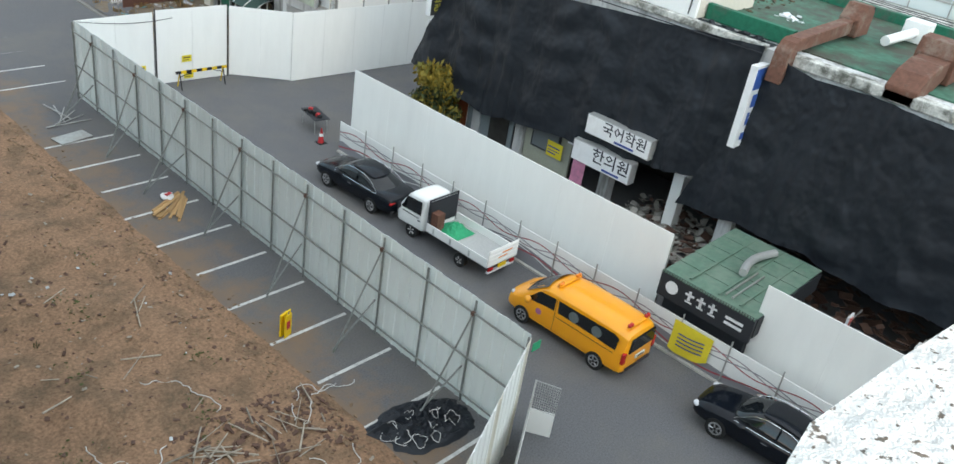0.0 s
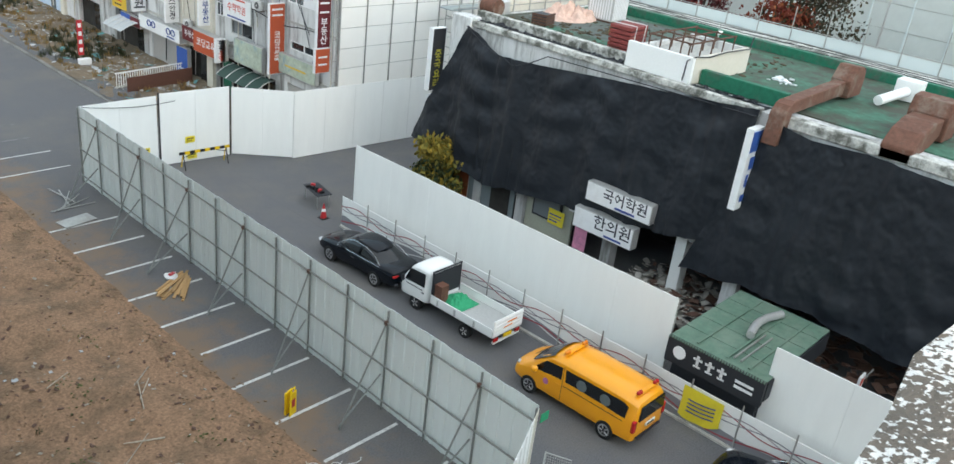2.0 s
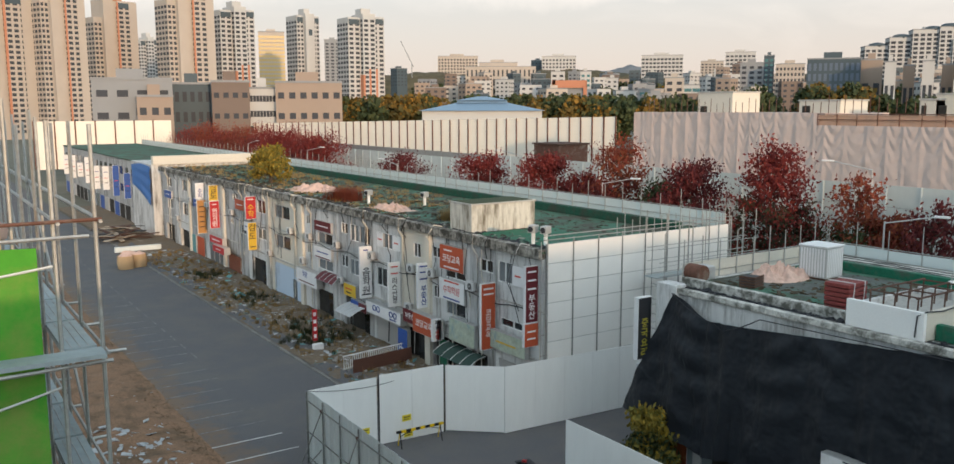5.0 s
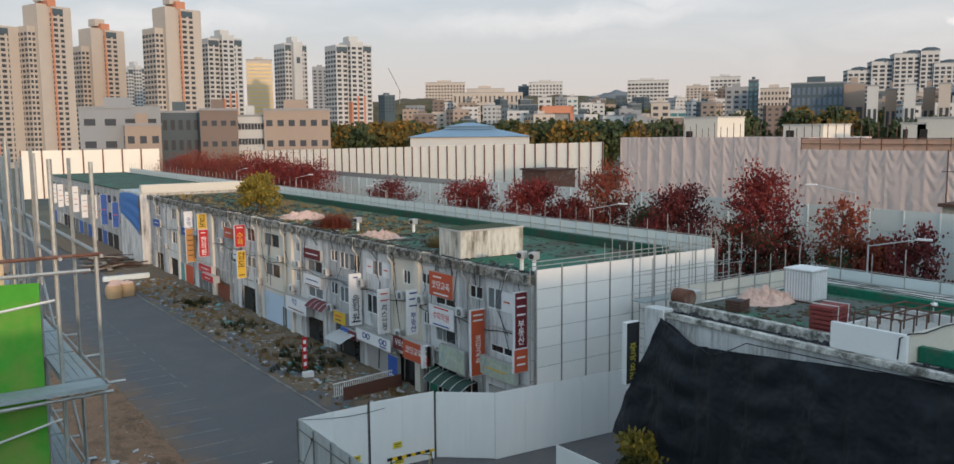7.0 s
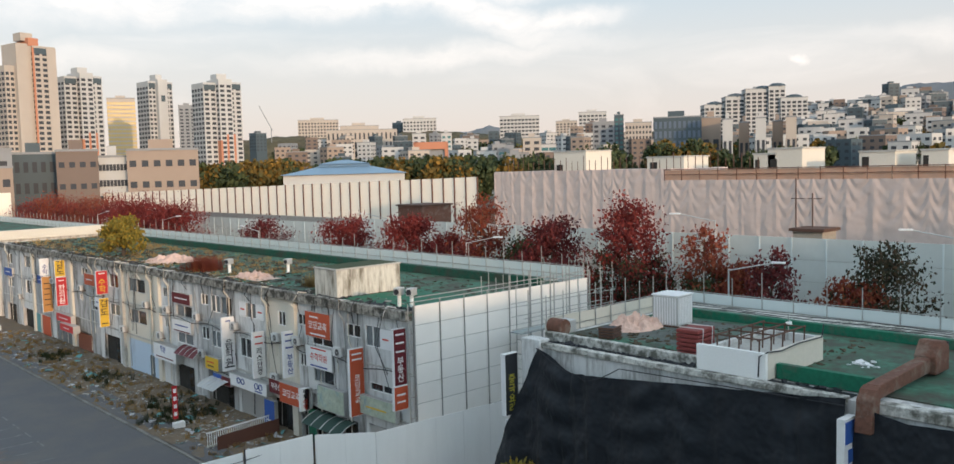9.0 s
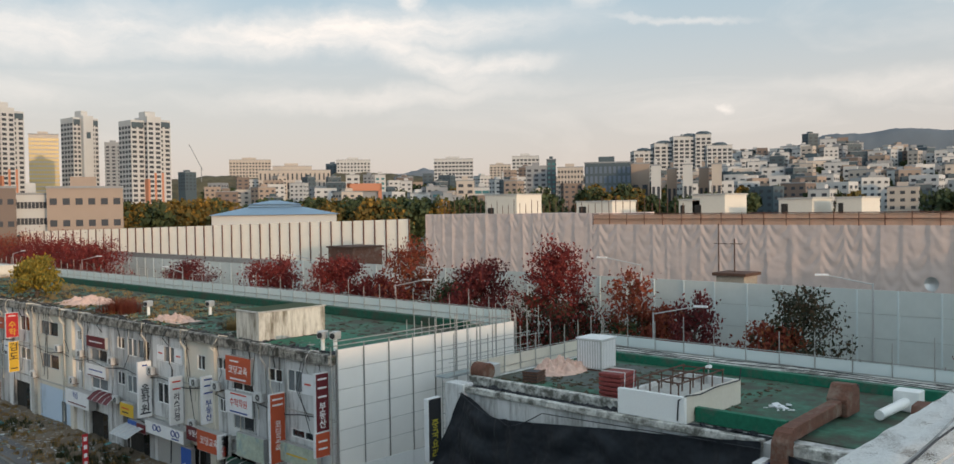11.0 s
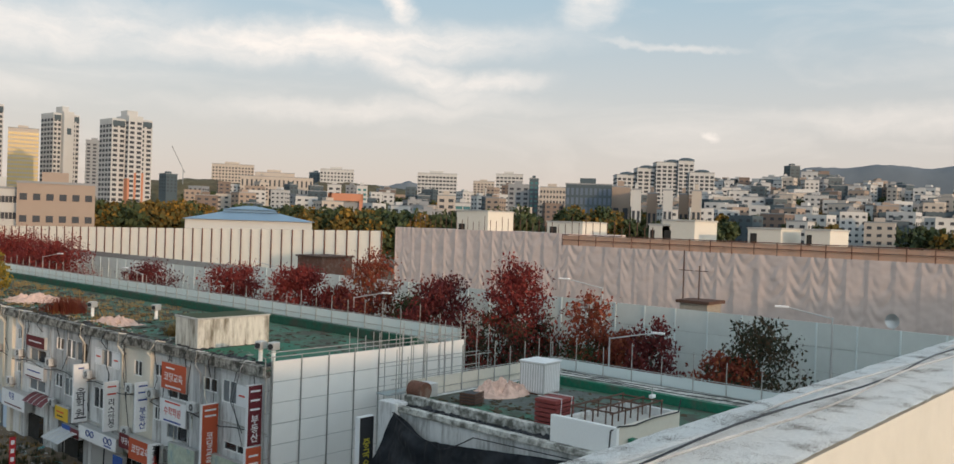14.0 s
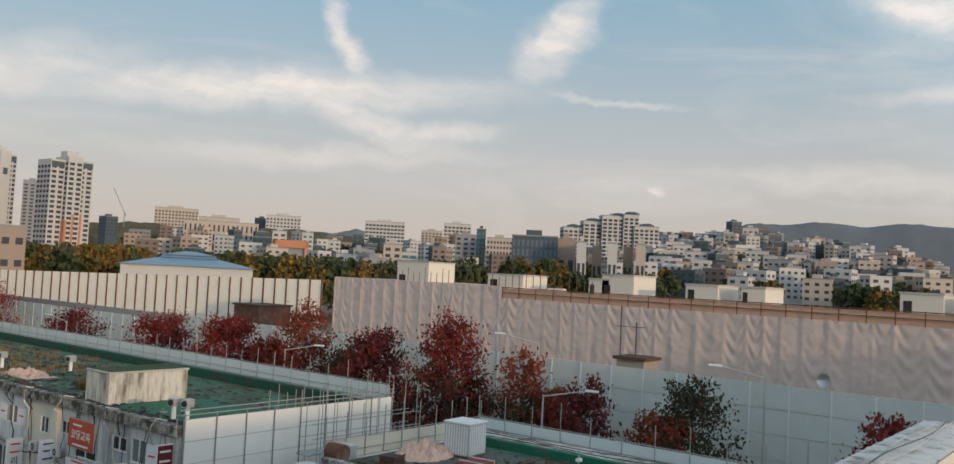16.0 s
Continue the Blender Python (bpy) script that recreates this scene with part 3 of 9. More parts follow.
def steel_hoarding():
    h = 3.78
    ln = math.hypot(0.5, 28.45)
    e = thing("steel_hoarding", "grey corrugated steel hoarding braced with scaffold tubes", "fence", (16.4, 11.82, 0), math.degrees(math.atan2(-0.5, 28.45)), kind="structure")
    w = 0.5
    prof = [(0.0, 0.0), (0.21, 0.0), (0.235, 0.035), (0.265, 0.035), (0.29, 0.0), (0.5, 0.0)]
    g = G()
    for (a, x0), (b, x1) in zip(prof, prof[1:]):
        g.quad((-x0, a, 0.04), (-x1, b, 0.04), (-x1, b, h), (-x0, a, h))
        g.quad((-x0 + 0.012, a, 0.04), (-x1 + 0.012, b, 0.04), (-x1 + 0.012, b, h), (-x0 + 0.012, a, h))
    g.quad((0, 0, h), (0.012, 0, h), (0.012, 0.5, h), (0, 0.5, h))
    me = mesh("panel", g, PANEL_GREY, fix=False)
    n = int(ln / w)
    for i in range(n):
        piece("panel", me, e, pose(0.006 * math.sin(i * 3.1), i * ln / n, 0.015 * math.sin(i * 1.9), 0, 0, 0))
    bays = 14
    for i in range(bays + 1):
        y = i * ln / bays
        part("post", G().tube((-0.07, y, 0), (-0.07, y, h - 0.05), 0.036), FENCE_TUBE, e)
    for z in (0.38, 1.72, 3.33):
        part("rail", G().tube((-0.12, -0.1, z), (-0.12, ln, z), 0.032), FENCE_TUBE, e)
    for i in range(1, bays, 2):
        y = i * ln / bays
        off = 0.35 * math.sin(i)
        part("brace", G().tube((-0.12, y, 3.3), (-1.75 + 0.2 * math.sin(i * 2), y - 0.1 + off, 0.03), 0.032), FENCE_TUBE, e)
        part("strut", G().tube((-0.12, y + 0.1, 1.35), (-1.7 + 0.2 * math.sin(i * 2), y + off, 0.05), 0.032), FENCE_TUBE, e)
        part("clamp", G().box(-0.19, -0.09, y - 0.05, y + 0.05, 3.26, 3.38), DARK_RUST, e)
    return e


# the near end is closed by a white return that leans towards the camera's own building
steel_hoarding()
ret = thing("hoarding_return", "white ribbed sheet hoarding closing the end of the steel fence", "fence", (16.36, 11.76, 0), -155.4, kind="structure")
for i in range(16):
    part("panel", G().prism([(i * 0.5, 0.0), (i * 0.5 + 0.2, 0.0), (i * 0.5 + 0.23, 0.03), (i * 0.5 + 0.27, 0.03), (i * 0.5 + 0.3, 0.0), (i * 0.5 + 0.495, 0.0), (i * 0.5 + 0.495, -0.012), (i * 0.5, -0.012)], "z", 0.04, 3.74 + 0.012 * math.sin(i * 2)), CREAM if i % 5 == 0 else PANEL_WHITE, ret)
part("rail", G().tube((0.1, -0.06, 1.2), (8, -0.06, 1.2), 0.03), FENCE_TUBE, ret)
part("rail", G().tube((0.1, -0.06, 2.6), (8, -0.06, 2.6), 0.03), FENCE_TUBE, ret)
mesh_gate = thing("site_gate", "low white sheet gate with a mesh end", "gate", (17.05, 11.75, 0), 121.5)
part("panel", G().box(-0.02, 0.02, 0, 4.0, 0.05, 1.88), PANEL_WHITE, mesh_gate)
part("frame", G().tube((0, 0, 0), (0, 0, 1.92), 0.025).tube((0, 0, 1.92), (0, 4, 1.92), 0.025), STEEL, mesh_gate)
part("end_frame", G().tube((0, 0, 1.9), (-0.0, 0, 0.1), 0.02).tube((0, 0, 1.9), (-0.75, 0.1, 1.9), 0.02), STEEL, mesh_gate)
gm = G()
for i in range(12):
    gm.tube((-0.75 + i * 0.065, 0.1 - i * 0.008, 0.9), (-0.75 + i * 0.065, 0.1 - i * 0.008, 1.9), 0.006, 4)
for i in range(12):
    gm.tube((-0.75, 0.1, 0.9 + i * 0.09), (0, 0, 0.9 + i * 0.09), 0.006, 4)
part("low_sheet", G().box(-0.75, 0, 0.03, 0.05, 0.0, 0.9), PANEL_WHITE, mesh_gate)
part("mesh", gm, STEEL, mesh_gate)
tag = thing("green_tag", "small green plastic sheet tied to a fence corner", "tag", (16.45, 11.75, 3.35))
part("sheet", G().box(0.02, 0.36, -0.02, 0.0, -0.14, 0.14), BRIGHT_GREEN, tag)


# ---- white gate hoarding ----
def hoarding_run(name, a, b, z, count, label, gap=0.012, base=0.03):
    d = Vector((b[0] - a[0], b[1] - a[1], 0))
    e = thing(name, label, "fence", (a[0], a[1], 0), math.degrees(math.atan2(d.y, d.x)), kind="structure")
    w = d.length / count
    for i in range(count):
        part("panel", G().box(i * w + gap / 2, (i + 1) * w - gap / 2, -0.02, 0.02, base, z + 0.01 * math.sin(i * 2.4)), PANEL_WHITE, e, bevel=0.006)
    for i in range(count + 1):
        part("post", G().tube((i * w, 0.06, 0), (i * w, 0.06, z - 0.1), 0.03), STEEL, e)
    return e


g1 = hoarding_run("hoarding_west", (16.92, 40.30), (20.76, 40.30), 3.74, 2, "smooth white sheet hoarding across the street", 0.006)
g2 = hoarding_run("hoarding_gate", (20.86, 40.28), (24.70, 39.98), 3.84, 2, "white site gate leaf with yellow notices", 0.008)
part("edge", G().box(-0.02, 0.03, -0.035, 0.03, 0, 3.9), BLACK_PLASTIC, g2)
part("edge", G().box(3.83, 3.88, -0.035, 0.03, 0, 3.9), BLACK_PLASTIC, g2)
g3 = hoarding_run("hoarding_bend", (24.80, 39.95), (27.28, 37.85), 3.80, 2, "smooth white sheet hoarding bending round the yard", 0.006, 0.08)
g4 = hoarding_run("hoarding_east", (27.30, 37.84), (37.2, 37.15), 3.80, 5, "smooth white sheet hoarding before a shop building", 0.006)
for nm, x, y, z in (("notice", 22.42, 40.08, 1.25), ("notice", 20.0, 40.24, 0.95), ("notice", 22.5, 40.06, 0.35)):
    n_ = thing("notice", "small yellow paper notice on the white gate", "notice", (x, y, z))
    part("sheet", G().box(-0.27, 0.27, -0.012, 0.0, -0.17, 0.17), YELLOW_CLOTH, n_)
    part("print", G().box(-0.2, 0.2, -0.016, -0.013, 0.02, 0.08).box(-0.2, 0.1, -0.016, -0.013, -0.09, -0.05), INK, n_)
cable = thing("overhead_cable", "thin black cable slung along the hoarding top", "cable", (0, 0, 0))
part("wire", G().path([(16.95 + 7.8 * t, 40.2, 3.72 - 0.5 * math.sin(math.pi * t) * (1 - 0.3 * t) + 0.1 * t) for t in [i / 14 for i in range(15)]], 0.015, 4), BLACK_PLASTIC, cable)


def trestle(x, y, rz):
    e = thing("barricade", "black and yellow striped barricade at the gate", "barricade", (x, y, 0), rz)
    for i in range(10):
        part("bar", G().box(-1.4 + i * 0.28, -1.12 + i * 0.28, -0.03, 0.03, 0.78, 0.92), YELLOW if i % 2 else BLACK_PLASTIC, e)
    for s in (-1.2, 1.2):
        for o in (-0.3, 0.3):
            part("leg", G().tube((s, 0, 0.85), (s + 0.1 * o, o, 0), 0.03), YELLOW if o > 0 else BLACK_PLASTIC, e)
        part("brace", G().tube((s, 0, 0.6), (s * 0.45, 0, 0.8), 0.02), BLACK_PLASTIC, e)
    return e


trestle(22.8, 39.3, -3)


# ---- white board wall and printed low hoarding ----
hoarding_run("hoarding_board_far", (25.05, 29.95), (25.05, 12.66), 3.76, 7, "tall pale board hoarding beside parked vehicles", 0.004, 0.05)
hoarding_run("hoarding_board_near", (25.05, 9.02), (25.05, -1.2), 3.72, 4, "tall pale board hoarding beside a shop", 0.004, 0.05)
HOARD_GREY = mat("grey_print", (0.24, 0.24, 0.26), 0.6, var=0.05)
HOARD_RED = mat("red_print", (0.36, 0.07, 0.09), 0.6, var=0.05)
HOARD_MAUVE = mat("mauve_print", (0.30, 0.24, 0.26), 0.6, var=0.05)


def printed_hoarding():
    e = thing("printed_hoarding", "low white hoarding printed with red and grey waves", "fence", (24.12, -2.0, 0), 0, kind="structure")
    n, w = 17, 1.86
    for i in range(n):
        y = i * w
        part("panel", G().box(0, 0.03, y + 0.01, y + w - 0.01, 0.08, 1.52), WHITE_PAINT, e)
        part("post", G().tube((-0.05, y, 0), (-0.05, y, 1.78), 0.028), STEEL, e)
    ln = n * w

    def ribbon(fn, lo, hi, off, material, name):
        g = G()
        k = 200
        for i in range(k):
            a, b = ln * i / k, ln * (i + 1) / k
            g.quad((off, a, fn(a) + lo), (off, b, fn(b) + lo), (off, b, fn(b) + hi), (off, a, fn(a) + hi))
        part(name, g, material, e, fix=False)
    g = G()
    for i in range(200):
        a, b = ln * i / 200, ln * (i + 1) / 200
        fa, fb = 0.62 + 0.16 * math.sin(a * 1.0), 0.62 + 0.16 * math.sin(b * 1.0)
        g.quad((-0.004, a, 0.09), (-0.004, b, 0.09), (-0.004, b, fb), (-0.004, a, fa))
    part("print", g, HOARD_GREY, e, fix=False)
    ribbon(lambda y: 1.05 + 0.17 * math.sin(y * 1.7), -0.022, 0.022, -0.008, HOARD_RED, "wave")
    ribbon(lambda y: 1.03 + 0.17 * math.sin(y * 1.7 + 1.9), -0.02, 0.02, -0.010, HOARD_MAUVE, "wave")
    ribbon(lambda y: 1.0 + 0.12 * math.sin(y * 1.7 + 3.4), -0.02, 0.02, -0.012, HOARD_GREY, "wave")
    ribbon(lambda y: 0.52 + 0.2 * math.sin(y * 1.25 + 1.0), -0.022, 0.022, -0.014, WHITE_PAINT, "wave")
    ribbon(lambda y: 0.42 + 0.2 * math.sin(y * 1.25 + 2.2), -0.03, 0.03, -0.016, HOARD_RED, "wave")
    part("base", G().box(-0.12, 0.12, 0, ln, 0.0, 0.08), CONCRETE, e)
    return e


printed_hoarding()
banner = thing("yellow_banner", "crumpled yellow cloth banner tied to the low hoarding", "banner", (24.06, 9.75, 0.0))
part("cloth", G().sheet(16, 10, lambda u, v: (-0.05 - 0.05 * math.sin(u * 9 + v * 4) * (1 - v), u * 1.5, 1.48 - 0.2 * math.sin(math.pi * u) * (1 - v) - (1 - v) * 0.95 - 0.2 * u * (1 - v))), YELLOW_CLOTH, banner, smooth=True, fix=False)
for k in range(4):
    part("print_bar", G().sheet(8, 1, lambda u, v, k=k: (-0.125, 0.22 + u * 1.0, 1.22 - 0.15 * k - 0.12 * u + v * 0.05 - 0.1 * math.sin(math.pi * (0.2 + u * 0.6)))), INK_BLUE, banner, fix=False)


# ---- small things in the yard and bays ----
def cone(x, y, z=0.0):
    e = thing("traffic_cone", "orange red plastic traffic cone with a square base", "traffic cone", (x, y, z))
    part("base", G().box(-0.2, 0.2, -0.2, 0.2, 0, 0.04), BLACK_PLASTIC, e)
    part("body", G().tube((0, 0, 0.04), (0, 0, 0.75), 0.15, 12, 0.03), RED, e, smooth=True)
    part("band", G().tube((0, 0, 0.36), (0, 0, 0.5), 0.107, 12, 0.08), WHITE_PAINT, e)


cone(23.95, 30.75)
cone(21.5, 122.0)
table = thing("folding_table", "dark cluttered table at the hoarding end", "table", (24.75, 32.3, 0), 78)
part("top", G().box(-0.8, 0.8, -0.4, 0.4, 0.72, 0.76), SIGN_DARK, table, bevel=0.01)
for sx in (-0.7, 0.7):
    for sy in (-0.32, 0.32):
        part("leg", G().tube((sx, sy, 0), (sx * 0.9, sy, 0.72), 0.02), STEEL, table)
for i in range(7):
    b_ = thing("tool_box", "dark plastic tool box on the table", "tool box", (24.62 + 0.12 * math.sin(i * 3), 31.8 + 0.16 * i, 0.76), i * 25)
    part("body", G().box(-0.1, 0.1, -0.08, 0.08, 0, 0.1 + 0.05 * (i % 3)), RED if i % 4 == 1 else BLACK_PLASTIC, b_, bevel=0.01)
y_post = thing("folding_sign", "yellow plastic caution stand on a parking bay", "caution stand", (14.05, 19.45, 0), 20)
part("front_leaf", G().prism([(-0.19, 0), (0.19, 0), (0.17, 0.85), (-0.17, 0.85)], "y", -0.02, 0.01), YELLOW, y_post, bevel=0.01)
part("back_leaf", G().box(-0.18, 0.18, 0.14, 0.2, 0, 0.83), YELLOW, y_post, bevel=0.005)
part("handle", G().path([(-0.09, 0, 0.85), (-0.09, 0, 1.0), (0.09, 0, 1.0), (0.09, 0, 0.85)], 0.025), YELLOW, y_post)
part("label", G().box(-0.09, 0.09, -0.026, -0.021, 0.3, 0.6), RED, y_post)
random.seed(5)
for i in range(12):
    s = thing("timber_plank", "pale sawn timber plank lying on asphalt", "plank", (15.1 + random.uniform(-0.1, 0.1) + (0.3 if i < 6 else 0.0), 28.3 + 0.11 * (i % 6) + (0.0 if i < 6 else 0.25), 0.03 + 0.04 * (i % 3)), random.uniform(-7, 7) + (48 if i < 6 else 34))
    part("board", G().box(-0.9, 0.9, -0.05, 0.05, -0.02, 0.02), WOOD, s)
sack = thing("paper_sack", "red and white paper sack on asphalt", "sack", (15.4, 29.4, 0.1), 20)
part("bag", G().blob((0, 0, 0.02), 0.28, 0.42, 0.2, 12, 8), SIGN_WHITE, sack, smooth=True)
part("print", G().box(-0.14, 0.14, -0.1, 0.05, 0.12, 0.15), RED, sack)
plate = thing("steel_plate", "dull grey steel plate lying on asphalt", "plate", (14.7, 36.2, 0.0), 10)
part("sheet", G().box(-0.75, 0.75, -0.4, 0.4, 0.03, 0.07), STEEL, plate, bevel=0.01)
for i in range(6):
    s = thing("scaffold_tube", "loose grey scaffold tube at the fence corner", "tube", (15.2, 37.6 + 0.25 * i, 0.06 + 0.02 * i), 20 * i)
    part("tube", G().tube((-1.0, 0, 0), (1.0, 0, 0), 0.026), STEEL, s)

# crumpled black netting with ropes
heap = thing("netting_heap", "crumpled black netting heap with white ropes on asphalt", "netting", (14.85, 13.75, 0.0), -18)


def heap_z(x, y):
    r = math.hypot(x / 1.55, y / 1.15)
    f = max(0.0, 1 - r ** 3)
    return f * (0.24 + 0.24 * noise.fractal(Vector((x * 2.1, y * 2.1, 1)), 0.6, 2, 4) + 0.10 * abs(noise.noise(Vector((x * 5, y * 5, 9))))) + 0.01


def heap_at(u, v):
    a = u * 2 * math.pi
    r = v * (1 + 0.30 * noise.noise(Vector((math.cos(a) * 1.5, math.sin(a) * 1.5, 6))) + 0.12 * noise.noise(Vector((math.cos(a) * 5, math.sin(a) * 5, 8))))
    x, y = 1.75 * r * math.cos(a), 0.95 * r * math.sin(a)
    return (x, y, (0.012 + (0.15 + 0.20 * noise.fractal(Vector((x * 1.6, y * 3.4, 1)), 0.6, 2, 4) + 0.14 * abs(noise.noise(Vector((x * 5, y * 5, 9))))) * (1 - v ** 4)))


part("netting", G().sheet(110, 34, heap_at), NET, heap, smooth=True)
random.seed(9)
for i in range(9):
    cx, cy, r = random.uniform(-1.2, 1.5), random.uniform(-0.9, 0.6), random.uniform(0.08, 0.28)
    ph = random.uniform(0, 6)
    pts = []
    for t in range(18):
        a = ph + t * 0.38
        x, y = cx + r * math.cos(a) * (1 + 0.3 * math.sin(t)), cy + r * math.sin(a) * (1 + 0.02 * t)
        pts.append((x, y, max(0.03, heap_z(x, y) + 0.035)))
    part("rope", G().path(pts, 0.010, 4), ROPE, heap)

# ropes, sticks and litter on the soil
random.seed(21)
for i in range(7):
    x, y = 9.2 + random.uniform(-1.2, 2.6), 15.5 + random.uniform(-1.5, 3.0)
    pts, a = [], random.uniform(0, 6)
    for t in range(26):
        a += random.uniform(-0.9, 0.9)
        x += 0.13 * math.cos(a)
        y += 0.13 * math.sin(a)
        pts.append((x, y, max(0.03, dirt_height(x, y)) + 0.03))
    rp = thing("rope", "tangled white rope on bare soil", "rope")
    part("strand", G().path(pts, 0.013, 4), ROPE, rp)
for i in range(52):
    x, y = random.gauss(10.2, 1.4), random.gauss(15.9, 0.55)
    if i > 38:
        x, y = random.uniform(5, 12.6), random.uniform(13, 26)
    ln = random.uniform(0.3, 1.5)
    s = thing("timber_offcut", "weathered broken timber offcut on bare soil", "timber", (x, y, max(0.02, dirt_height(x, y)) + 0.06), random.uniform(0, 180))
    w_ = random.uniform(0.014, 0.034)
    part("stick", G().tube((-ln / 2, 0, 0), (ln / 2, 0.05, 0.04), w_, 5, w_ * 0.7), GREY_TIMBER, s)


def scatter(name, label, category, material, count, place, size, seed, flat=0.5):
    """Uncountable small bits joined in one mesh."""
    random.seed(seed)
    g = G()
    for _ in range(count):
        x, y, z = place()
        s = random.uniform(*size) * random.choice((0.5, 0.7, 1.0, 1.0))
        m = Matrix.Translation((x, y, z + s * flat * 0.3)) @ Euler((random.uniform(-0.4, 0.4), random.uniform(-0.4, 0.4), random.uniform(0, 6.3))).to_matrix().to_4x4()
        g.box(-s, s, -s * random.uniform(0.2, 0.9), s * 0.6, -s * flat * 0.4, s * flat * 0.5, m)
    return tagged(part(name, g, material, fix=False), label, category, kind="stuff")


def on_dirt(x0, x1, y0, y1):
    def f():
        x, y = random.uniform(x0, x1), random.uniform(y0, y1)
        return x, y, max(0.0, dirt_height(x, y))
    return f


def weed_spot():
    k = random.randrange(26)
    x, y = 3.5 + (k * 2.93) % 8.3 + random.gauss(0, 0.28), 12 + (k * 5.71) % 24 + random.gauss(0, 0.4)
    return x, y, max(0.0, dirt_height(x, y))


def dirt_rim():
    y = random.uniform(12, 75)
    x = 12.7 + random.gauss(0, 0.45)
    return x, y, max(0.0, dirt_height(x, y))


def verge_spot():
    y = 41 + 70 * random.random() ** 1.2
    x = STREET_X1 + 0.6 + 6.2 * random.random()
    return x, y, 0.14


CLOD = mat("soil_clods", (0.20, 0.135, 0.085), 0.95, var=0.4, grain=3)
scatter("soil_clods", "brown clods and twigs over bare soil", "soil", CLOD, 2600, on_dirt(1, 13, 10, 60), (0.015, 0.05), 31)
scatter("twigs", "dark twigs and roots on bare soil", "twigs", DARK_RUST, 700, on_dirt(4, 13, 11, 34), (0.03, 0.10), 32, 0.15)
scatter("twigs", "dark roots piled on bare soil", "twigs", DARK_RUST, 420, on_dirt(8.4, 13, 14.4, 17.2), (0.04, 0.13), 38, 0.2)
MOSS = mat("low_weeds", (0.07, 0.085, 0.03), 0.95, var=0.4, grain=8)
scatter("weeds", "low green weeds in patches on bare soil", "weeds", MOSS, 900, weed_spot, (0.015, 0.05), 39, 0.6)
scatter("twigs", "pale wood splinters strewn on bare soil", "twigs", GREY_TIMBER, 420, on_dirt(3, 12.6, 11.4, 34), (0.02, 0.08), 40, 0.2)
scatter("litter", "pale plastic litter on bare soil", "litter", PLASTIC_BITS, 130, on_dirt(2, 13, 12, 60), (0.03, 0.1), 33, 0.2)
scatter("litter", "pale plastic and rubble heap at the lot edge", "litter", PLASTIC_BITS, 160, on_dirt(7.5, 12, 38, 50), (0.05, 0.3), 36, 0.2)
scatter("gravel", "crumbled soil along the asphalt edge", "gravel", CLOD, 2200, dirt_rim, (0.02, 0.07), 34)
scatter("rubble", "broken concrete rubble on the pavement before the shops", "rubble", RUBBLE, 1300, verge_spot, (0.03, 0.16), 35, 0.35)
scatter("litter", "blue and white plastic litter on the broken pavement", "litter", PLASTIC_BITS, 240, verge_spot, (0.06, 0.34), 37, 0.12)
TEAL_BITS = mat("teal_litter", (0.12, 0.30, 0.30), 0.7, var=0.3)
scatter("litter", "teal sheet scraps on the broken pavement", "litter", TEAL_BITS, 90, verge_spot, (0.1, 0.5), 39, 0.08)


def tufts(name, label, material, count, place, height, seed, spread=0.3):
    random.seed(seed)
    g = G()
    for _ in range(count):
        x, y, z = place()
        for _b in range(14):
            a, r = random.uniform(0, 6.3), random.uniform(0, spread)
            h = height * random.uniform(0.5, 1.1)
            bx, by = x + r * math.cos(a), y + r * math.sin(a)
            lx, ly = bx + random.uniform(-0.25, 0.25) * h, by + random.uniform(-0.25, 0.25) * h
            w = 0.035
            n = len(g.v)
            g.v += [(bx - w, by - w, z), (bx + w, by + w, z), (lx, ly, z + h)]
            g.f.append((n, n + 1, n + 2))
    return tagged(part(name, g, material, fix=False), label, "grass", kind="stuff")


tufts("weeds", "green weeds on the broken pavement", LEAF_GREEN, 150, lambda: (27 + random.gauss(0, 1.2), random.choice((61, 63, 66, 78, 92)) + random.gauss(0, 1.2), 0.1), 0.6, 41)
tufts("dry_weeds", "dry brown weeds on the broken pavement", DRY_GRASS, 420, verge_spot, 0.35, 42)
tufts("weeds", "sparse green weeds on bare soil", LEAF_GREEN, 90, lambda: (random.choice((8.2, 10.2, 6.0, 9.0)) + random.gauss(0, 0.5), random.choice((17.5, 20.5, 23.0, 39, 44, 45)) + random.gauss(0, 0.7), 0.15), 0.16, 43, 0.2)


# ---- the camera's own roof ----
parapet_x1 = 12.4


def para_top(u, v):
    x = -6 + u * (parapet_x1 + 6)
    y = 0.88 + v * 0.416
    edge = min(v, 1 - v)
    dip = 0.05 if edge == 0 else 0.0
    return (x, y + (0.012 * noise.noise(Vector((x * 9, v * 3, 4))) if edge == 0 else 0), 17.27 - dip * 0.1 + 0.006 * noise.fractal(Vector((x * 7, y * 7, 0)), 0.7, 2, 4) * (edge > 0))


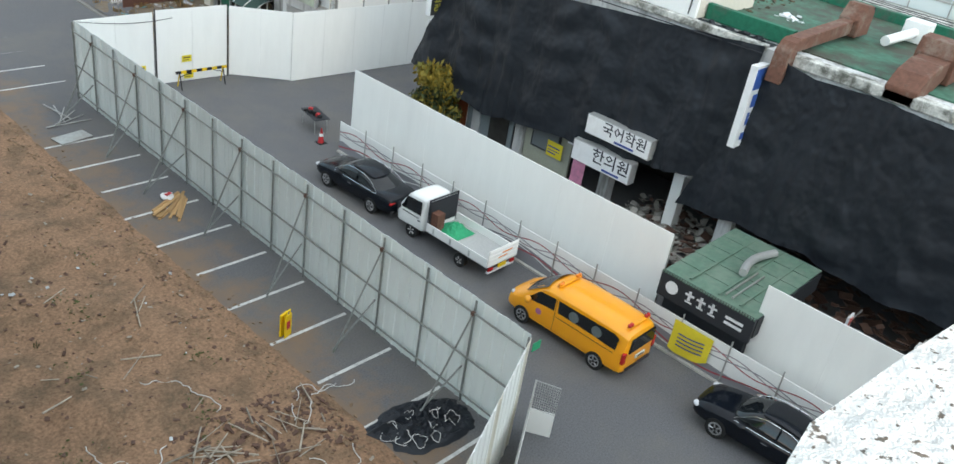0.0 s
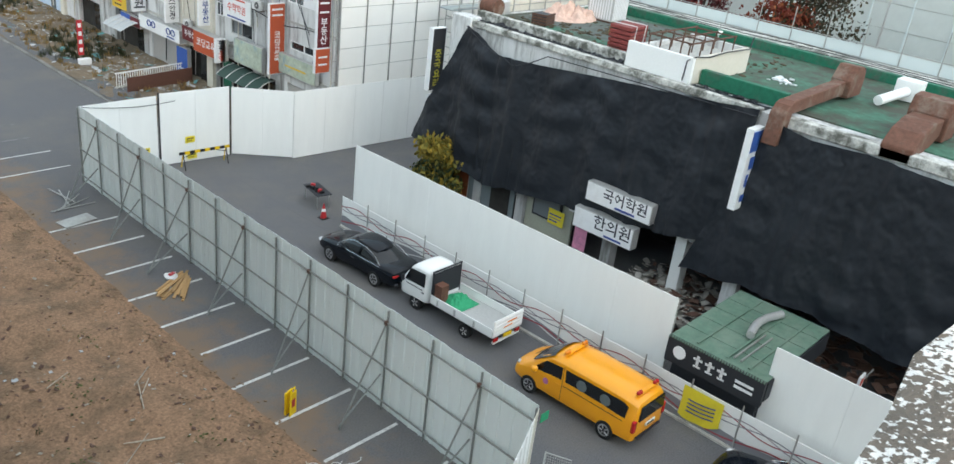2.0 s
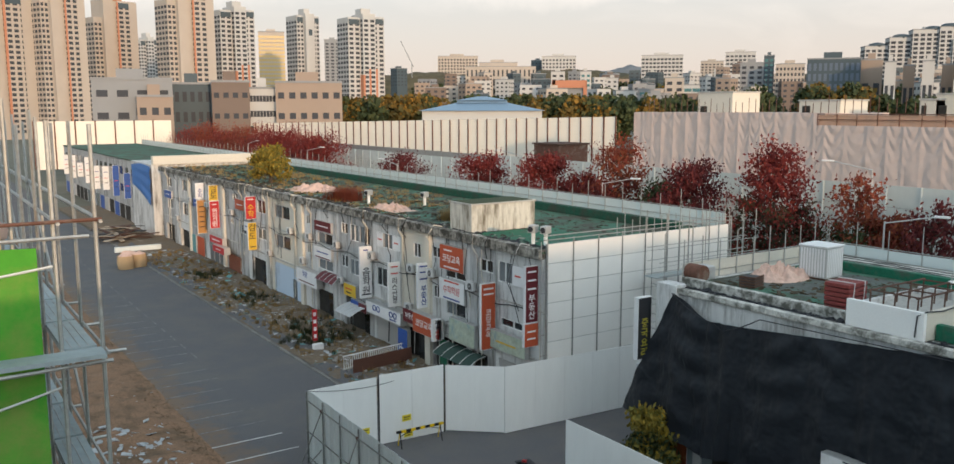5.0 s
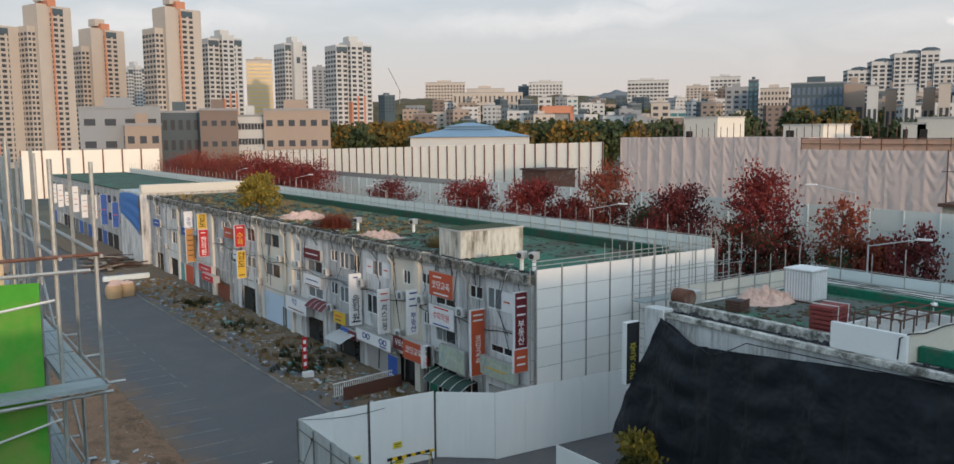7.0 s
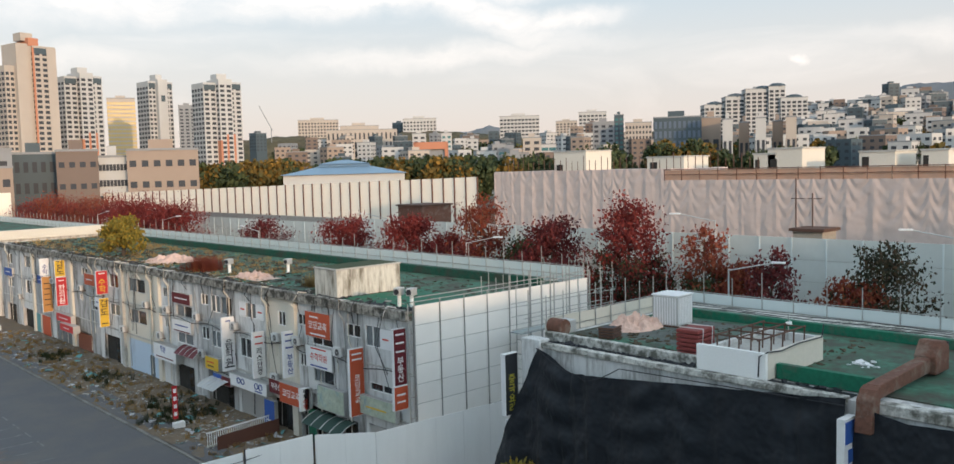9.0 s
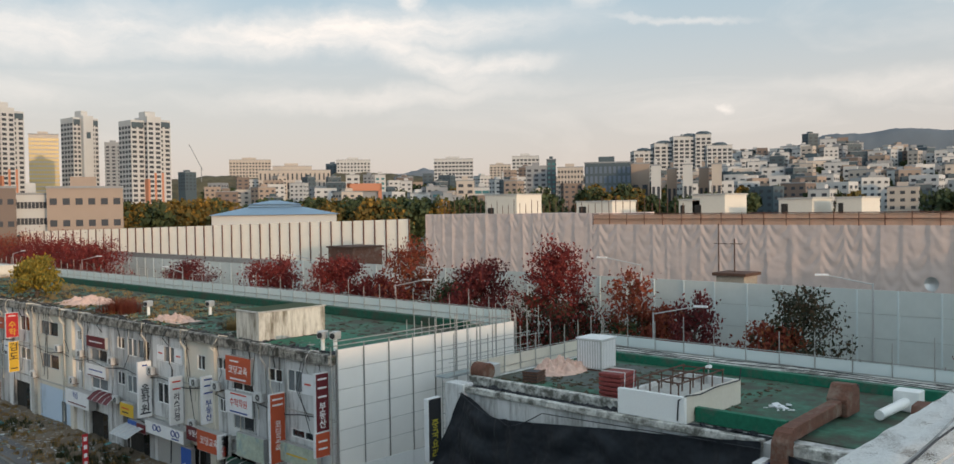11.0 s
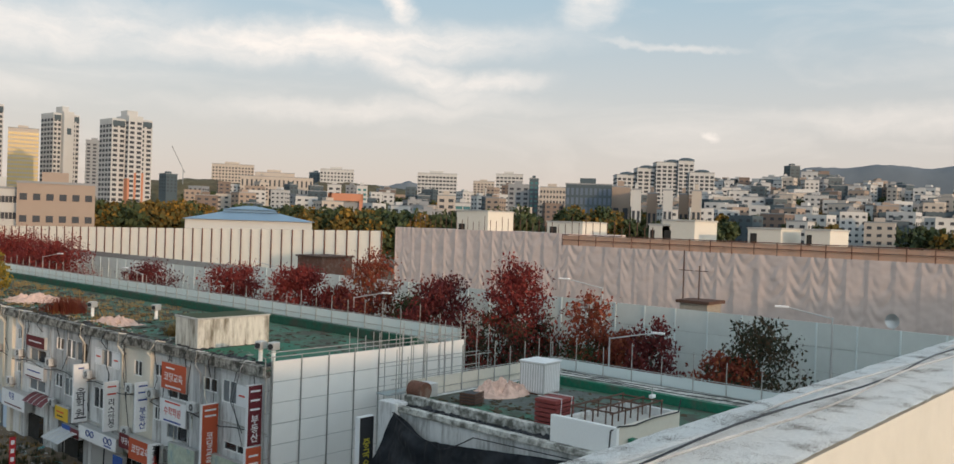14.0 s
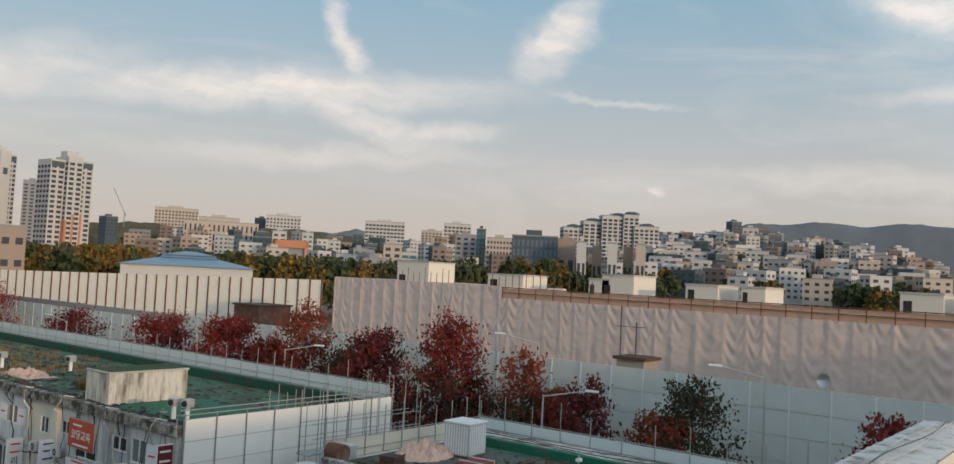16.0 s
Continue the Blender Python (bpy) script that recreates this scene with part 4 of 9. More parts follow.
parapet = thing("wall_parapet", "thick concrete parapet with weathered peeling white paint", "parapet", kind="structure")
part("top", G().sheet(340, 10, para_top), PEELING, parapet, smooth=True)
part("body", G().box(-6, parapet_x1, 0.885, 1.29, 16.0, 17.25), CREAM, parapet)
part("side_top", G().box(parapet_x1 - 0.4, parapet_x1, -12, 0.88, 17.1, 17.26), PEELING, parapet, bevel=0.015)
part("side_body", G().box(parapet_x1 - 0.39, parapet_x1 - 0.01, -12, 0.88, 16.0, 17.1), CREAM, parapet)
structure("floor_roof", G().box(-6, parapet_x1 - 0.4, -12, 0.885, 15.8, 16.0), CONCRETE, "grey concrete roof deck behind the parapet", "roof")
structure("wall_own_building", G().box(-6, parapet_x1 - 0.02, -12, 1.27, 0.0, 15.8), WHITE_WALL, "plain rendered walls of the camera's own building", "wall")
wire = thing("roof_cable", "thin grey cables lying along the parapet top", "cable")
for k in range(3):
    part("wire", G().path([(1.6 + i * 0.25, 1.16 - 0.05 * k + 0.025 * math.sin(i * 0.7 + k * 2) , 17.287 + 0.004 * k) for i in range(44)], 0.004, 4), (GREY_WALL, SIGN_DARK, GREY_WALL)[k], wire)
# an unseen slab, added behind the camera, closes the place and shades the street
structure("backdrop_block", G().box(-90, 90, -75, -62, 0, 26), WHITE_WALL, "unseen slab added behind the viewpoint to shade the street", "building")

# ---- scaffolded building on the soil lot ----
def scaffold_side():
    e = thing("scaffold", "grey tube scaffold with steel decks along a sheeted building", "scaffold", (2.55, 13.9, 0))
    random.seed(3)
    n = 15
    for i in range(n):
        y = i * 1.83
        for x, top in ((0.0, 17.6 + 0.15 * math.sin(i * 2)), (0.53, 17.55 + 0.12 * math.sin(i * 3))):
            part("standard", G().tube((x, y, 0), (x + 0.02 * math.sin(i), y, top), 0.03), STEEL, e)
        for z in (1.2, 3.1, 5.0, 6.9, 8.75, 10.6, 12.5, 14.4):
            part("transom", G().tube((-0.25, y + 0.08, z - 0.08), (0.85, y + 0.08, z - 0.08), 0.026), STEEL, e)
    for z in (3.1, 5.0, 6.9, 8.75, 10.6, 12.5, 14.4, 16.25):
        for x in (0.0, 0.53):
            part("ledger", G().tube((x + 0.04, -0.2, z - 0.02), (x + 0.04, n * 1.83 - 1.6, z - 0.02), 0.026), STEEL, e)
    part("ledger", G().tube((-1.5, -0.1, 16.25), (0.6, -0.1, 16.25), 0.028), RUST, e)
    part("ledger", G().tube((-1.5, -0.25, 16.05), (0.4, -0.25, 16.05), 0.028), STEEL, e)
    for z in (8.75, 10.6, 12.5, 14.4):
        for i in range(n - 1):
            y = i * 1.83
            d = part("deck", G().box(0.03, 0.46, y + 0.06, y + 1.80, z, z + 0.05), PLANK_BLUE, e)
            part("deck_rib", G().box(0.13, 0.14, y + 0.07, y + 1.79, z + 0.05, z + 0.06).box(0.24, 0.25, y + 0.07, y + 1.79, z + 0.05, z + 0.06).box(0.35, 0.36, y + 0.07, y + 1.79, z + 0.05, z + 0.06), STEEL, d)
        part("end_deck", G().box(-2.2, 0.50, -0.45, -0.02, z - 0.02, z + 0.04), PLANK_BLUE, e)
        part("end_tube", G().tube((-2.2, -0.5, z - 0.1), (0.6, -0.3, z - 0.1), 0.028), STEEL, e)
    for i in range(n):
        y = i * 1.83 + 0.9
        part("standard", G().tube((-0.42 + 0.03 * math.sin(i * 5), y, 9), (-0.42, y, 17.9 + 0.5 * math.sin(i * 2.6)), 0.028), STEEL, e)
        if i % 3 == 1:
            part("diagonal", G().tube((0.57, y - 0.9, 12.5), (0.57, y + 4.5, 16.2), 0.026), STEEL, e)
    # sloping tube at the top
    part("slope_tube", G().tube((0.56, 0.2, 16.25), (0.56, 24, 16.3), 0.03), STEEL, e)
    return e


scaffold_side()
sheeted = thing("sheeted_building", "unfinished building wrapped in green and tan sheeting", "building", (0, 0, 0))
part("core", G().box(-14, 1.6, 14.9, 41, 0, 15.2), GREY_WALL, sheeted)


def curtain(x0, x1, y, z0, z1, seed):
    return G().sheet(24, 30, lambda u, v: (x0 + (x1 - x0) * u, y + 0.09 * math.sin(u * 26 + v * 2 + seed) + 0.07 * noise.noise(Vector((u * 3, v * 5, seed))), z0 + (z1 - z0) * v))


part("green_sheet", curtain(-5, 2.33, 13.98, 0.2, 15.9, 1), NET_GREEN, sheeted, smooth=True, fix=False)
part("tan_sheet", curtain(-5, 1.95, 14.3, 15.4, 19.2, 2), TAN_SHEET, sheeted, smooth=True, fix=False)
part("tarp_roll", G().blob((1.5, 14.7, 16.2), 0.35, 0.8, 0.35, 10, 8).blob((1.75, 15.4, 16.0), 0.3, 0.9, 0.35, 10, 8).blob((1.4, 15.9, 16.3), 0.35, 1.0, 0.3, 10, 8), PINK_TARP, sheeted, smooth=True)
for z, s in ((15.6, 0.1), (13.9, 0.7), (12.6, 0.2), (10.9, 0.5)):
    part("tie_rope", G().path([(-2 + 4.5 * t, 13.82, z - 0.45 + 0.5 * t - 0.25 * math.sin(math.pi * t) * s) for t in [i / 12 for i in range(13)]], 0.018, 4), ROPE, sheeted)
up = thing("upper_scaffold", "taller tube scaffold with a blue deck behind", "scaffold", (0.6, 27, 0))
for i in range(6):
    for x in (0.0, 0.9, 1.5):
        part("standard", G().tube((x, i * 1.83, 14.0), (x, i * 1.83, 19.4 + 0.5 * (i % 3) * (x < 1)), 0.03), STEEL, up)
part("deck", G().box(-0.6, 1.5, -0.2, 1.5, 18.35, 18.42), mat("blue_deck", (0.03, 0.14, 0.30), 0.6), up)
for z in (17.3, 18.3, 19.2):
    part("ledger", G().tube((1.5, -0.3, z), (1.5, 9.3, z), 0.026).tube((-0.6, 0, z), (1.8, 0, z), 0.026), STEEL, up)


# ---- building with black netting ----
BZ = 9.2
bb = thing("netted_building", "low white commercial building partly draped in black netting", "building", kind="structure")
part("wall", G().box(31.0, 44.3, 27.6, 30.1, 0, BZ), WHITE_WALL, bb)
part("wall", G().box(31.0, 44.3, -13, 10.5, 3.0, BZ), WHITE_WALL, bb)
part("upper_wall", G().box(31.0, 44.3, 10.5, 27.6, 3.1, BZ), WHITE_WALL, bb)
# the shade of the gutted shops is painted on this wall
part("back_wall", G().box(36.5, 44.3, -13, 27.6, 0, 3.1), INTERIOR_SHADE, bb)
part("roof", G().box(32.2, 43.6, -13, 29.6, BZ, BZ + 0.06), ROOF_GREEN, bb)
part("roof_stain", G().box(34.5, 41.0, 20.8, 29.2, BZ + 0.06, BZ + 0.064), mat("worn_roof", (0.10, 0.11, 0.10), 0.85, var=0.35, grain=3, stain=0.7, stain_colour=(0.06, 0.16, 0.11), stain_scale=0.5), bb)
part("ledge", G().box(31.9, 32.25, 17.4, 29.6, BZ, BZ + 0.42), OLD_CONCRETE, bb, bevel=0.04)
part("ledge", G().box(30.85, 31.2, 14.0, 30.1, BZ - 0.15, BZ + 0.12), OLD_CONCRETE, bb, bevel=0.03)
part("gutter", G().box(31.2, 31.9, 14.0, 29.6, BZ - 0.1, BZ + 0.01), SIGN_DARK, bb)
part("ledge", G().box(30.9, 31.4, -13, 13.3, BZ - 0.3, BZ + 0.1), OLD_CONCRETE, bb, bevel=0.04)
part("green_kerb", G().box(41.6, 42.0, -13, 29.2, BZ + 0.05, BZ + 0.5), GREEN_KERB, bb, bevel=0.03)
part("white_kerb", G().box(42.0, 43.9, -13, 29.4, BZ + 0.05, BZ + 0.42), OLD_CONCRETE, bb, bevel=0.03)
part("green_kerb", G().box(32.0, 32.3, 13.6, 17.3, BZ + 0.05, BZ + 0.65), GREEN_KERB, bb, bevel=0.02)
part("pier", G().box(30.7, 31.5, 28.9, 30.1, 2.5, BZ + 0.25), WHITE_WALL, bb, bevel=0.05)
part("pier", G().box(30.6, 31.0, 13.0, 13.6, 0, 8.9), WHITE_WALL, bb)
for y in (27.4, 24.6, 19.4, 15.9):
    part("pier", G().box(30.9, 31.5, y - 0.25, y + 0.25, 0, 3.2), WHITE_PAINT if y == 15.9 else GREY_WALL, bb, bevel=0.02)
part("shop_wall", G().box(31.15, 31.3, 21.6, 24.4, 0, 3.1), mat("sage_shop_wall", (0.36, 0.37, 0.30), 0.7, var=0.1, stain=0.3), bb)
wf = part("window_frame", G().box(31.06, 31.14, 22.2, 23.9, 1.2, 2.5), SIGN_DARK, bb)
part("pane", G().box(31.03, 31.055, 22.3, 23.8, 1.3, 2.4), GLASS_PALE, wf)
part("door", G().box(30.95, 31.0, 28.1, 29.2, 0.2, 2.4), mat("brown_door", (0.22, 0.055, 0.02), 0.6, var=0.15), bb)
part("side_wall", G().box(30.98, 31.02, 25.0, 28.05, 0, 3.1), mat("slate_wall", (0.16, 0.19, 0.20), 0.7, var=0.1), bb)
# flat dark panel painted as the shade in an open doorway
part("doorway", G().box(30.94, 30.985, 25.3, 26.5, 0, 2.6), INTERIOR_SHADE, bb)
pp = thing("poster", "yellow paper poster on a shop window", "poster", (30.98, 22.4, 1.15))
part("sheet", G().box(0, 0.015, -0.45, 0.45, 0, 0.75), YELLOW_CLOTH, pp)
part("print", G().box(-0.006, -0.002, -0.1, 0.38, 0.15, 0.22).box(-0.006, -0.002, -0.3, 0.38, 0.45, 0.52).box(-0.006, -0.002, -0.3, 0.38, 0.3, 0.34), INK_BLUE, pp)
pq = thing("poster", "pink and white paper poster on the shop front", "poster", (30.98, 20.9, 0.5))
part("sheet", G().box(0, 0.015, -0.35, 0.35, 0, 1.2), mat("pink_poster", (0.70, 0.28, 0.42), 0.6, var=0.3, grain=4), pq)


def net_sheet(tops, bots, nu, nv, seed, x_top=30.55, x_bot=30.25):
    """Netting hung between two edges, each a few (y, z) stations."""
    def along(st, u):
        k = u * (len(st) - 1)
        i = min(int(k), len(st) - 2)
        f = k - i
        f = f * f * (3 - 2 * f) * 0.4 + f * 0.6
        return Vector(st[i]).lerp(Vector(st[i + 1]), f)

    def fn(u, v):
        a, b = along(tops, u), along(bots, u)
        p = a.lerp(b, v)
        d = p.x
        slow = noise.noise(Vector((d * 0.35 + seed, p.y * 0.12, 1)))
        # upright folds that spread and fade downwards
        fold = 0.13 * math.sin(d * 2.6 + 2.4 * slow + 0.25 * p.y) * (0.25 + 0.75 * v)
        fold += 0.065 * math.sin(d * 8.5 + 3.0 * noise.noise(Vector((d * 0.6, p.y * 0.35, seed)))) * max(0.0, 0.2 + 1.4 * noise.noise(Vector((d * 0.4, p.y * 0.2, seed + 5))))
        # slack curves hanging between the ties
        f = (d / 3.6 + 0.3 * slow) % 1.0
        s = p.y * 4.2 + 3.4 * math.sin(math.pi * f)
        fold += 0.10 * math.sin(s) * math.sin(math.pi * f) * max(0.0, 0.25 + 1.5 * noise.noise(Vector((d * 0.3 + 7, p.y * 0.22, seed))))
        fold += 0.05 * noise.fractal(Vector((d * 1.4, p.y * 1.1, seed)), 0.6, 2.2, 3)
        return (x_top + (x_bot - x_top) * v + fold, p.x, p.y)
    return [G().sheet(nu // 4, nv, lambda u, v, k=k: fn((k + u) / 4, v)) for k in range(4)]


n1 = thing("black_net", "wide black debris netting draped over a shop front", "netting")
for cloth_ in net_sheet([(28.9, 9.1), (28.2, 8.9), (26.8, 8.2), (24.5, 8.35), (21.0, 8.7), (17.5, 9.0), (13.9, 9.35)],
                        [(31.9, 2.7), (29.6, 2.45), (26.8, 1.9), (23.2, 2.45), (20.0, 2.75), (16.6, 3.3), (14.4, 3.7)], 320, 110, 1.0):
    part("cloth", cloth_, NET, n1, smooth=True, fix=False)
n2 = thing("black_net", "black debris netting hanging from a roof duct", "netting")
for cloth_ in net_sheet([(13.4, 9.2), (11.8, 8.85), (9.8, 9.0), (7.2, 8.85), (2.0, 8.9), (-4, 8.9)],
                        [(15.4, 2.3), (12.9, 2.6), (10.3, 2.7), (7.0, 2.35), (2.5, 2.8), (-4, 2.8)], 320, 110, 9.0, 30.5, 30.1):
    part("cloth", cloth_, NET, n2, smooth=True, fix=False)
wt = thing("net_edge_rope", "dark rope along the top of the netting", "rope")
part("rope", G().path([(30.5, 28.9 - 15 * t, 9.1 - 0.9 * math.sin(math.pi * min(1, t * 3)) * (t < 0.33) - 0.35 * (t >= 0.2) * (1 - t)) for t in [i / 30 for i in range(31)]], 0.025, 5), SIGN_DARK, wt)


def wall_sign(name, label, y0, y1, z0, z1, face, texts=(), x=30.28, depth=0.18, frame=ALU):
    """A box sign on a wall that faces -x. texts: (words, size, height 0..1, shift along, material)."""
    e = thing(name, label, "sign", (x, (y0 + y1) / 2, z0))
    h, w = z1 - z0, y1 - y0
    part("box", G().box(-depth + 0.02, 0.1, -w / 2, w / 2, 0, h), frame, e)
    part("face", G().box(-depth, -depth + 0.018, -w / 2 + 0.03, w / 2 - 0.03, 0.03, h - 0.03), face, e)
    for words, size, rel, shift, ink in texts:
        if words:
            lettering(words, size, ink, e, at_m(-depth - 0.006, shift, rel * h, FACE_MINUS_X), width=w * 0.92, bold=0.012)
        else:
            part("print_bar", G().box(-depth - 0.006, -depth - 0.001, shift - size, shift + size, rel * h - 0.05, rel * h + 0.05), ink, e)
    return e


def blade_sign(name, label, y, x0, x1, z0, z1, face, words="", ink=INK, depth=0.22, bars=(), side=SIGN_WHITE, fill=0.9):
    """A box sign that stands out from the wall, its wide face towards -y, with upright writing."""
    e = thing(name, label, "sign", (0, y, 0))
    part("box", G().box(x0, x1, 0.012, depth, z0, z1), side, e)
    part("face", G().box(x0 + 0.03, x1 - 0.03, 0.0, 0.010, z0 + 0.03, z1 - 0.03), face, e)
    part("bracket", G().tube((x1, depth / 2, z0 + 0.3), (30.42, depth / 2, z0 + 0.3), 0.03).tube((x1, depth / 2, z1 - 0.3), (30.42, depth / 2, z1 - 0.3), 0.03), STEEL, e)
    if words:
        n = len(words)
        step = (z1 - z0) * fill / n
        size = min(step * 1.05, (x1 - x0) * 0.9)
        for i, ch in enumerate(words):
            if ch != " ":
                lettering(ch, size, ink if not isinstance(ink, (list, tuple)) else ink[i], e, at_m((x0 + x1) / 2, -0.006, z0 + (z1 - z0) * (0.5 + fill / 2) - (i + 0.5) * step, FACE_MINUS_Y), bold=0.015)
    for rel, half, material in bars:
        zc = z0 + (z1 - z0) * rel
        part("print_bar", G().box((x0 + x1) / 2 - half, (x0 + x1) / 2 + half, -0.006, -0.001, zc - 0.05, zc + 0.05), material, e)
    return e


wall_sign("sign_board", "white rounded sign board peeping through black netting", 17.0, 20.3, 3.55, 4.4, SIGN_WHITE, [("국어학원", 0.62, 0.58, -0.35, INK), ("", 0.5, 0.15, -0.4, INK_BLUE)], x=30.25, depth=0.35)
wall_sign("sign_board", "white box sign of a clinic below black netting", 17.6, 20.7, 2.15, 3.1, SIGN_WHITE, [("한의원", 0.72, 0.6, -0.5, INK), ("", 0.45, 0.14, -0.6, INK_BLUE)], x=30.25, depth=0.4)
for o_ in list(bpy.data.objects)[-14:]:
    if o_.parent is None and o_.name.startswith("sign_board"):
        o_.matrix_basis = o_.matrix_basis @ pose(0, 0, 0, -5, 0, 0)
wall_sign("sign_board", "oval white sign half hidden by netting", 19.9, 21.3, 2.5, 3.1, SIGN_WHITE, [("", 0.3, 0.5, 0, INK_RED)], x=30.6, depth=0.3)
e = thing("blade_sign", "white and blue blade sign between two black nets", "sign", (0, 13.55, 0))
part("box", G().box(29.75, 30.65, 0.02, 0.3, 5.6, 8.8), SIGN_WHITE, e)
part("face", G().box(29.8, 30.62, 0.0, 0.016, 7.9, 8.7), SIGN_BLUE, e)
for a_, b_, z0_, z1_ in ((30.0, 30.4, 7.2, 7.7), (30.0, 30.2, 6.5, 7.0), (29.95, 30.45, 5.9, 6.2)):
    part("print_bar", G().box(a_, b_, -0.008, -0.002, z0_, z1_), SIGN_BLUE, e)
blade_sign("blade_sign", "dark blade sign with gold letters beside black netting", 30.6, 30.05, 30.95, 5.5, 8.6, SIGN_DARK, "  중국요리", mat("gold_ink", (0.45, 0.40, 0.05), 0.5), depth=0.3, fill=0.95)
blade_sign("blade_sign", "small white blade sign low on the wall corner", 30.7, 30.4, 31.0, 4.0, 5.2, SIGN_WHITE, "", depth=0.3)

# things on the netted roof
ac = thing("steel_cabinet", "tall ribbed pale metal cabinet on a roof", "cabinet", (39.0, 26.9, BZ + 0.06), 3)
part("body", G().box(-0.75, 0.75, -0.75, 0.75, 0.08, 1.62), ALU, ac, bevel=0.02)
part("lid", G().box(-0.8, 0.8, -0.8, 0.8, 1.62, 1.7), SIGN_WHITE, ac, bevel=0.02)
part("base", G().box(-0.7, 0.7, -0.7, 0.7, 0.0, 0.08), RUST, ac)
for i in range(9):
    part("rib", G().box(-0.77, -0.75, -0.66 + i * 0.155, -0.58 + i * 0.155, 0.15, 1.55), SIGN_WHITE, ac)
    part("rib", G().box(-0.66 + i * 0.155, -0.58 + i * 0.155, -0.77, -0.75, 0.15, 1.55), SIGN_WHITE, ac)


def crumple(name, label, x, y, z, rx, ry, h, material, seed):
    e = thing(name, label, "tarpaulin", (x, y, z))
    part("cloth", G().sheet(40, 40, lambda u, v: ((u - 0.5) * 2 * rx, (v - 0.5) * 2 * ry,
         max(0.0, 1 - ((u - 0.5) ** 2 + (v - 0.5) ** 2) * 4) ** 0.6 * h * (0.7 + 0.9 * noise.fractal(Vector((u * 6 + seed, v * 6, seed)), 0.7, 2, 4)) + 0.01)), material, e, smooth=True)


crumple("tarp_heap", "crumpled pinkish tarp heap on a roof", 37.2, 28.0, BZ + 0.05, 1.7, 1.3, 0.6, PINK_TARP, 2)
ps = thing("pallet_stack", "stack of dark red folded frames tied with white rope", "stack", (33.9, 22.2, BZ + 0.06), 4)
for i in range(6):
    part("frame", G().box(-0.75, 0.75, -0.55, 0.55, i * 0.2, i * 0.2 + 0.16), mat("dark_red_paint", (0.22, 0.045, 0.04), 0.6, var=0.25, grain=6) if i == 0 else bpy.data.materials["dark_red_paint"], ps, bevel=0.02)
for s in (-0.45, 0.4):
    part("rope", G().path([(s, -0.58, 0), (s + 0.1, -0.58, 1.2), (s, 0.58, 1.21)], 0.03, 5), ROPE, ps)
enc = thing("roof_enclosure", "open white walled roof enclosure with rusty frames", "enclosure", (31.25, 17.35, BZ))
part("wall", G().box(0, 0.2, 0, 3.1, 0.06, 1.15), WHITE_PAINT, enc, bevel=0.015)
part("wall", G().box(0.2, 4.9, 0, 0.2, 0.06, 1.12), CREAM, enc, bevel=0.015)
part("wall", G().box(0.2, 4.9, 2.9, 3.1, 0.06, 0.95), WHITE_WALL, enc, bevel=0.015)
part("wall", G().box(4.7, 4.9, 0.2, 2.9, 0.06, 1.1), WHITE_WALL, enc, bevel=0.015)
part("lid", G().box(0.2, 4.7, 0.2, 2.9, 0.7, 0.78), CONCRETE, enc)
for i in range(5):
    x = 0.6 + i * 0.95
    for y in (0.6, 1.5, 2.5):
        part("stud", G().tube((x, y, 0.75), (x + 0.03, y, 1.55), 0.035, 5), DARK_RUST, enc)
for y in (0.6, 1.5, 2.5):
    part("bar", G().tube((0.5, y, 1.5), (4.5, y, 1.52), 0.04, 5), DARK_RUST, enc)
for i in range(4):
    part("bar", G().tube((0.6 + i * 1.2, 0.5, 1.54), (0.7 + i * 1.2, 2.6, 1.5), 0.035, 5), DARK_RUST, enc)
part("cable", G().path([(0.0 - 0.03, 0.3, 0.2), (-0.03, 0.25, 1.0), (0.1, -0.05, 1.2), (1.2, -0.04, 1.08), (2.6, -0.04, 1.16), (4.7, -0.04, 1.1), (4.95, 0, 1.6)], 0.03, 5), SIGN_DARK, enc)

duct1 = thing("roof_duct", "long rusty sheet metal roof duct", "duct", (0, 0, BZ))
part("run", G().prism([(31.0, 0.2), (35.8, 0.3), (35.8, 0.85), (31.0, 0.7)], "y", 12.9, 13.4), RUST, duct1, bevel=0.04)
part("elbow", G().prism([(30.2, -0.9), (31.0, -0.9), (31.0, 0.7), (30.65, 0.6), (30.35, 0.3)], "y", 12.85, 13.45), RUST, duct1, bevel=0.05)
part("hood", G().prism([(35.8, 0.2), (37.2, 0.2), (37.2, 1.1), (36.9, 1.4), (36.3, 1.45), (35.8, 0.9)], "y", 12.7, 13.55), RUST, duct1, bevel=0.05)
part("mouth", G().box(37.2, 37.3, 12.75, 13.5, 0.4, 1.3), SIGN_DARK, duct1)
pipe1 = thing("roof_pipe", "short white pipe with a box end on a roof", "pipe", (0, 0, BZ))
part("tube", G().tube((36.4, 11.7, 0.35), (38.8, 11.4, 0.5), 0.2, 12), WHITE_PAINT, pipe1, smooth=True)
part("box", G().box(38.7, 39.5, 10.9, 11.9, 0.1, 0.95), WHITE_PAINT, pipe1, bevel=0.03)
duct2 = thing("roof_duct", "broad rust red roof duct with a fan hood", "duct", (0, 0, BZ))
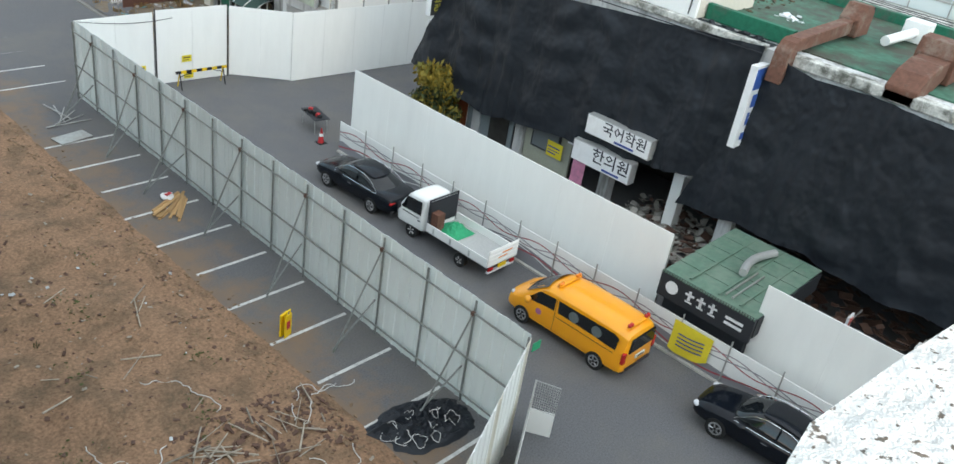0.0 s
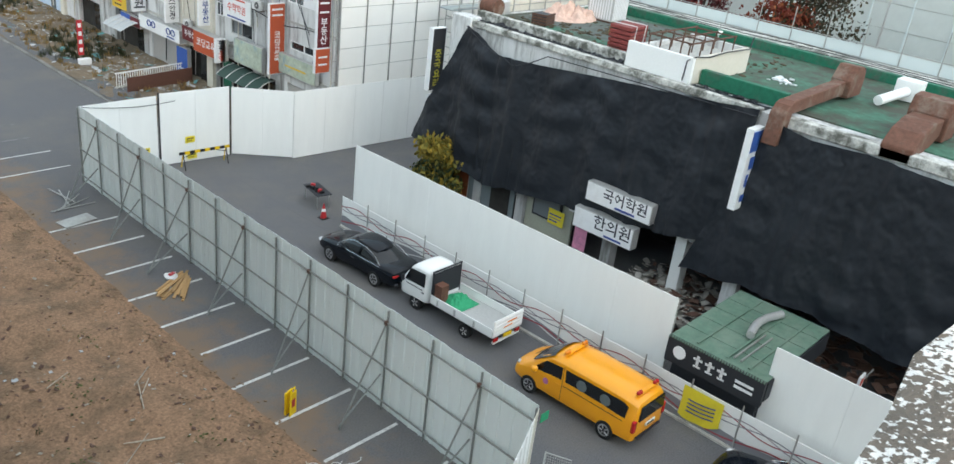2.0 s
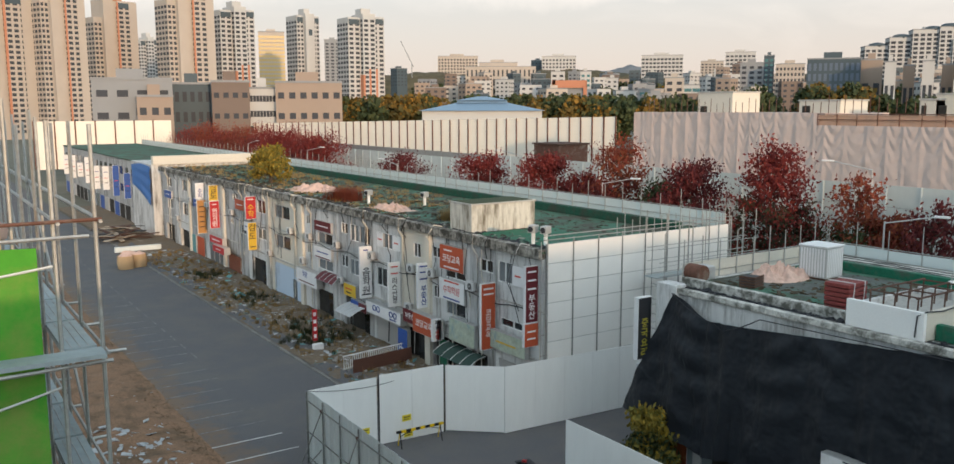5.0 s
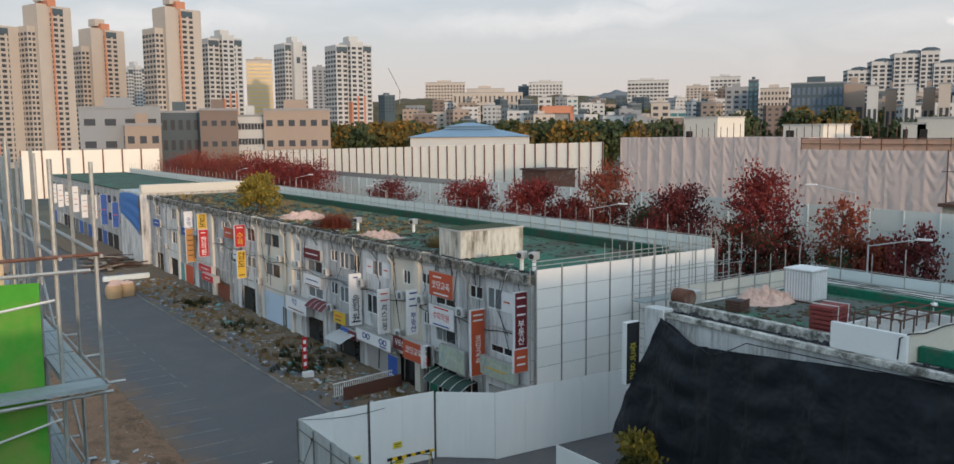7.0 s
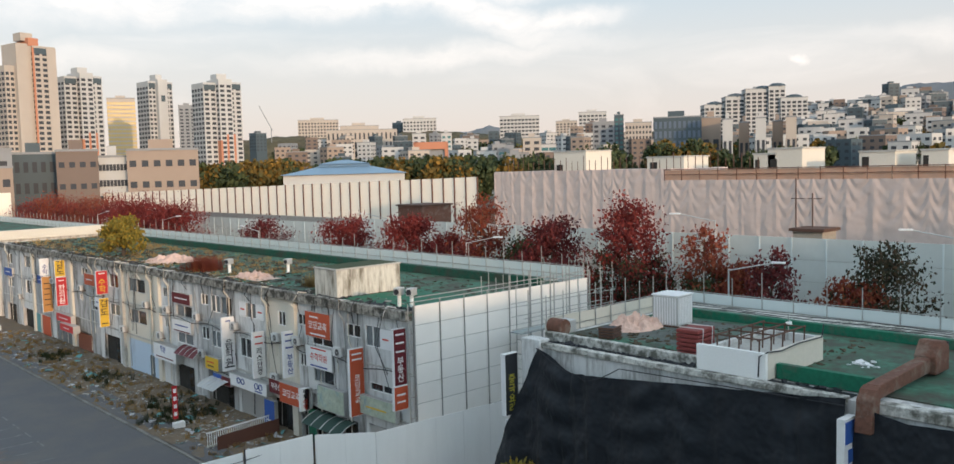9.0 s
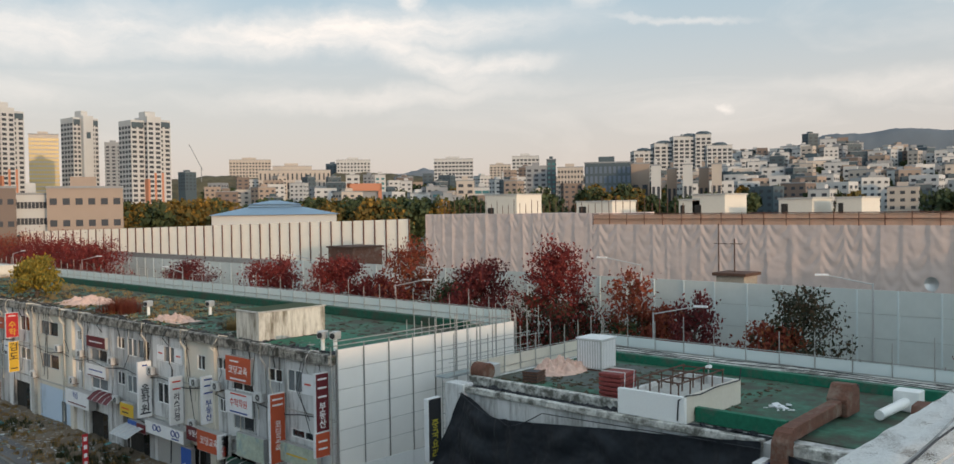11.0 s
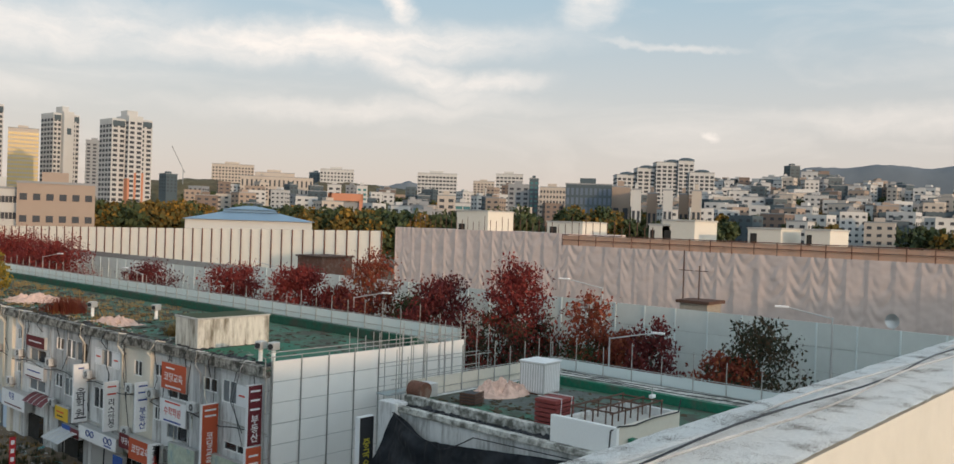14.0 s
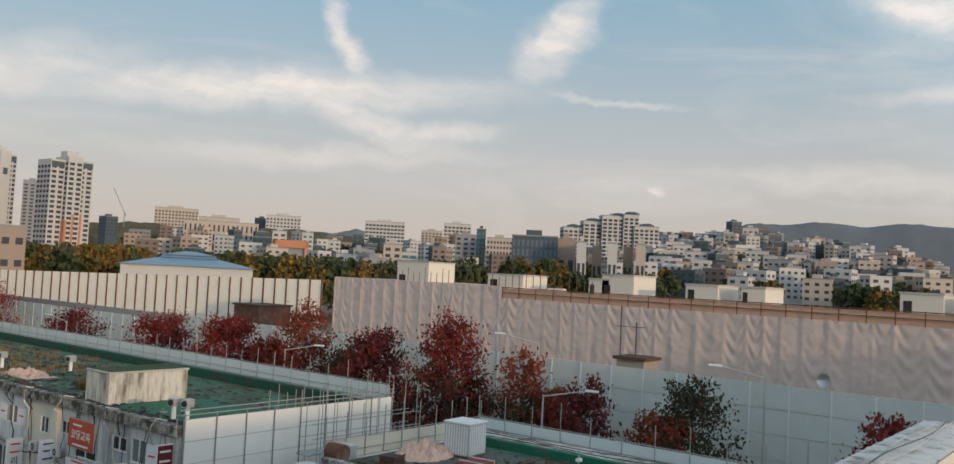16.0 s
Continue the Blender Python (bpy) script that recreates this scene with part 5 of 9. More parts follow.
part("bend", G().prism([(30.9, -0.3), (32.3, -0.1), (33.6, 0.3), (33.6, 0.95), (32.6, 0.95), (31.6, 0.7), (30.9, 0.25)], "y", 8.5, 9.6), RUST, duct2, bevel=0.06)
part("hood", G().prism([(33.6, 0.1), (34.9, 0.1), (34.9, 1.3), (34.5, 1.55), (33.8, 1.5), (33.6, 1.0)], "y", 8.35, 9.8), RUST, duct2, bevel=0.05)
part("cone", G().tube((34.9, 9.1, 0.6), (35.4, 8.9, 0.6), 0.45, 10, 0.3), CREAM, duct2)
part("fan", G().tube((35.4, 8.9, 0.6), (35.8, 8.8, 0.6), 0.3, 10), SIGN_DARK, duct2)
vt = thing("roof_vent", "rusty curved vent on the roof corner", "vent", (32.6, 29.3, BZ + 0.3))
part("drum", G().tube((0, -0.45, 0.3), (0, 0.45, 0.3), 0.42, 14), RUST, vt, smooth=True)
part("box", G().box(0.1, 0.9, -0.4, 0.4, -0.05, 0.6), ALU, vt, bevel=0.03)
crate = thing("crate", "dark wooden crate with scraps on a roof", "crate", (34.2, 27.3, BZ + 0.06), 15)
for i in range(4):
    part("slat", G().box(-0.5, 0.5, -0.4, -0.36, 0.05 + i * 0.14, 0.15 + i * 0.14), DARK_RUST, crate)
    part("slat", G().box(-0.54, -0.5, -0.4, 0.4, 0.05 + i * 0.14, 0.15 + i * 0.14), DARK_RUST, crate)
part("core", G().box(-0.48, 0.48, -0.34, 0.4, 0.02, 0.5), SIGN_DARK, crate)
tufts("dry_weeds", "dry straw coloured weeds on a roof", DRY_GRASS, 16, lambda: (36.4 + random.gauss(0, 0.3), 24.2 + random.gauss(0, 0.3), BZ + 0.05), 0.6, 51)
scatter("rubble", "pale rubble bits on a green roof", "rubble", SIGN_WHITE, 14, lambda: (36.3 + random.gauss(0, 0.35), 15.6 + random.gauss(0, 0.3), BZ + 0.06), (0.08, 0.2), 52)
scatter("rubble", "dark scraps along the roof ledge", "rubble", SIGN_DARK, 160, lambda: (31.55 + random.gauss(0, 0.15), random.uniform(14.5, 29), BZ + 0.02), (0.05, 0.22), 53)
cable2 = thing("roof_cable", "black cables lying along the roof kerb", "cable")
for k in range(3):
    part("wire", G().path([(42.3 + 0.35 * k + 0.25 * math.sin(i * 0.6 + k), 28.5 - i * 1.1, BZ + 0.45 + 0.05 * k) for i in range(36)], 0.02, 4), SIGN_DARK, cable2)
cam_post = thing("security_light", "white lamp on a short roof post", "lamp", (40.2, 21.0, BZ))
part("post", G().tube((0, 0, 0), (0, 0, 1.1), 0.03), STEEL, cam_post)
part("head", G().box(-0.15, 0.2, -0.1, 0.1, 0.55, 0.72), WHITE_PAINT, cam_post, bevel=0.03)


def screen(name, label, a, b, z0, z1, count, material, post_top, post_step=1, behind=0.05):
    """Sheet screen along a roof edge with tube posts above it."""
    d = Vector((b[0] - a[0], b[1] - a[1], 0))
    e = thing(name, label, "screen", (a[0], a[1], 0), math.degrees(math.atan2(d.y, d.x)), kind="structure")
    w = d.length / count
    me = mesh("panel", G().box(0.01, w - 0.01, -0.02, 0.02, z0, z1), material)
    for i in range(count):
        piece("panel", me, e, pose(i * w, 0, 0.01 * math.sin(i * 2.2)))
    me2 = mesh("post", G().tube((0, 0, z0 - 0.4), (0, 0, post_top), 0.028, 5), STEEL)
    for i in range(0, count + 1, post_step):
        piece("post", me2, e, pose(i * w, -0.08, 0.25 * math.sin(i * 2.7)))
    for z in (z0 + 0.2, (z0 + z1) / 2, z1 + 0.08):
        part("rail", G().tube((0, -0.06, z), (d.length, -0.06, z), 0.025, 5), STEEL, e)
    return e


screen("roof_screen", "pale blue grey sheet screen along a roof edge", (44.4, 30.2), (44.4, -14), BZ - 0.2, 10.15, 24, PANEL_GREY, 11.4)
screen("roof_screen", "beige sheet screen with tube posts along a roof side", (32.6, 30.2), (44.4, 30.2), BZ - 0.2, 10.1, 9, CREAM, 11.3)
# scaffold against the gable
gs = thing("scaffold", "tube scaffold frame between two commercial buildings", "scaffold", (0, 0, 0))
for i in range(8):
    x = 37.4 + i * 1.15
    for y in (37.0, 36.0):
        part("standard", G().tube((x, y, 0), (x, y, 11.0 + 0.5 * math.sin(i * 2.2 + y)), 0.028, 5), STEEL, gs)
for z in (8.0, 8.8, 9.6):
    for y in (37.0, 36.0):
        part("ledger", G().tube((37.0, y, z), (45.8, y, z), 0.026, 5), STEEL, gs)
part("deck", G().box(36.8, 40.8, 36.0, 37.0, 7.9, 7.95), PLANK_BLUE, gs)
for i in range(7):
    part("rung", G().tube((37.4, 36.0, 2 + i * 0.9), (37.4, 37.0, 2 + i * 0.9), 0.025, 5), STEEL, gs)

# ---- small shop with a green sheet roof ----
sh = thing("snack_shop", "small black fronted shop with a pale green sheet roof", "shop", (24.55, 8.85, 0))
part("wall", G().box(0.25, 5.0, 0.2, 3.4, 0, 2.3), SIGN_DARK, sh)
SHOP_ROOF = mat("green_sheet_roof", (0.11, 0.19, 0.14), 0.65, var=0.2, grain=4, stain=0.6, stain_colour=(0.19, 0.24, 0.19), stain_scale=1.2, stain_at=(0.42, 0.65))
for i in range(5):
    part("roof_sheet", G().box(i * 1.0 + 0.005, i * 1.0 + 0.995, 0.0, 3.55, 2.62 + 0.02 * i, 2.68 + 0.02 * i), SHOP_ROOF, sh)
for y in (0.7, 1.5, 2.6):
    part("batten", G().box(0.1, 4.9, y - 0.04, y + 0.04, 2.74, 2.79), SHOP_ROOF, sh)
part("fascia", G().box(-0.12, 0.06, -0.02, 3.57, 1.72, 2.66), SIGN_DARK, sh, bevel=0.01)
part("fascia_side", G().box(0.06, 5.0, -0.05, 0.03, 1.9, 2.64), SIGN_DARK, sh)
part("round_mark", G().tube((-0.125, 3.05, 2.22), (-0.14, 3.05, 2.22), 0.24, 16), SIGN_WHITE, sh)
for y in (2.35, 1.9, 1.45):
    part("sign_shape", G().box(-0.135, -0.122, y - 0.17, y + 0.17, 2.26, 2.34), SIGN_WHITE, sh)
    part("sign_shape", G().box(-0.135, -0.122, y - 0.05, y + 0.05, 2.08, 2.45), SIGN_WHITE, sh)
    part("sign_shape", G().box(-0.135, -0.122, y - 0.14, y + 0.12, 2.0, 2.06), SIGN_WHITE, sh)
part("print_bar", G().box(-0.135, -0.122, 0.3, 0.95, 2.22, 2.32).box(-0.135, -0.122, 0.3, 0.95, 2.02, 2.12), SIGN_WHITE, sh)
for i in range(36):
    part("edge_tooth", G().box(-0.14, -0.1, i * 0.1, i * 0.1 + 0.05, 2.64, 2.72), SHOP_ROOF, sh)
flue = thing("flue_duct", "bent flexible silver duct lying on the shop roof", "duct", (26.2, 10.5, 2.75))
part("hose", G().path([(2.6 - 2.4 * t, 0.25 * math.sin(t * 3) - 0.1, 0.18 + 0.15 * t * t * (1 - t)) for t in [i / 14 for i in range(15)]], 0.15, 10), ALU, flue, smooth=True)
part("rail", G().box(-1.4, 0.9, -0.35, -0.3, 0.02, 0.08).box(-1.4, 0.9, -0.6, -0.55, 0.02, 0.08), STEEL, flue)
scatter("rubble", "broken boards and rubble spilled before the gutted shops", "rubble", RUBBLE, 700, lambda: (random.uniform(28.5, 33), random.uniform(12.8, 18.2), random.uniform(0, 0.8)), (0.05, 0.26), 61, 0.25)
scatter("rubble", "dark splintered boards in the gutted shops", "rubble", DARK_RUST, 600, lambda: (random.uniform(28.5, 34), random.uniform(2, 17.5), random.uniform(0, 1.2)), (0.06, 0.35), 62, 0.15)
blade_sign("leaning_sign", "white sign board with red letters leaning in rubble", 7.2, 28.9, 29.4, 0.3, 1.9, SIGN_WHITE, "부동산", INK_RED, depth=0.08)
blade_sign("leaning_sign", "white sign board with red letters leaning in rubble", 4.9, 29.0, 29.5, 0.4, 2.0, SIGN_WHITE, "부동산", INK_RED, depth=0.08)


# ---- vehicles ----
def car_paint(name, colour, rough=0.22, coat=0.5, spec=0.5):
    m = mat(name, colour, rough, var=0.03, grain=2, spec=spec)
    m.node_tree.nodes["Principled BSDF"].inputs["Coat Weight"].default_value = coat
    m.node_tree.nodes["Principled BSDF"].inputs["Coat Roughness"].default_value = 0.08
    return m


PAINT_BLACK = car_paint("black_car_paint", (0.004, 0.006, 0.010), 0.12, 0.0, 0.3)
PAINT_YELLOW = car_paint("yellow_car_paint", (0.88, 0.34, 0.005), 0.35)
PAINT_WHITE = car_paint("white_car_paint", (0.80, 0.80, 0.78), 0.35)
TYRE = mat("tyre_rubber", (0.018, 0.018, 0.018), 0.85, var=0.2)
RIM = mat("alloy_rim", (0.45, 0.45, 0.46), 0.35, metal=0.8, var=0.1)
CAR_GLASS = glass_mat("tinted_car_glass", (0.006, 0.008, 0.010), 0.05)
LAMP_RED = mat("red_lamp_lens", (0.45, 0.02, 0.02), 0.2)
LAMP_CLEAR = mat("clear_lamp_lens", (0.55, 0.56, 0.58), 0.15)
LAMP_AMBER = mat("amber_lamp_lens", (0.75, 0.22, 0.02), 0.25)
CHROME = mat("chrome", (0.7, 0.7, 0.7), 0.15, metal=1.0, var=0.02)


def loft(sections, material, name, parent, label="", sub=1):
    """A closed shell through cross-sections: each is y and a ring of (x, z) on the right half, mirrored."""
    g = G()
    rings = []
    for y, half in sections:
        ring = [(x, y, z) for x, z in half] + [(-x, y, z) for x, z in reversed(half)]
        rings.append(ring)
    m = len(rings[0])
    for r in rings:
        g.v += r
    for i in range(len(rings) - 1):
        for j in range(m):
            k = (j + 1) % m
            g.f.append((i * m + j, i * m + k, (i + 1) * m + k, (i + 1) * m + j))
    g.f.append(tuple(range(m)))
    g.f.append(tuple((len(rings) - 1) * m + i for i in reversed(range(m))))
    ob = part(name, g, material, parent, label, smooth=True)
    if sub:
        s = ob.modifiers.new("round", "SUBSURF")
        s.levels = s.render_levels = sub
    return ob


def wheel(parent, x, y, r, w=0.2, steel=False):
    s = 1 if x > 0 else -1
    t = part("wheel", G().tube((x - s * w, y, r), (x, y, r), r, 24), TYRE, parent, smooth=True)
    part("rim", G().tube((x - s * 0.05, y, r), (x + s * 0.004, y, r), r * 0.66, 20), RIM if not steel else SIGN_DARK, t)
    for i in range(5):
        a = 2 * math.pi * i / 5
        c, q = math.cos(a), math.sin(a)
        part("spoke", G().tube((x + s * 0.012, y + 0.05 * c, r + 0.05 * q), (x + s * 0.012, y + r * 0.58 * c, r + r * 0.58 * q), 0.025, 5), ALU if steel else RIM, t)
    part("dark_well", G().tube((x - s * 0.03, y, r), (x + s * 0.006, y, r), r * 0.5, 16), BLACK_PLASTIC, t)
    return t


def sedan(at, rz, label):
    """Front towards +y, origin below the middle."""
    e = thing("sedan", label, "car", at, rz)

    def ring(w, zb, zs, zt, wt):
        return [(w * 0.75, zb), (w, zb + 0.12), (w * 1.0, zs * 0.75), (w * 0.97, zs), (wt, zt), (wt * 0.5, zt + 0.015)]
    body = [(-2.46, ring(0.70, 0.35, 0.80, 0.90, 0.6)), (-2.38, ring(0.84, 0.28, 0.88, 1.02, 0.74)), (-1.9, ring(0.91, 0.22, 0.93, 1.06, 0.80)),
            (-1.0, ring(0.93, 0.20, 0.93, 1.0, 0.84)), (0.3, ring(0.93, 0.20, 0.92, 0.98, 0.84)), (0.95, ring(0.93, 0.20, 0.90, 0.97, 0.82)),
            (1.7, ring(0.91, 0.22, 0.82, 0.90, 0.76)), (2.25, ring(0.84, 0.26, 0.70, 0.78, 0.66)), (2.44, ring(0.66, 0.33, 0.58, 0.66, 0.52))]
    loft(body, PAINT_BLACK, "body", e)

    def cab(w, zt, wt):
        return [(w, 0.92), (w, 0.96), (wt + (w - wt) * 0.45, 0.96 + (zt - 0.96) * 0.55), (wt, zt - 0.04), (wt * 0.75, zt), (wt * 0.3, zt + 0.015)]
    loft([(-1.85, cab(0.72, 0.99, 0.66)), (-1.3, cab(0.80, 1.22, 0.60)), (-0.6, cab(0.83, 1.42, 0.60)), (0.1, cab(0.83, 1.45, 0.60)), (0.55, cab(0.82, 1.36, 0.60)), (1.25, cab(0.74, 0.98, 0.66))], CAR_GLASS, "glasshouse", e)
    loft([(-1.15, [(0.56, 1.26), (0.56, 1.3), (0.5, 1.315), (0.3, 1.32), (0.2, 1.325), (0.1, 1.33)]), (-0.6, [(0.57, 1.41), (0.57, 1.44), (0.5, 1.455), (0.3, 1.46), (0.2, 1.465), (0.1, 1.465)]),
          (0.1, [(0.57, 1.44), (0.57, 1.465), (0.5, 1.48), (0.3, 1.49), (0.2, 1.49), (0.1, 1.49)]), (0.45, [(0.55, 1.37), (0.55, 1.40), (0.5, 1.41), (0.3, 1.42), (0.2, 1.425), (0.1, 1.425)])], PAINT_BLACK, "roof", e)
    for s in (-1, 1):
        part("window_trim", G().path([(s * 0.86, -1.6, 0.97), (s * 0.87, -0.4, 0.965), (s * 0.86, 1.0, 0.96)], 0.012, 5), CHROME, e)
        part("window_trim", G().path([(s * 0.80, -1.55, 1.0), (s * 0.72, -1.2, 1.24), (s * 0.655, -0.6, 1.40), (s * 0.655, 0.1, 1.425), (s * 0.68, 0.5, 1.34), (s * 0.8, 1.05, 1.0)], 0.012, 5), CHROME, e)
        part("side_pillar", G().path([(s * 0.865, -0.3, 0.97), (s * 0.67, -0.32, 1.42)], 0.03, 5), PAINT_BLACK, e)
        part("mirror", G().blob((s * 1.0, 0.72, 1.0), 0.12, 0.7, 0.1, 8, 6), PAINT_BLACK, e, smooth=True)
        part("door_handle", G().box(s * 0.92 - 0.02, s * 0.92 + 0.02, -0.15, 0.05, 0.78, 0.81), CHROME, e)
        part("headlight", G().blob((s * 0.66, 2.26, 0.66), 0.15, 0.45, 0.05, 8, 6), LAMP_CLEAR, e, smooth=True)
        part("tail_light", G().box(s * 0.55 - 0.26, s * 0.55 + 0.26, -2.44, -2.36, 0.76, 0.86), LAMP_RED, e, bevel=0.02)
        part("exhaust", G().box(s * 0.6 - 0.12, s * 0.6 + 0.12, -2.47, -2.4, 0.3, 0.37), CHROME, e)
        for y in (-1.39, 1.43):
            wheel(e, s * 0.93, y, 0.345)
    part("light_bar", G().box(-0.3, 0.3, -2.44, -2.38, 0.80, 0.84), LAMP_RED, e)
    part("number_plate", G().box(-0.26, 0.26, -2.49, -2.45, 0.52, 0.63), SIGN_WHITE, e)
    part("plate_bar", G().box(-0.2, 0.2, -2.495, -2.49, 0.55, 0.60), INK, e)
    return e


def van(at, rz):
    e = thing("minivan", "bright yellow school minivan with warning lamps", "van", at, rz)

    def r(w, zb, zs, zt, wt):
        return [(w * 0.8, zb), (w, zb + 0.1), (w, zs * 0.6), (w * 0.985, zs), (wt, zt - 0.06), (wt * 0.75, zt)]
    loft([(-2.56, r(0.86, 0.38, 0.95, 1.60, 0.70)), (-2.5, r(0.93, 0.30, 0.98, 1.82, 0.76)), (-2.2, r(0.96, 0.26, 1.0, 1.92, 0.80)), (-0.5, r(0.96, 0.25, 1.0, 1.94, 0.82)),
          (0.75, r(0.96, 0.25, 1.0, 1.92, 0.81)), (1.15, r(0.96, 0.25, 1.0, 1.80, 0.78)), (1.75, r(0.95, 0.26, 0.98, 1.30, 0.78)), (2.1, r(0.93, 0.27, 0.9, 1.10, 0.72)), (2.45, r(0.84, 0.30, 0.72, 0.92, 0.6)), (2.58, r(0.64, 0.36, 0.58, 0.72, 0.5))], PAINT_YELLOW, "body", e)
    for s in (-1, 1):
        x = s * 0.945
        part("side_window", G().prism([(-2.15, 1.14), (0.25, 1.12), (0.3, 1.66), (-2.0, 1.70), (-2.2, 1.6)], "x", x - 0.01 - s * 0.05, x + 0.01 - s * 0.025), CAR_GLASS, e, bevel=0.01)
        part("front_window", G().prism([(0.42, 1.12), (1.62, 1.08), (1.1, 1.60), (0.42, 1.66)], "x", x - 0.01 - s * 0.05, x + 0.01 - s * 0.025), CAR_GLASS, e, bevel=0.01)
        for y in (-1.35, -0.4):
            part("window_sticker", G().tube((x - s * 0.02, y, 1.4), (x - s * 0.002, y, 1.4), 0.2, 14), mat("pale_sticker", (0.13, 0.15, 0.15), 0.5) if "pale_sticker" not in bpy.data.materials else bpy.data.materials["pale_sticker"], e)
        part("door_seam", G().box(x - 0.004 + s * 0.012, x + 0.004 + s * 0.012, 0.33, 0.345, 0.45, 1.75), INK, e)
        part("slide_rail", G().box(x - 0.004 + s * 0.012, x + 0.004 + s * 0.012, -2.1, 0.3, 1.03, 1.05), INK, e)
        part("door_handle", G().box(x - 0.01 + s * 0.02, x + 0.01 + s * 0.02, 0.45, 0.62, 0.98, 1.02), PAINT_YELLOW, e)
        part("mirror", G().blob((s * 1.07, 1.45, 1.15), 0.13, 1.0, 0.1, 8, 6), PAINT_YELLOW, e, smooth=True)
        part("tail_light", G().box(s * 0.87 - 0.08, s * 0.87 + 0.08, -2.56, -2.44, 0.78, 1.2), LAMP_RED, e, bevel=0.02)
        part("headlight", G().blob((s * 0.64, 2.33, 0.80), 0.14, 0.6, 0.05, 8, 6), LAMP_CLEAR, e, smooth=True)
        part("sticker", G().tube((x + s * 0.008, 1.0, 0.85), (x + s * 0.018, 1.0, 0.85), 0.12, 12), mat("mauve_sticker", (0.45, 0.15, 0.30), 0.5) if "mauve_sticker" not in bpy.data.materials else bpy.data.materials["mauve_sticker"], e)
        for y in (-1.53, 1.67):
            wheel(e, s * 0.97, y, 0.335)
    part("windscreen", G().sheet(8, 6, lambda u, v: ((u - 0.5) * (1.50 + 0.12 * v), 1.03 + 0.80 * v - 0.10 * abs(2 * u - 1) ** 2, 1.885 - 0.56 * v - 0.05 * abs(2 * u - 1) ** 2)), CAR_GLASS, e, smooth=True, fix=False)
    part("wiper", G().path([(-0.5, 1.86, 1.325), (0.1, 1.72, 1.425)], 0.012, 4), INK, e)
    part("rear_window", G().prism([(-0.72, 1.15), (0.72, 1.15), (0.66, 1.68), (-0.66, 1.68)], "y", -2.60, -2.53), CAR_GLASS, e, bevel=0.02)
    part("bumper_step", G().box(-0.7, 0.7, -2.62, -2.5, 0.48, 0.54), INK, e, bevel=0.01)
    part("number_plate", G().box(-0.27, 0.27, -2.61, -2.57, 0.80, 0.92), SIGN_WHITE, e)
    part("plate_bar", G().box(-0.2, 0.2, -2.616, -2.61, 0.83, 0.89), INK, e)
    for y, zz in ((0.62, 1.95), (-2.25, 1.95)):
        part("lamp_bar", G().box(-0.62, 0.62, y - 0.07, y + 0.07, zz - 0.03, zz + 0.03), PAINT_YELLOW, e, bevel=0.02)
        for x in (-0.55, -0.42, 0.42, 0.55):
            part("warning_lamp", G().blob((x, y, zz + 0.06), 0.075, 1.0, 0.02, 8, 6), LAMP_AMBER if y > 0 else LAMP_RED, e, smooth=True)
    return e


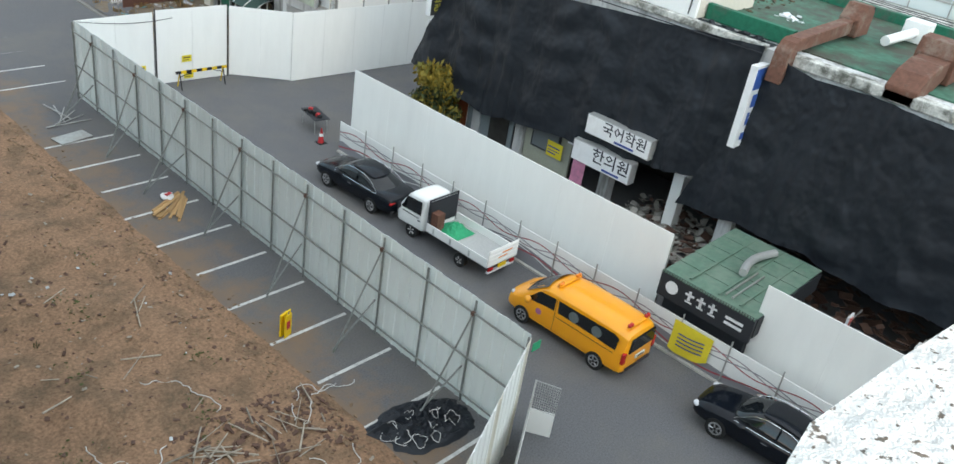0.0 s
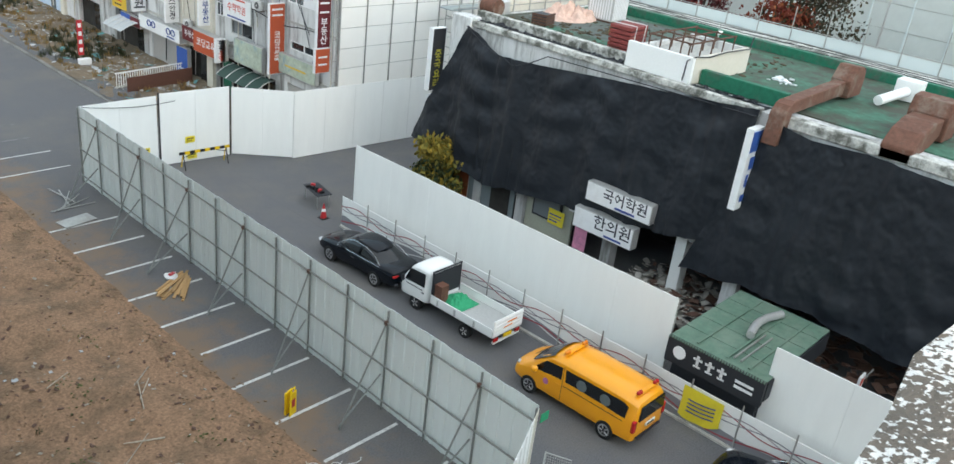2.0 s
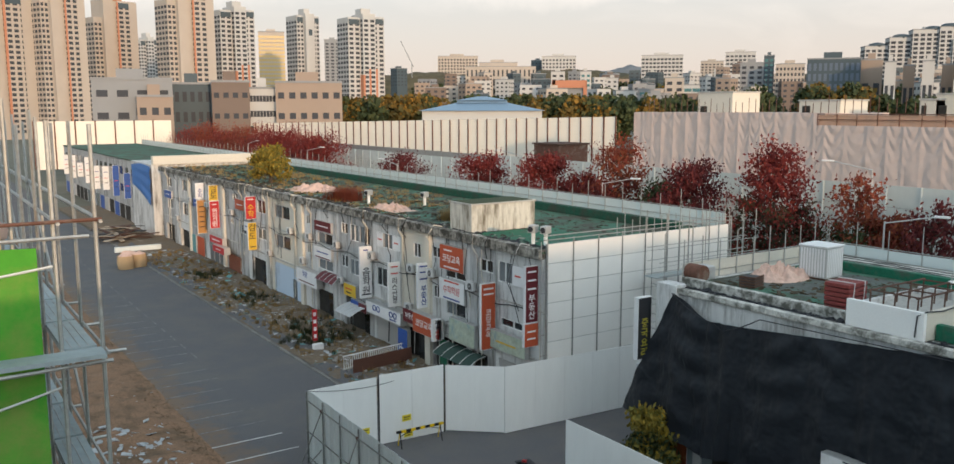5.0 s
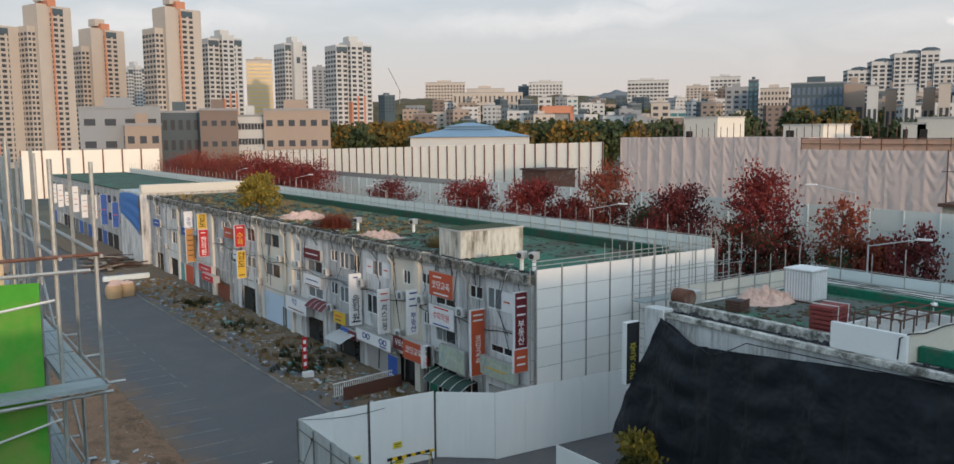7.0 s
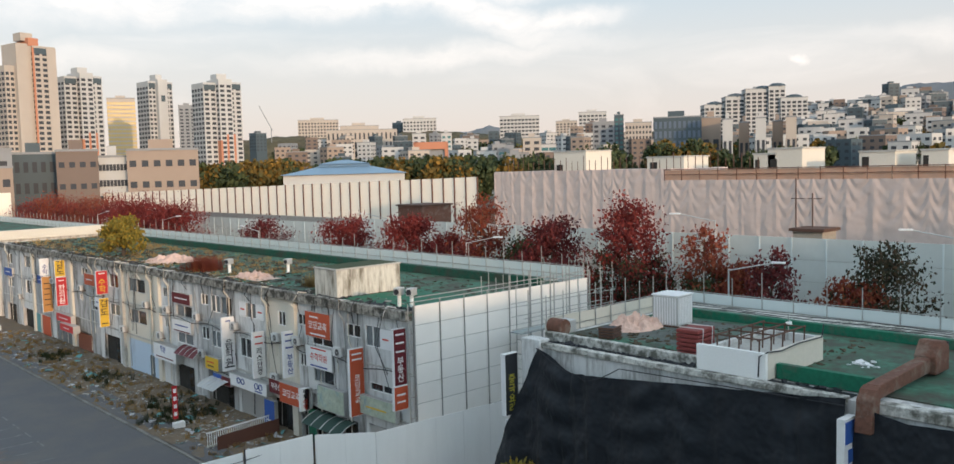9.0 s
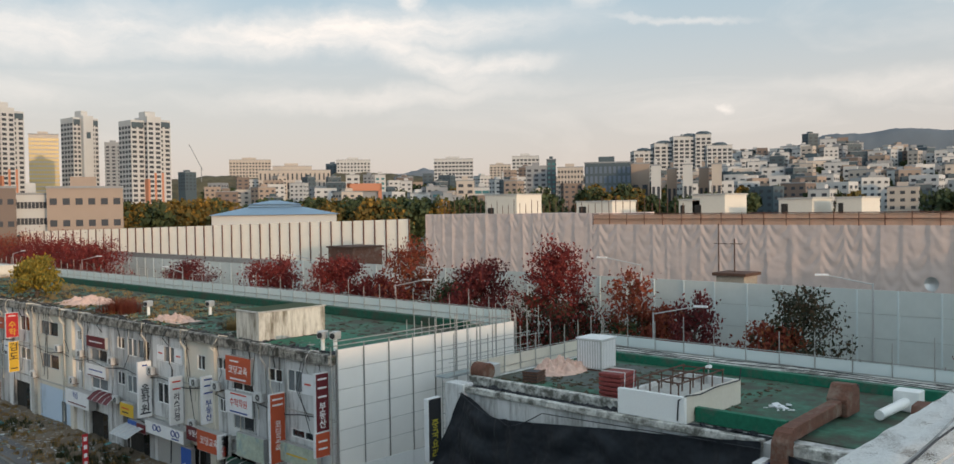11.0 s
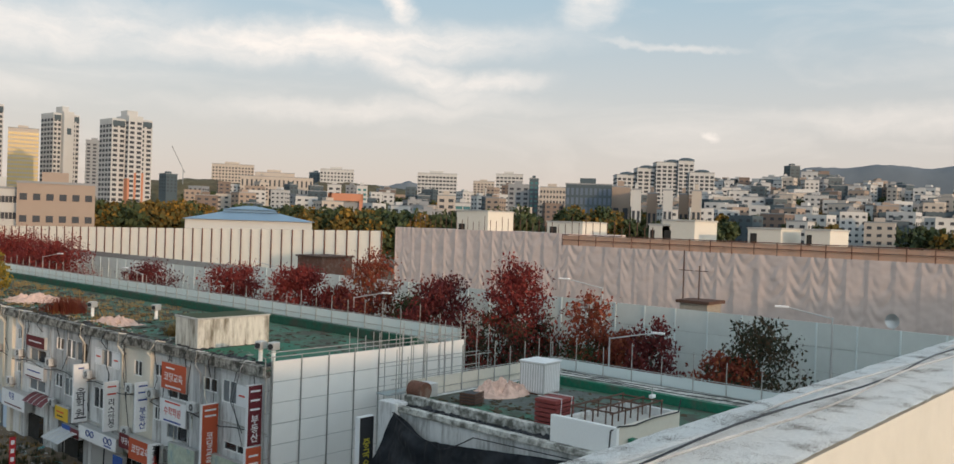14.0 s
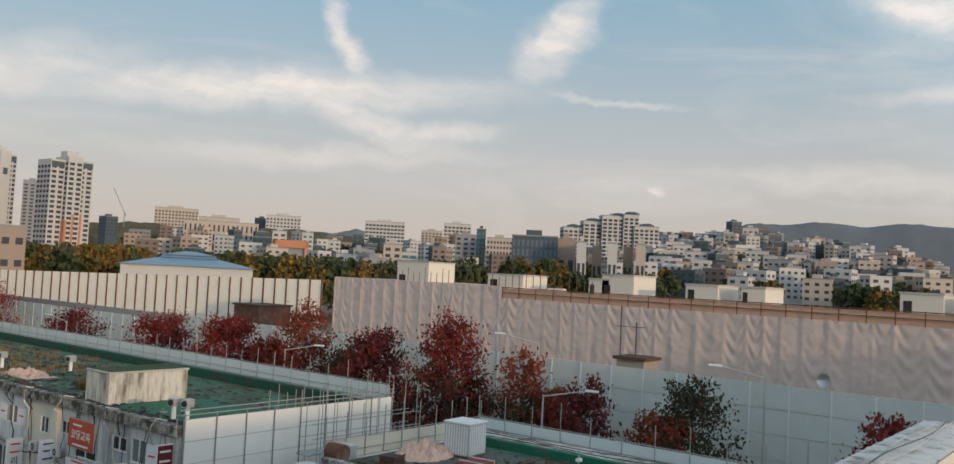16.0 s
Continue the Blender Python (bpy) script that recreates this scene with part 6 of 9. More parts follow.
def truck(at, rz):
    e = thing("cargo_truck", "small white flatbed truck with green netting aboard", "truck", at, rz)

    def r(w, zb, zs, zt, wt):
        return [(w * 0.85, zb), (w, zb + 0.1), (w, zs * 0.7), (w * 0.99, zs), (wt, zt - 0.05), (wt * 0.8, zt)]
    loft([(0.92, r(0.80, 0.42, 1.15, 1.90, 0.70)), (1.0, r(0.82, 0.40, 1.15, 1.95, 0.72)), (1.7, r(0.83, 0.40, 1.15, 1.95, 0.72)), (1.95, r(0.83, 0.38, 1.12, 1.86, 0.70)), (2.35, r(0.82, 0.36, 1.08, 1.25, 0.72)), (2.5, r(0.74, 0.36, 0.85, 1.05, 0.6))], PAINT_WHITE, "cab", e)
    for s in (-1, 1):
        part("side_window", G().prism([(1.12, 1.16), (2.22, 1.12), (1.92, 1.70), (1.12, 1.74)], "x", s * 0.80 - 0.02, s * 0.80 + 0.02), CAR_GLASS, e, bevel=0.01)
        part("mirror", G().box(s * 0.98 - 0.07, s * 0.98 + 0.07, 2.12, 2.2, 1.1, 1.4), SIGN_DARK, e, bevel=0.02)
        part("side_stripe", G().box(s * 0.83 - 0.006, s * 0.83 + 0.006, 1.2, 2.1, 1.0, 1.03), INK, e)
        part("side_board", G().box(s * 0.84 - 0.02, s * 0.84 + 0.02, -2.5, 0.70, 0.72, 1.06), PAINT_WHITE, e, bevel=0.008)
        for y in (-1.6, -0.6, 0.3):
            part("board_latch", G().box(s * 0.87 - 0.015, s * 0.87 + 0.015, y - 0.04, y + 0.04, 0.76, 1.0), ALU, e)
        part("door_handle", G().box(s * 0.84 - 0.012, s * 0.84 + 0.012, 1.1, 1.22, 0.9, 0.94), INK, e)
        part("chassis", G().box(s * 0.35 - 0.05, s * 0.35 + 0.05, -2.3, 2.2, 0.4, 0.55), SIGN_DARK, e)
        part("tail_light", G().box(s * 0.62 - 0.12, s * 0.62 + 0.12, -2.56, -2.5, 0.5, 0.62), LAMP_RED, e)
        part("headlight", G().blob((s * 0.62, 2.42, 0.72), 0.13, 0.8, 0.05, 8, 6), LAMP_CLEAR, e, smooth=True)
        wheel(e, s * 0.80, 1.55, 0.31, steel=True)
        wheel(e, s * 0.78, -1.1, 0.28, steel=True)
    part("windscreen", G().prism([(-0.72, 0), (0.72, 0), (0.66, 0.72), (-0.66, 0.72)], "y", -0.01, 0.015), CAR_GLASS, e)
    e.children[-1].matrix_basis = pose(0, 2.345, 1.16, 33, 0, 0)
    part("bed", G().box(-0.82, 0.82, -2.5, 0.72, 0.66, 0.74), ALU, e)
    part("head_rack", G().box(-0.8, 0.8, 0.70, 0.74, 0.74, 1.15), PAINT_WHITE, e)
    for x in (-0.78, 0.78):
        part("rack_post", G().tube((x, 0.72, 0.74), (x, 0.72, 2.0), 0.03), SIGN_DARK, e)
    part("rack_bar", G().tube((-0.8, 0.72, 2.0), (0.8, 0.72, 2.0), 0.035).tube((-0.8, 0.72, 1.5), (0.8, 0.72, 1.5), 0.025), SIGN_DARK, e)
    part("rack_mesh", G().box(-0.76, 0.76, 0.68, 0.70, 0.9, 1.95), SIGN_DARK, e)
    tg = part("tailgate", G().box(-0.84, 0.84, -2.56, -2.52, 0.72, 1.42), PAINT_WHITE, e, bevel=0.01)
    for z in (0.84, 1.0, 1.16, 1.32):
        part("tailgate_rib", G().box(-0.8, 0.8, -2.58, -2.56, z - 0.03, z + 0.03), WHITE_PAINT, tg)
    part("tailgate_sign", G().box(-0.1, 0.45, -2.586, -2.581, 1.14, 1.2).box(-0.3, 0.2, -2.586, -2.581, 0.98, 1.03), LAMP_AMBER, tg)
    part("number_plate", G().box(-0.2, 0.25, -2.56, -2.52, 0.52, 0.66), YELLOW, e)
    part("bumper", G().box(-0.75, 0.75, -2.54, -2.44, 0.40, 0.48), SIGN_WHITE, e)
    part("lumber", G().box(-0.7, -0.3, 0.3, 0.66, 0.74, 1.5), RUST, e)
    return e


sedan((22.45, 25.75, 0), 1.5, "black sedan with dark windows parked by the hoarding")
sedan((22.55, 6.55, 0), 2.5, "black sedan with chrome trim parked beside the low hoarding")
van((22.05, 13.85, 0), 0.5)
truck((22.55, 20.45, 0), 1.0)
gn = thing("net_heap", "bright green net heaped on the truck bed", "net", (22.6, 20.35, 0.74))
part("net", G().sheet(30, 24, lambda u, v: (-0.55 + 1.1 * u, -0.5 + 1.1 * v, 0.02 + 0.42 * max(0, 1 - ((u - .5) ** 2 + (v - .6) ** 2) * 4) * (0.6 + 0.8 * abs(noise.noise(Vector((u * 6, v * 6, 3))))))), BRIGHT_GREEN, gn, smooth=True)


# ---- long shop building with signs ----
AZ = 9.75
FX = 30.4
aa = thing("shop_building", "long three storey shop building with grimy white walls", "building", kind="structure")
part("core", G().box(30.75, 45.5, 38.4, 122.5, 0, AZ - 0.1), GREY_WALL, aa)
part("roof", G().box(30.2, 45.5, 38.4, 122.5, AZ - 0.1, AZ), ROOF_GREEN, aa)
EAVE = mat("blackened_eave", (0.30, 0.29, 0.26), 0.9, var=0.35, grain=5, bump=0.6, stain=0.95, stain_colour=(0.035, 0.034, 0.028), stain_scale=1.6, stain_at=(0.42, 0.58))
# darker copy of the stained green kerb paint, with shade put into its colour
SHADY_GREEN = mat("shaded_green_paint", (0.012, 0.075, 0.048), 0.8, var=0.3, grain=4, stain=0.8, stain_colour=(0.05, 0.05, 0.04), stain_scale=0.6, stain_at=(0.45, 0.62))
part("eave", G().box(30.0, 30.45, 38.4, 122.5, AZ - 0.42, AZ - 0.02), EAVE, aa, bevel=0.03)
part("eave_coping", G().box(30.0, 30.5, 38.4, 122.5, AZ - 0.02, AZ + 0.16), EAVE, aa, bevel=0.03)
part("green_kerb", G().box(42.6, 43.1, 40, 122, AZ, AZ + 0.6), SHADY_GREEN, aa, bevel=0.03)
part("green_kerb", G().box(31.5, 43.0, 38.6, 39.0, AZ, AZ + 0.3), SHADY_GREEN, aa, bevel=0.03)
part("green_patch", G().box(31.0, 37.0, 39.0, 46.5, AZ + 0.001, AZ + 0.02), GREEN_KERB, aa)


def shop_bay(y0, y1, idx, windows, ground):
    """One bay of the front: a wall piece with real openings, window frames and panes, and the shop below."""
    w = y1 - y0
    bay = part("bay_wall", bay_wall(y0, y1, windows, ground), (WHITE_WALL, GREY_WALL)[idx % 2] if idx not in (3, 7) else CREAM, aa)
    for (a, b, z0, z1, kind) in windows:
        fr = part("window_frame", G().box(FX + 0.02, FX + 0.09, a, a + 0.05, z0, z1).box(FX + 0.02, FX + 0.09, b - 0.05, b, z0, z1).box(FX + 0.02, FX + 0.09, a, b, z0, z0 + 0.05)
                  .box(FX + 0.02, FX + 0.09, a, b, z1 - 0.05, z1).box(FX + 0.02, FX + 0.085, (a + b) / 2 - 0.03, (a + b) / 2 + 0.03, z0, z1), WHITE_PAINT if kind != 2 else ALU, aa)
        half = (a + b) / 2
        part("pane", G().box(FX + 0.10, FX + 0.11, a + 0.04, half, z0 + 0.04, z1 - 0.04), GLASS_DARK if kind in (0, 2) else GLASS_PALE, fr)
        part("pane", G().box(FX + 0.12, FX + 0.13, half, b - 0.04, z0 + 0.04, z1 - 0.04), GLASS_PALE if kind in (1, 2) else GLASS_DARK, fr)
    a, b, zt, kind = ground
    if kind == "shutter":
        for i in range(int(zt / 0.12)):
            part("shutter_slat", G().box(FX + 0.05, FX + 0.07 + 0.02 * (i % 2), a, b, i * 0.12, i * 0.12 + 0.115), ALU, bay)
    elif kind == "blue":
        part("shop_panel", G().box(FX + 0.02, FX + 0.08, a, b, 0.05, zt), mat("pale_blue_panel", (0.45, 0.55, 0.66), 0.6, var=0.06, stain=0.4) if "pale_blue_panel" not in bpy.data.materials else bpy.data.materials["pale_blue_panel"], bay)
        part("shop_door", G().box(FX - 0.01, FX + 0.02, a + 1.0, a + 1.9, 0.05, 2.0), GLASS_PALE, bay)
    elif kind == "brick":
        for r in range(12):
            for c in range(int((b - a) / 0.24)):
                part("brick", G().box(FX + 0.02, FX + 0.08, a + c * 0.24 + (0.12 if r % 2 else 0), a + c * 0.24 + 0.23 + (0.12 if r % 2 else 0), r * 0.15, r * 0.15 + 0.14), BRICK_RED, bay, fix=False)
    elif kind == "glass":
        part("shop_glass", G().box(FX + 0.06, FX + 0.08, a, b, 0.1, zt), GLASS_PALE, bay)
        for i in range(4):
            part("mullion", G().box(FX + 0.02, FX + 0.06, a + (b - a) * i / 3 - 0.03, a + (b - a) * i / 3 + 0.03, 0, zt), ALU, bay)
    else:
        # dark sheet in place of the room's shade
        part("dark_room", G().box(FX + 0.30, FX + 0.34, a, b, 0, zt), INTERIOR_SHADE, bay)
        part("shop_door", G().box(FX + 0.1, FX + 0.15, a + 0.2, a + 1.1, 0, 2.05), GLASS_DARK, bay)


def bay_wall(y0, y1, windows, ground):
    """Wall from x FX to 30.75 with openings, cut into strips between the openings' edges."""
    g = G()
    holes = [(a, b, z0, z1) for a, b, z0, z1, _ in windows] + [(ground[0], ground[1], 0.0, ground[2])]
    ys = sorted({y0, y1, *(h[0] for h in holes), *(h[1] for h in holes)})
    for a, b in zip(ys, ys[1:]):
        m = (a + b) / 2
        cuts = sorted((h[2], h[3]) for h in holes if h[0] < m < h[1])
        z = 0.0
        for c0, c1 in cuts:
            if c0 > z + 1e-4:
                g.box(FX, 30.75, a, b, z, c0)
            z = max(z, c1)
        if z < AZ - 0.42:
            g.box(FX, 30.75, a, b, z, AZ - 0.42)
    return g


# openings: y from, y to, z from, z to, glass kind
shop_bay(38.45, 43.1, 0, [(41.4, 42.9, 7.35, 8.65, 1), (40.0, 42.6, 4.7, 5.2, 0)], (39.6, 42.8, 2.6, "shutter"))
shop_bay(43.1, 46.0, 1, [(43.4, 44.9, 7.7, 8.5, 0), (43.7, 44.4, 4.6, 5.6, 0)], (44.0, 45.8, 2.4, "open"))
shop_bay(46.0, 51.0, 2, [(46.5, 48.9, 6.65, 7.2, 0), (49.5, 50.6, 7.75, 8.5, 0), (49.7, 50.5, 5.0, 5.85, 0), (46.5, 48.8, 4.2, 5.1, 2)], (46.4, 50.6, 2.5, "open"))
shop_bay(51.0, 55.0, 3, [(52.2, 53.2, 7.4, 8.4, 0)], (51.6, 54.4, 2.2, "open"))
shop_bay(55.0, 59.4, 4, [(55.2, 58.8, 7.4, 8.55, 1), (57.2, 58.9, 4.4, 5.85, 0)], (55.5, 59.0, 2.3, "shutter"))
shop_bay(59.4, 65.6, 5, [(60.0, 61.7, 7.25, 8.6, 2), (61.9, 63.4, 7.25, 8.6, 1), (63.9, 65.1, 7.65, 8.55, 0), (64.0, 65.2, 4.9, 5.9, 0), (62.0, 63.6, 4.5, 5.8, 1)], (60.2, 64.4, 2.6, "open"))
shop_bay(65.6, 73.2, 6, [(66.9, 69.9, 6.2, 7.2, 2), (66.9, 69.9, 4.0, 4.9, 1), (71.6, 72.4, 7.6, 8.4, 0), (71.6, 72.4, 5.0, 5.8, 0)], (67.0, 70.6, 2.2, "open"))
shop_bay(73.2, 81.4, 7, [(76.3, 80.1, 7.4, 8.65, 2), (76.3, 80.0, 4.55, 5.8, 2)], (74.0, 80.6, 3.0, "blue"))
shop_bay(81.4, 88.0, 8, [(82.5, 84.9, 7.35, 8.7, 0), (82.5, 85.1, 4.7, 5.8, 1)], (83.0, 87.0, 2.6, "open"))
shop_bay(88.0, 95.6, 9, [(90.9, 92.6, 7.9, 8.7, 0), (92.6, 93.5, 5.3, 5.9, 0), (88.6, 90.2, 4.6, 5.6, 0)], (90.4, 94.8, 2.0, "brick"))
shop_bay(95.6, 103.0, 10, [(98.2, 100.4, 7.4, 8.7, 1), (98.2, 100.4, 4.6, 5.8, 2)], (96.4, 101.8, 2.6, "glass"))
shop_bay(103.0, 109.0, 11, [(104.2, 106.4, 7.4, 8.7, 0), (104.2, 106.4, 4.6, 5.8, 1)], (103.3, 106.6, 2.5, "shutter"))
shop_bay(109.0, 116.0, 12, [(109.5, 112.4, 7.4, 8.8, 2), (109.5, 112.5, 4.3, 5.9, 0)], (109.4, 114.0, 2.4, "open"))
shop_bay(116.0, 122.5, 13, [(117.6, 120.0, 7.4, 8.7, 0), (117.6, 120.0, 4.5, 5.8, 1)], (117.0, 121.0, 2.4, "open"))
for y in (51.0, 73.2, 81.6, 95.6, 109.0):
    part("pier", G().box(FX - 0.25, FX + 0.3, y - 0.35, y + 0.35, 0, AZ - 0.45), CREAM if y != 81.6 else CONCRETE, aa, bevel=0.02)
for y in (54.4, 44.85, 70.9, 74.6, 81.9, 118.7, 60.0, 89.0):
    part("drain_pipe", G().path([(FX + 0.2, y, AZ + 0.1), (FX - 0.45, y + 0.1, AZ + 0.25), (FX - 0.5, y + 0.1, AZ - 0.6), (FX - 0.18, y, 8.6), (FX - 0.18, y, 2.4)], 0.09 if y in (74.6, 81.9) else 0.055, 8), CREAM if y != 44.85 else ALU, aa, smooth=True)
part("ledge", G().box(FX - 0.06, FX, 38.45, 122.5, 6.25, 6.33), CONCRETE, aa)
part("ledge", G().box(FX - 0.08, FX, 38.45, 122.5, 3.3, 3.42), CONCRETE, aa)
random.seed(77)
for i in range(34):
    y = random.uniform(39, 120)
    part("cable", G().path([(FX - 0.1, y, 9.3), (FX - 0.14, y + random.uniform(-0.6, 0.6), 7.6), (FX - 0.1, y + random.uniform(-1, 1), random.uniform(3.5, 6.5))], 0.025, 4), SIGN_DARK, aa, fix=False)
part("cable", G().path([(FX - 0.2, 39 + i * 1.2, 6.1 + 0.15 * math.sin(i * 1.3)) for i in range(68)], 0.03, 4), SIGN_DARK, aa, fix=False)

FAN_GRILLE = mat("fan_grille", (0.10, 0.10, 0.10), 0.6, var=0.2)


def outdoor_unit(y, z, tilt=0.0):
    e = thing("outdoor_unit", "grimy white air conditioner unit on a wall bracket", "air conditioner", (FX - 0.42, y, z), tilt, "air conditioner units on the shop front")
    part("case", G().box(-0.15, 0.17, -0.4, 0.4, 0, 0.55), WHITE_WALL, e, bevel=0.015)
    part("grille", G().tube((-0.165, -0.1, 0.28), (-0.15, -0.1, 0.28), 0.21, 14), FAN_GRILLE, e)
    part("hub", G().tube((-0.175, -0.1, 0.28), (-0.165, -0.1, 0.28), 0.06, 8), ALU, e)
    part("bracket", G().box(-0.12, 0.42, -0.32, -0.28, -0.05, 0).box(-0.12, 0.42, 0.28, 0.32, -0.05, 0), DARK_RUST, e)
    part("hose", G().path([(0.1, 0.42, 0.2), (0.2, 0.55, 0.0), (0.38, 0.6, -0.5), (0.38, 0.62, -1.2)], 0.03, 5), CREAM, e)


for y, z in ((45.3, 6.4), (50.2, 6.45), (52.9, 6.35), (59.0, 6.4), (65.3, 6.4), (71.0, 6.4), (75.4, 6.35), (81.0, 3.5), (86.6, 6.4), (92.0, 6.4), (100.9, 6.4), (107.6, 6.4), (114.0, 3.5), (53.3, 3.5), (64.6, 3.55), (72.6, 4.0)):
    outdoor_unit(y, z, 3 * math.sin(y * 7))
random.seed(79)
for i in range(18):
    y = 39.4 + i * 4.6 + random.uniform(-1.2, 1.2)
    top = random.choice((9.6, 9.6, 6.2))
    part("conduit", G().path([(FX - 0.09, y, top), (FX - 0.09, y, top - 2.2), (FX - 0.09, y + random.uniform(-0.4, 0.4), top - 2.6), (FX - 0.09, y + 0.1, 0.4)], random.choice((0.03, 0.045)), 6), random.choice((CREAM, ALU, SIGN_DARK)), aa, fix=False)
for i in range(24):
    y = 39.5 + i * 3.4 + random.uniform(-0.8, 0.8)
    z = random.choice((9.9, 9.92))
    part("edge_cable", G().path([(30.6, y, z), (30.1, y + 0.2, z + 0.12), (29.93, y + 0.35, z - 0.3), (30.0, y + 0.5 + random.uniform(-0.3, 0.6), z - 0.75), (30.3, y + 0.7, z - 1.3)], 0.035, 5), random.choice((CREAM, SIGN_DARK, SIGN_DARK, ALU)), aa, fix=False)

# gable cladding in square panels
gab = thing("gable_cladding", "large white panel cladding on a building gable", "cladding", (30.45, 38.25, 0), kind="structure")
cols, rows_ = 8, 9
cw, ch = 15.1 / cols, 1.13
pan = mesh("cladding_panel", G().box(0.02, cw - 0.02, -0.03, 0.0, 0.02, ch - 0.02), mat("white_cladding", (0.74, 0.72, 0.68), 0.55, var=0.03, grain=1.0, piece=0.03, stain=0.12, stain_colour=(0.6, 0.58, 0.54)))
for i in range(cols):
    for j in range(rows_):
        piece("cladding_panel", pan, gab, pose(i * cw, 0, 0.05 + j * ch))
part("backing", G().box(0, 15.1, 0.002, 0.1, 0, 10.2), STEEL, gab)
for i in range(cols + 1):
    part("stile", G().tube((i * cw, -0.08, 0), (i * cw, -0.08, 10.3 + (0.9 if i > 3 else 0.2)), 0.035, 5), STEEL, gab)
part("top_rail", G().tube((-0.3, -0.1, 10.45), (15.2, -0.1, 10.45), 0.03, 5).tube((-0.3, -0.1, 10.7), (15.2, -0.1, 10.7), 0.03, 5), STEEL, gab)
for i in range(16):
    part("gable_post", G().tube((5.5 + i * 0.62, 0.25, 9.8), (5.5 + i * 0.62, 0.25, 11.3 + 0.3 * math.sin(i * 2)), 0.026, 5), STEEL, gab)
for z in (1.5, 2.7, 3.9, 5.1, 6.3, 7.5, 8.7):
    part("ladder_rung", G().tube((-0.55, -0.2, z), (-0.05, -0.2, z), 0.025, 5), STEEL, gab)
part("ladder_rail", G().tube((-0.55, -0.2, 0), (-0.55, -0.2, 10.4), 0.03, 5), STEEL, gab)
screen("roof_screen", "long pale sheet screen with tube posts on a roof edge", (45.45, 200), (45.45, 38.4), AZ, AZ + 1.15, 84, PANEL_GREY, AZ + 2.2)

hut = thing("roof_hut", "weathered concrete stair hut on a green roof", "hut", (31.05, 46.75, AZ))
part("wall", G().box(0, 5.1, 0, 2.6, 0, 1.78), mat("weathered_concrete", (0.56, 0.54, 0.48), 0.9, var=0.15, grain=5, bump=0.3, stain=0.9, stain_colour=(0.11, 0.09, 0.06), stain_scale=1.7, stain_at=(0.44, 0.66), stretch=(1, 1, 0.2)), hut, bevel=0.03)
part("coping", G().box(-0.06, 5.16, -0.06, 2.66, 1.78, 1.88), CONCRETE, hut, bevel=0.02)
# greenish sheet, its dark colour standing for the shade in the open top
part("moss", G().box(0.1, 5.0, 0.1, 2.5, 1.88, 1.9), LEAF_GREEN, hut)

# signs: boards on the front
W3 = dict(x=30.3, depth=0.14)
wall_sign("sign_board", "big orange board of a coding school", 46.4, 49.3, 7.2, 8.85, ORANGE, [("코딩교육", 0.6, 0.45, 0, SIGN_WHITE), ("", 0.5, 0.8, 0.4, SIGN_WHITE), ("", 0.9, 0.13, 0, SIGN_WHITE)], **W3)
wall_sign("sign_board", "white board of a maths academy with red band", 46.3, 49.4, 5.15, 6.6, SIGN_WHITE, [("수학학원", 0.55, 0.5, 0, INK_RED), ("", 0.9, 0.9, 0, INK_RED), ("", 1.0, 0.12, 0, INK_BLUE)], **W3)
wall_sign("sign_board", "maroon board over a third floor window", 66.7, 70.1, 7.35, 8.25, MAROON, [("", 1.2, 0.5, 0, SIGN_WHITE)], **W3)
wall_sign("sign_board", "white board with a dark red base band", 66.7, 70.3, 4.95, 6.0, SIGN_WHITE, [("", 1.2, 0.55, 0, INK_BLUE), ("", 1.5, 0.12, 0, MAROON)], **W3)
wall_sign("sign_board", "white and maroon box sign over a doorway", 68.6, 73.1, 2.35, 3.7, SIGN_WHITE, [("학원", 0.6, 0.68, 0.3, INK_BLUE), ("", 1.7, 0.2, 0, MAROON)], x=30.1, depth=0.5)
wall_sign("sign_board", "pale poster filling a window opening", 40.2, 41.35, 7.35, 8.6, SIGN_WHITE, [("", 0.3, 0.5, 0, INK_RED)], x=30.36, depth=0.05)
wall_sign("sign_board", "pale poster in a wide window", 55.1, 56.3, 7.45, 8.5, SIGN_WHITE, [("", 0.3, 0.5, 0, INK_RED)], x=30.42, depth=0.05)
wall_sign("sign_board", "pale poster in a wide window", 57.7, 58.8, 7.45, 8.5, SIGN_WHITE, [("", 0.3, 0.5, 0, INK_RED)], x=30.42, depth=0.05)
wall_sign("sign_board", "faded painted mural board above a shop", 44.6, 47.6, 2.75, 4.25, MURAL, [], x=30.0, depth=0.2)
wall_sign("sign_board", "faded yellow and blue board above a shop", 39.5, 43.3, 3.3, 4.45, MURAL, [("", 1.0, 0.45, 0, SIGN_YELLOW)], x=30.1, depth=0.2)
wall_sign("sign_board", "orange board of a coding school above a shop", 48.5, 51.7, 2.5, 3.85, ORANGE, [("코딩교육", 0.6, 0.5, 0.1, SIGN_WHITE)], x=29.9, depth=0.5)
wall_sign("sign_board", "crimson board with white letters above a shop", 51.8, 53.8, 2.7, 3.7, MAROON, [("부동산", 0.5, 0.5, 0, SIGN_WHITE)], x=30.1, depth=0.3)
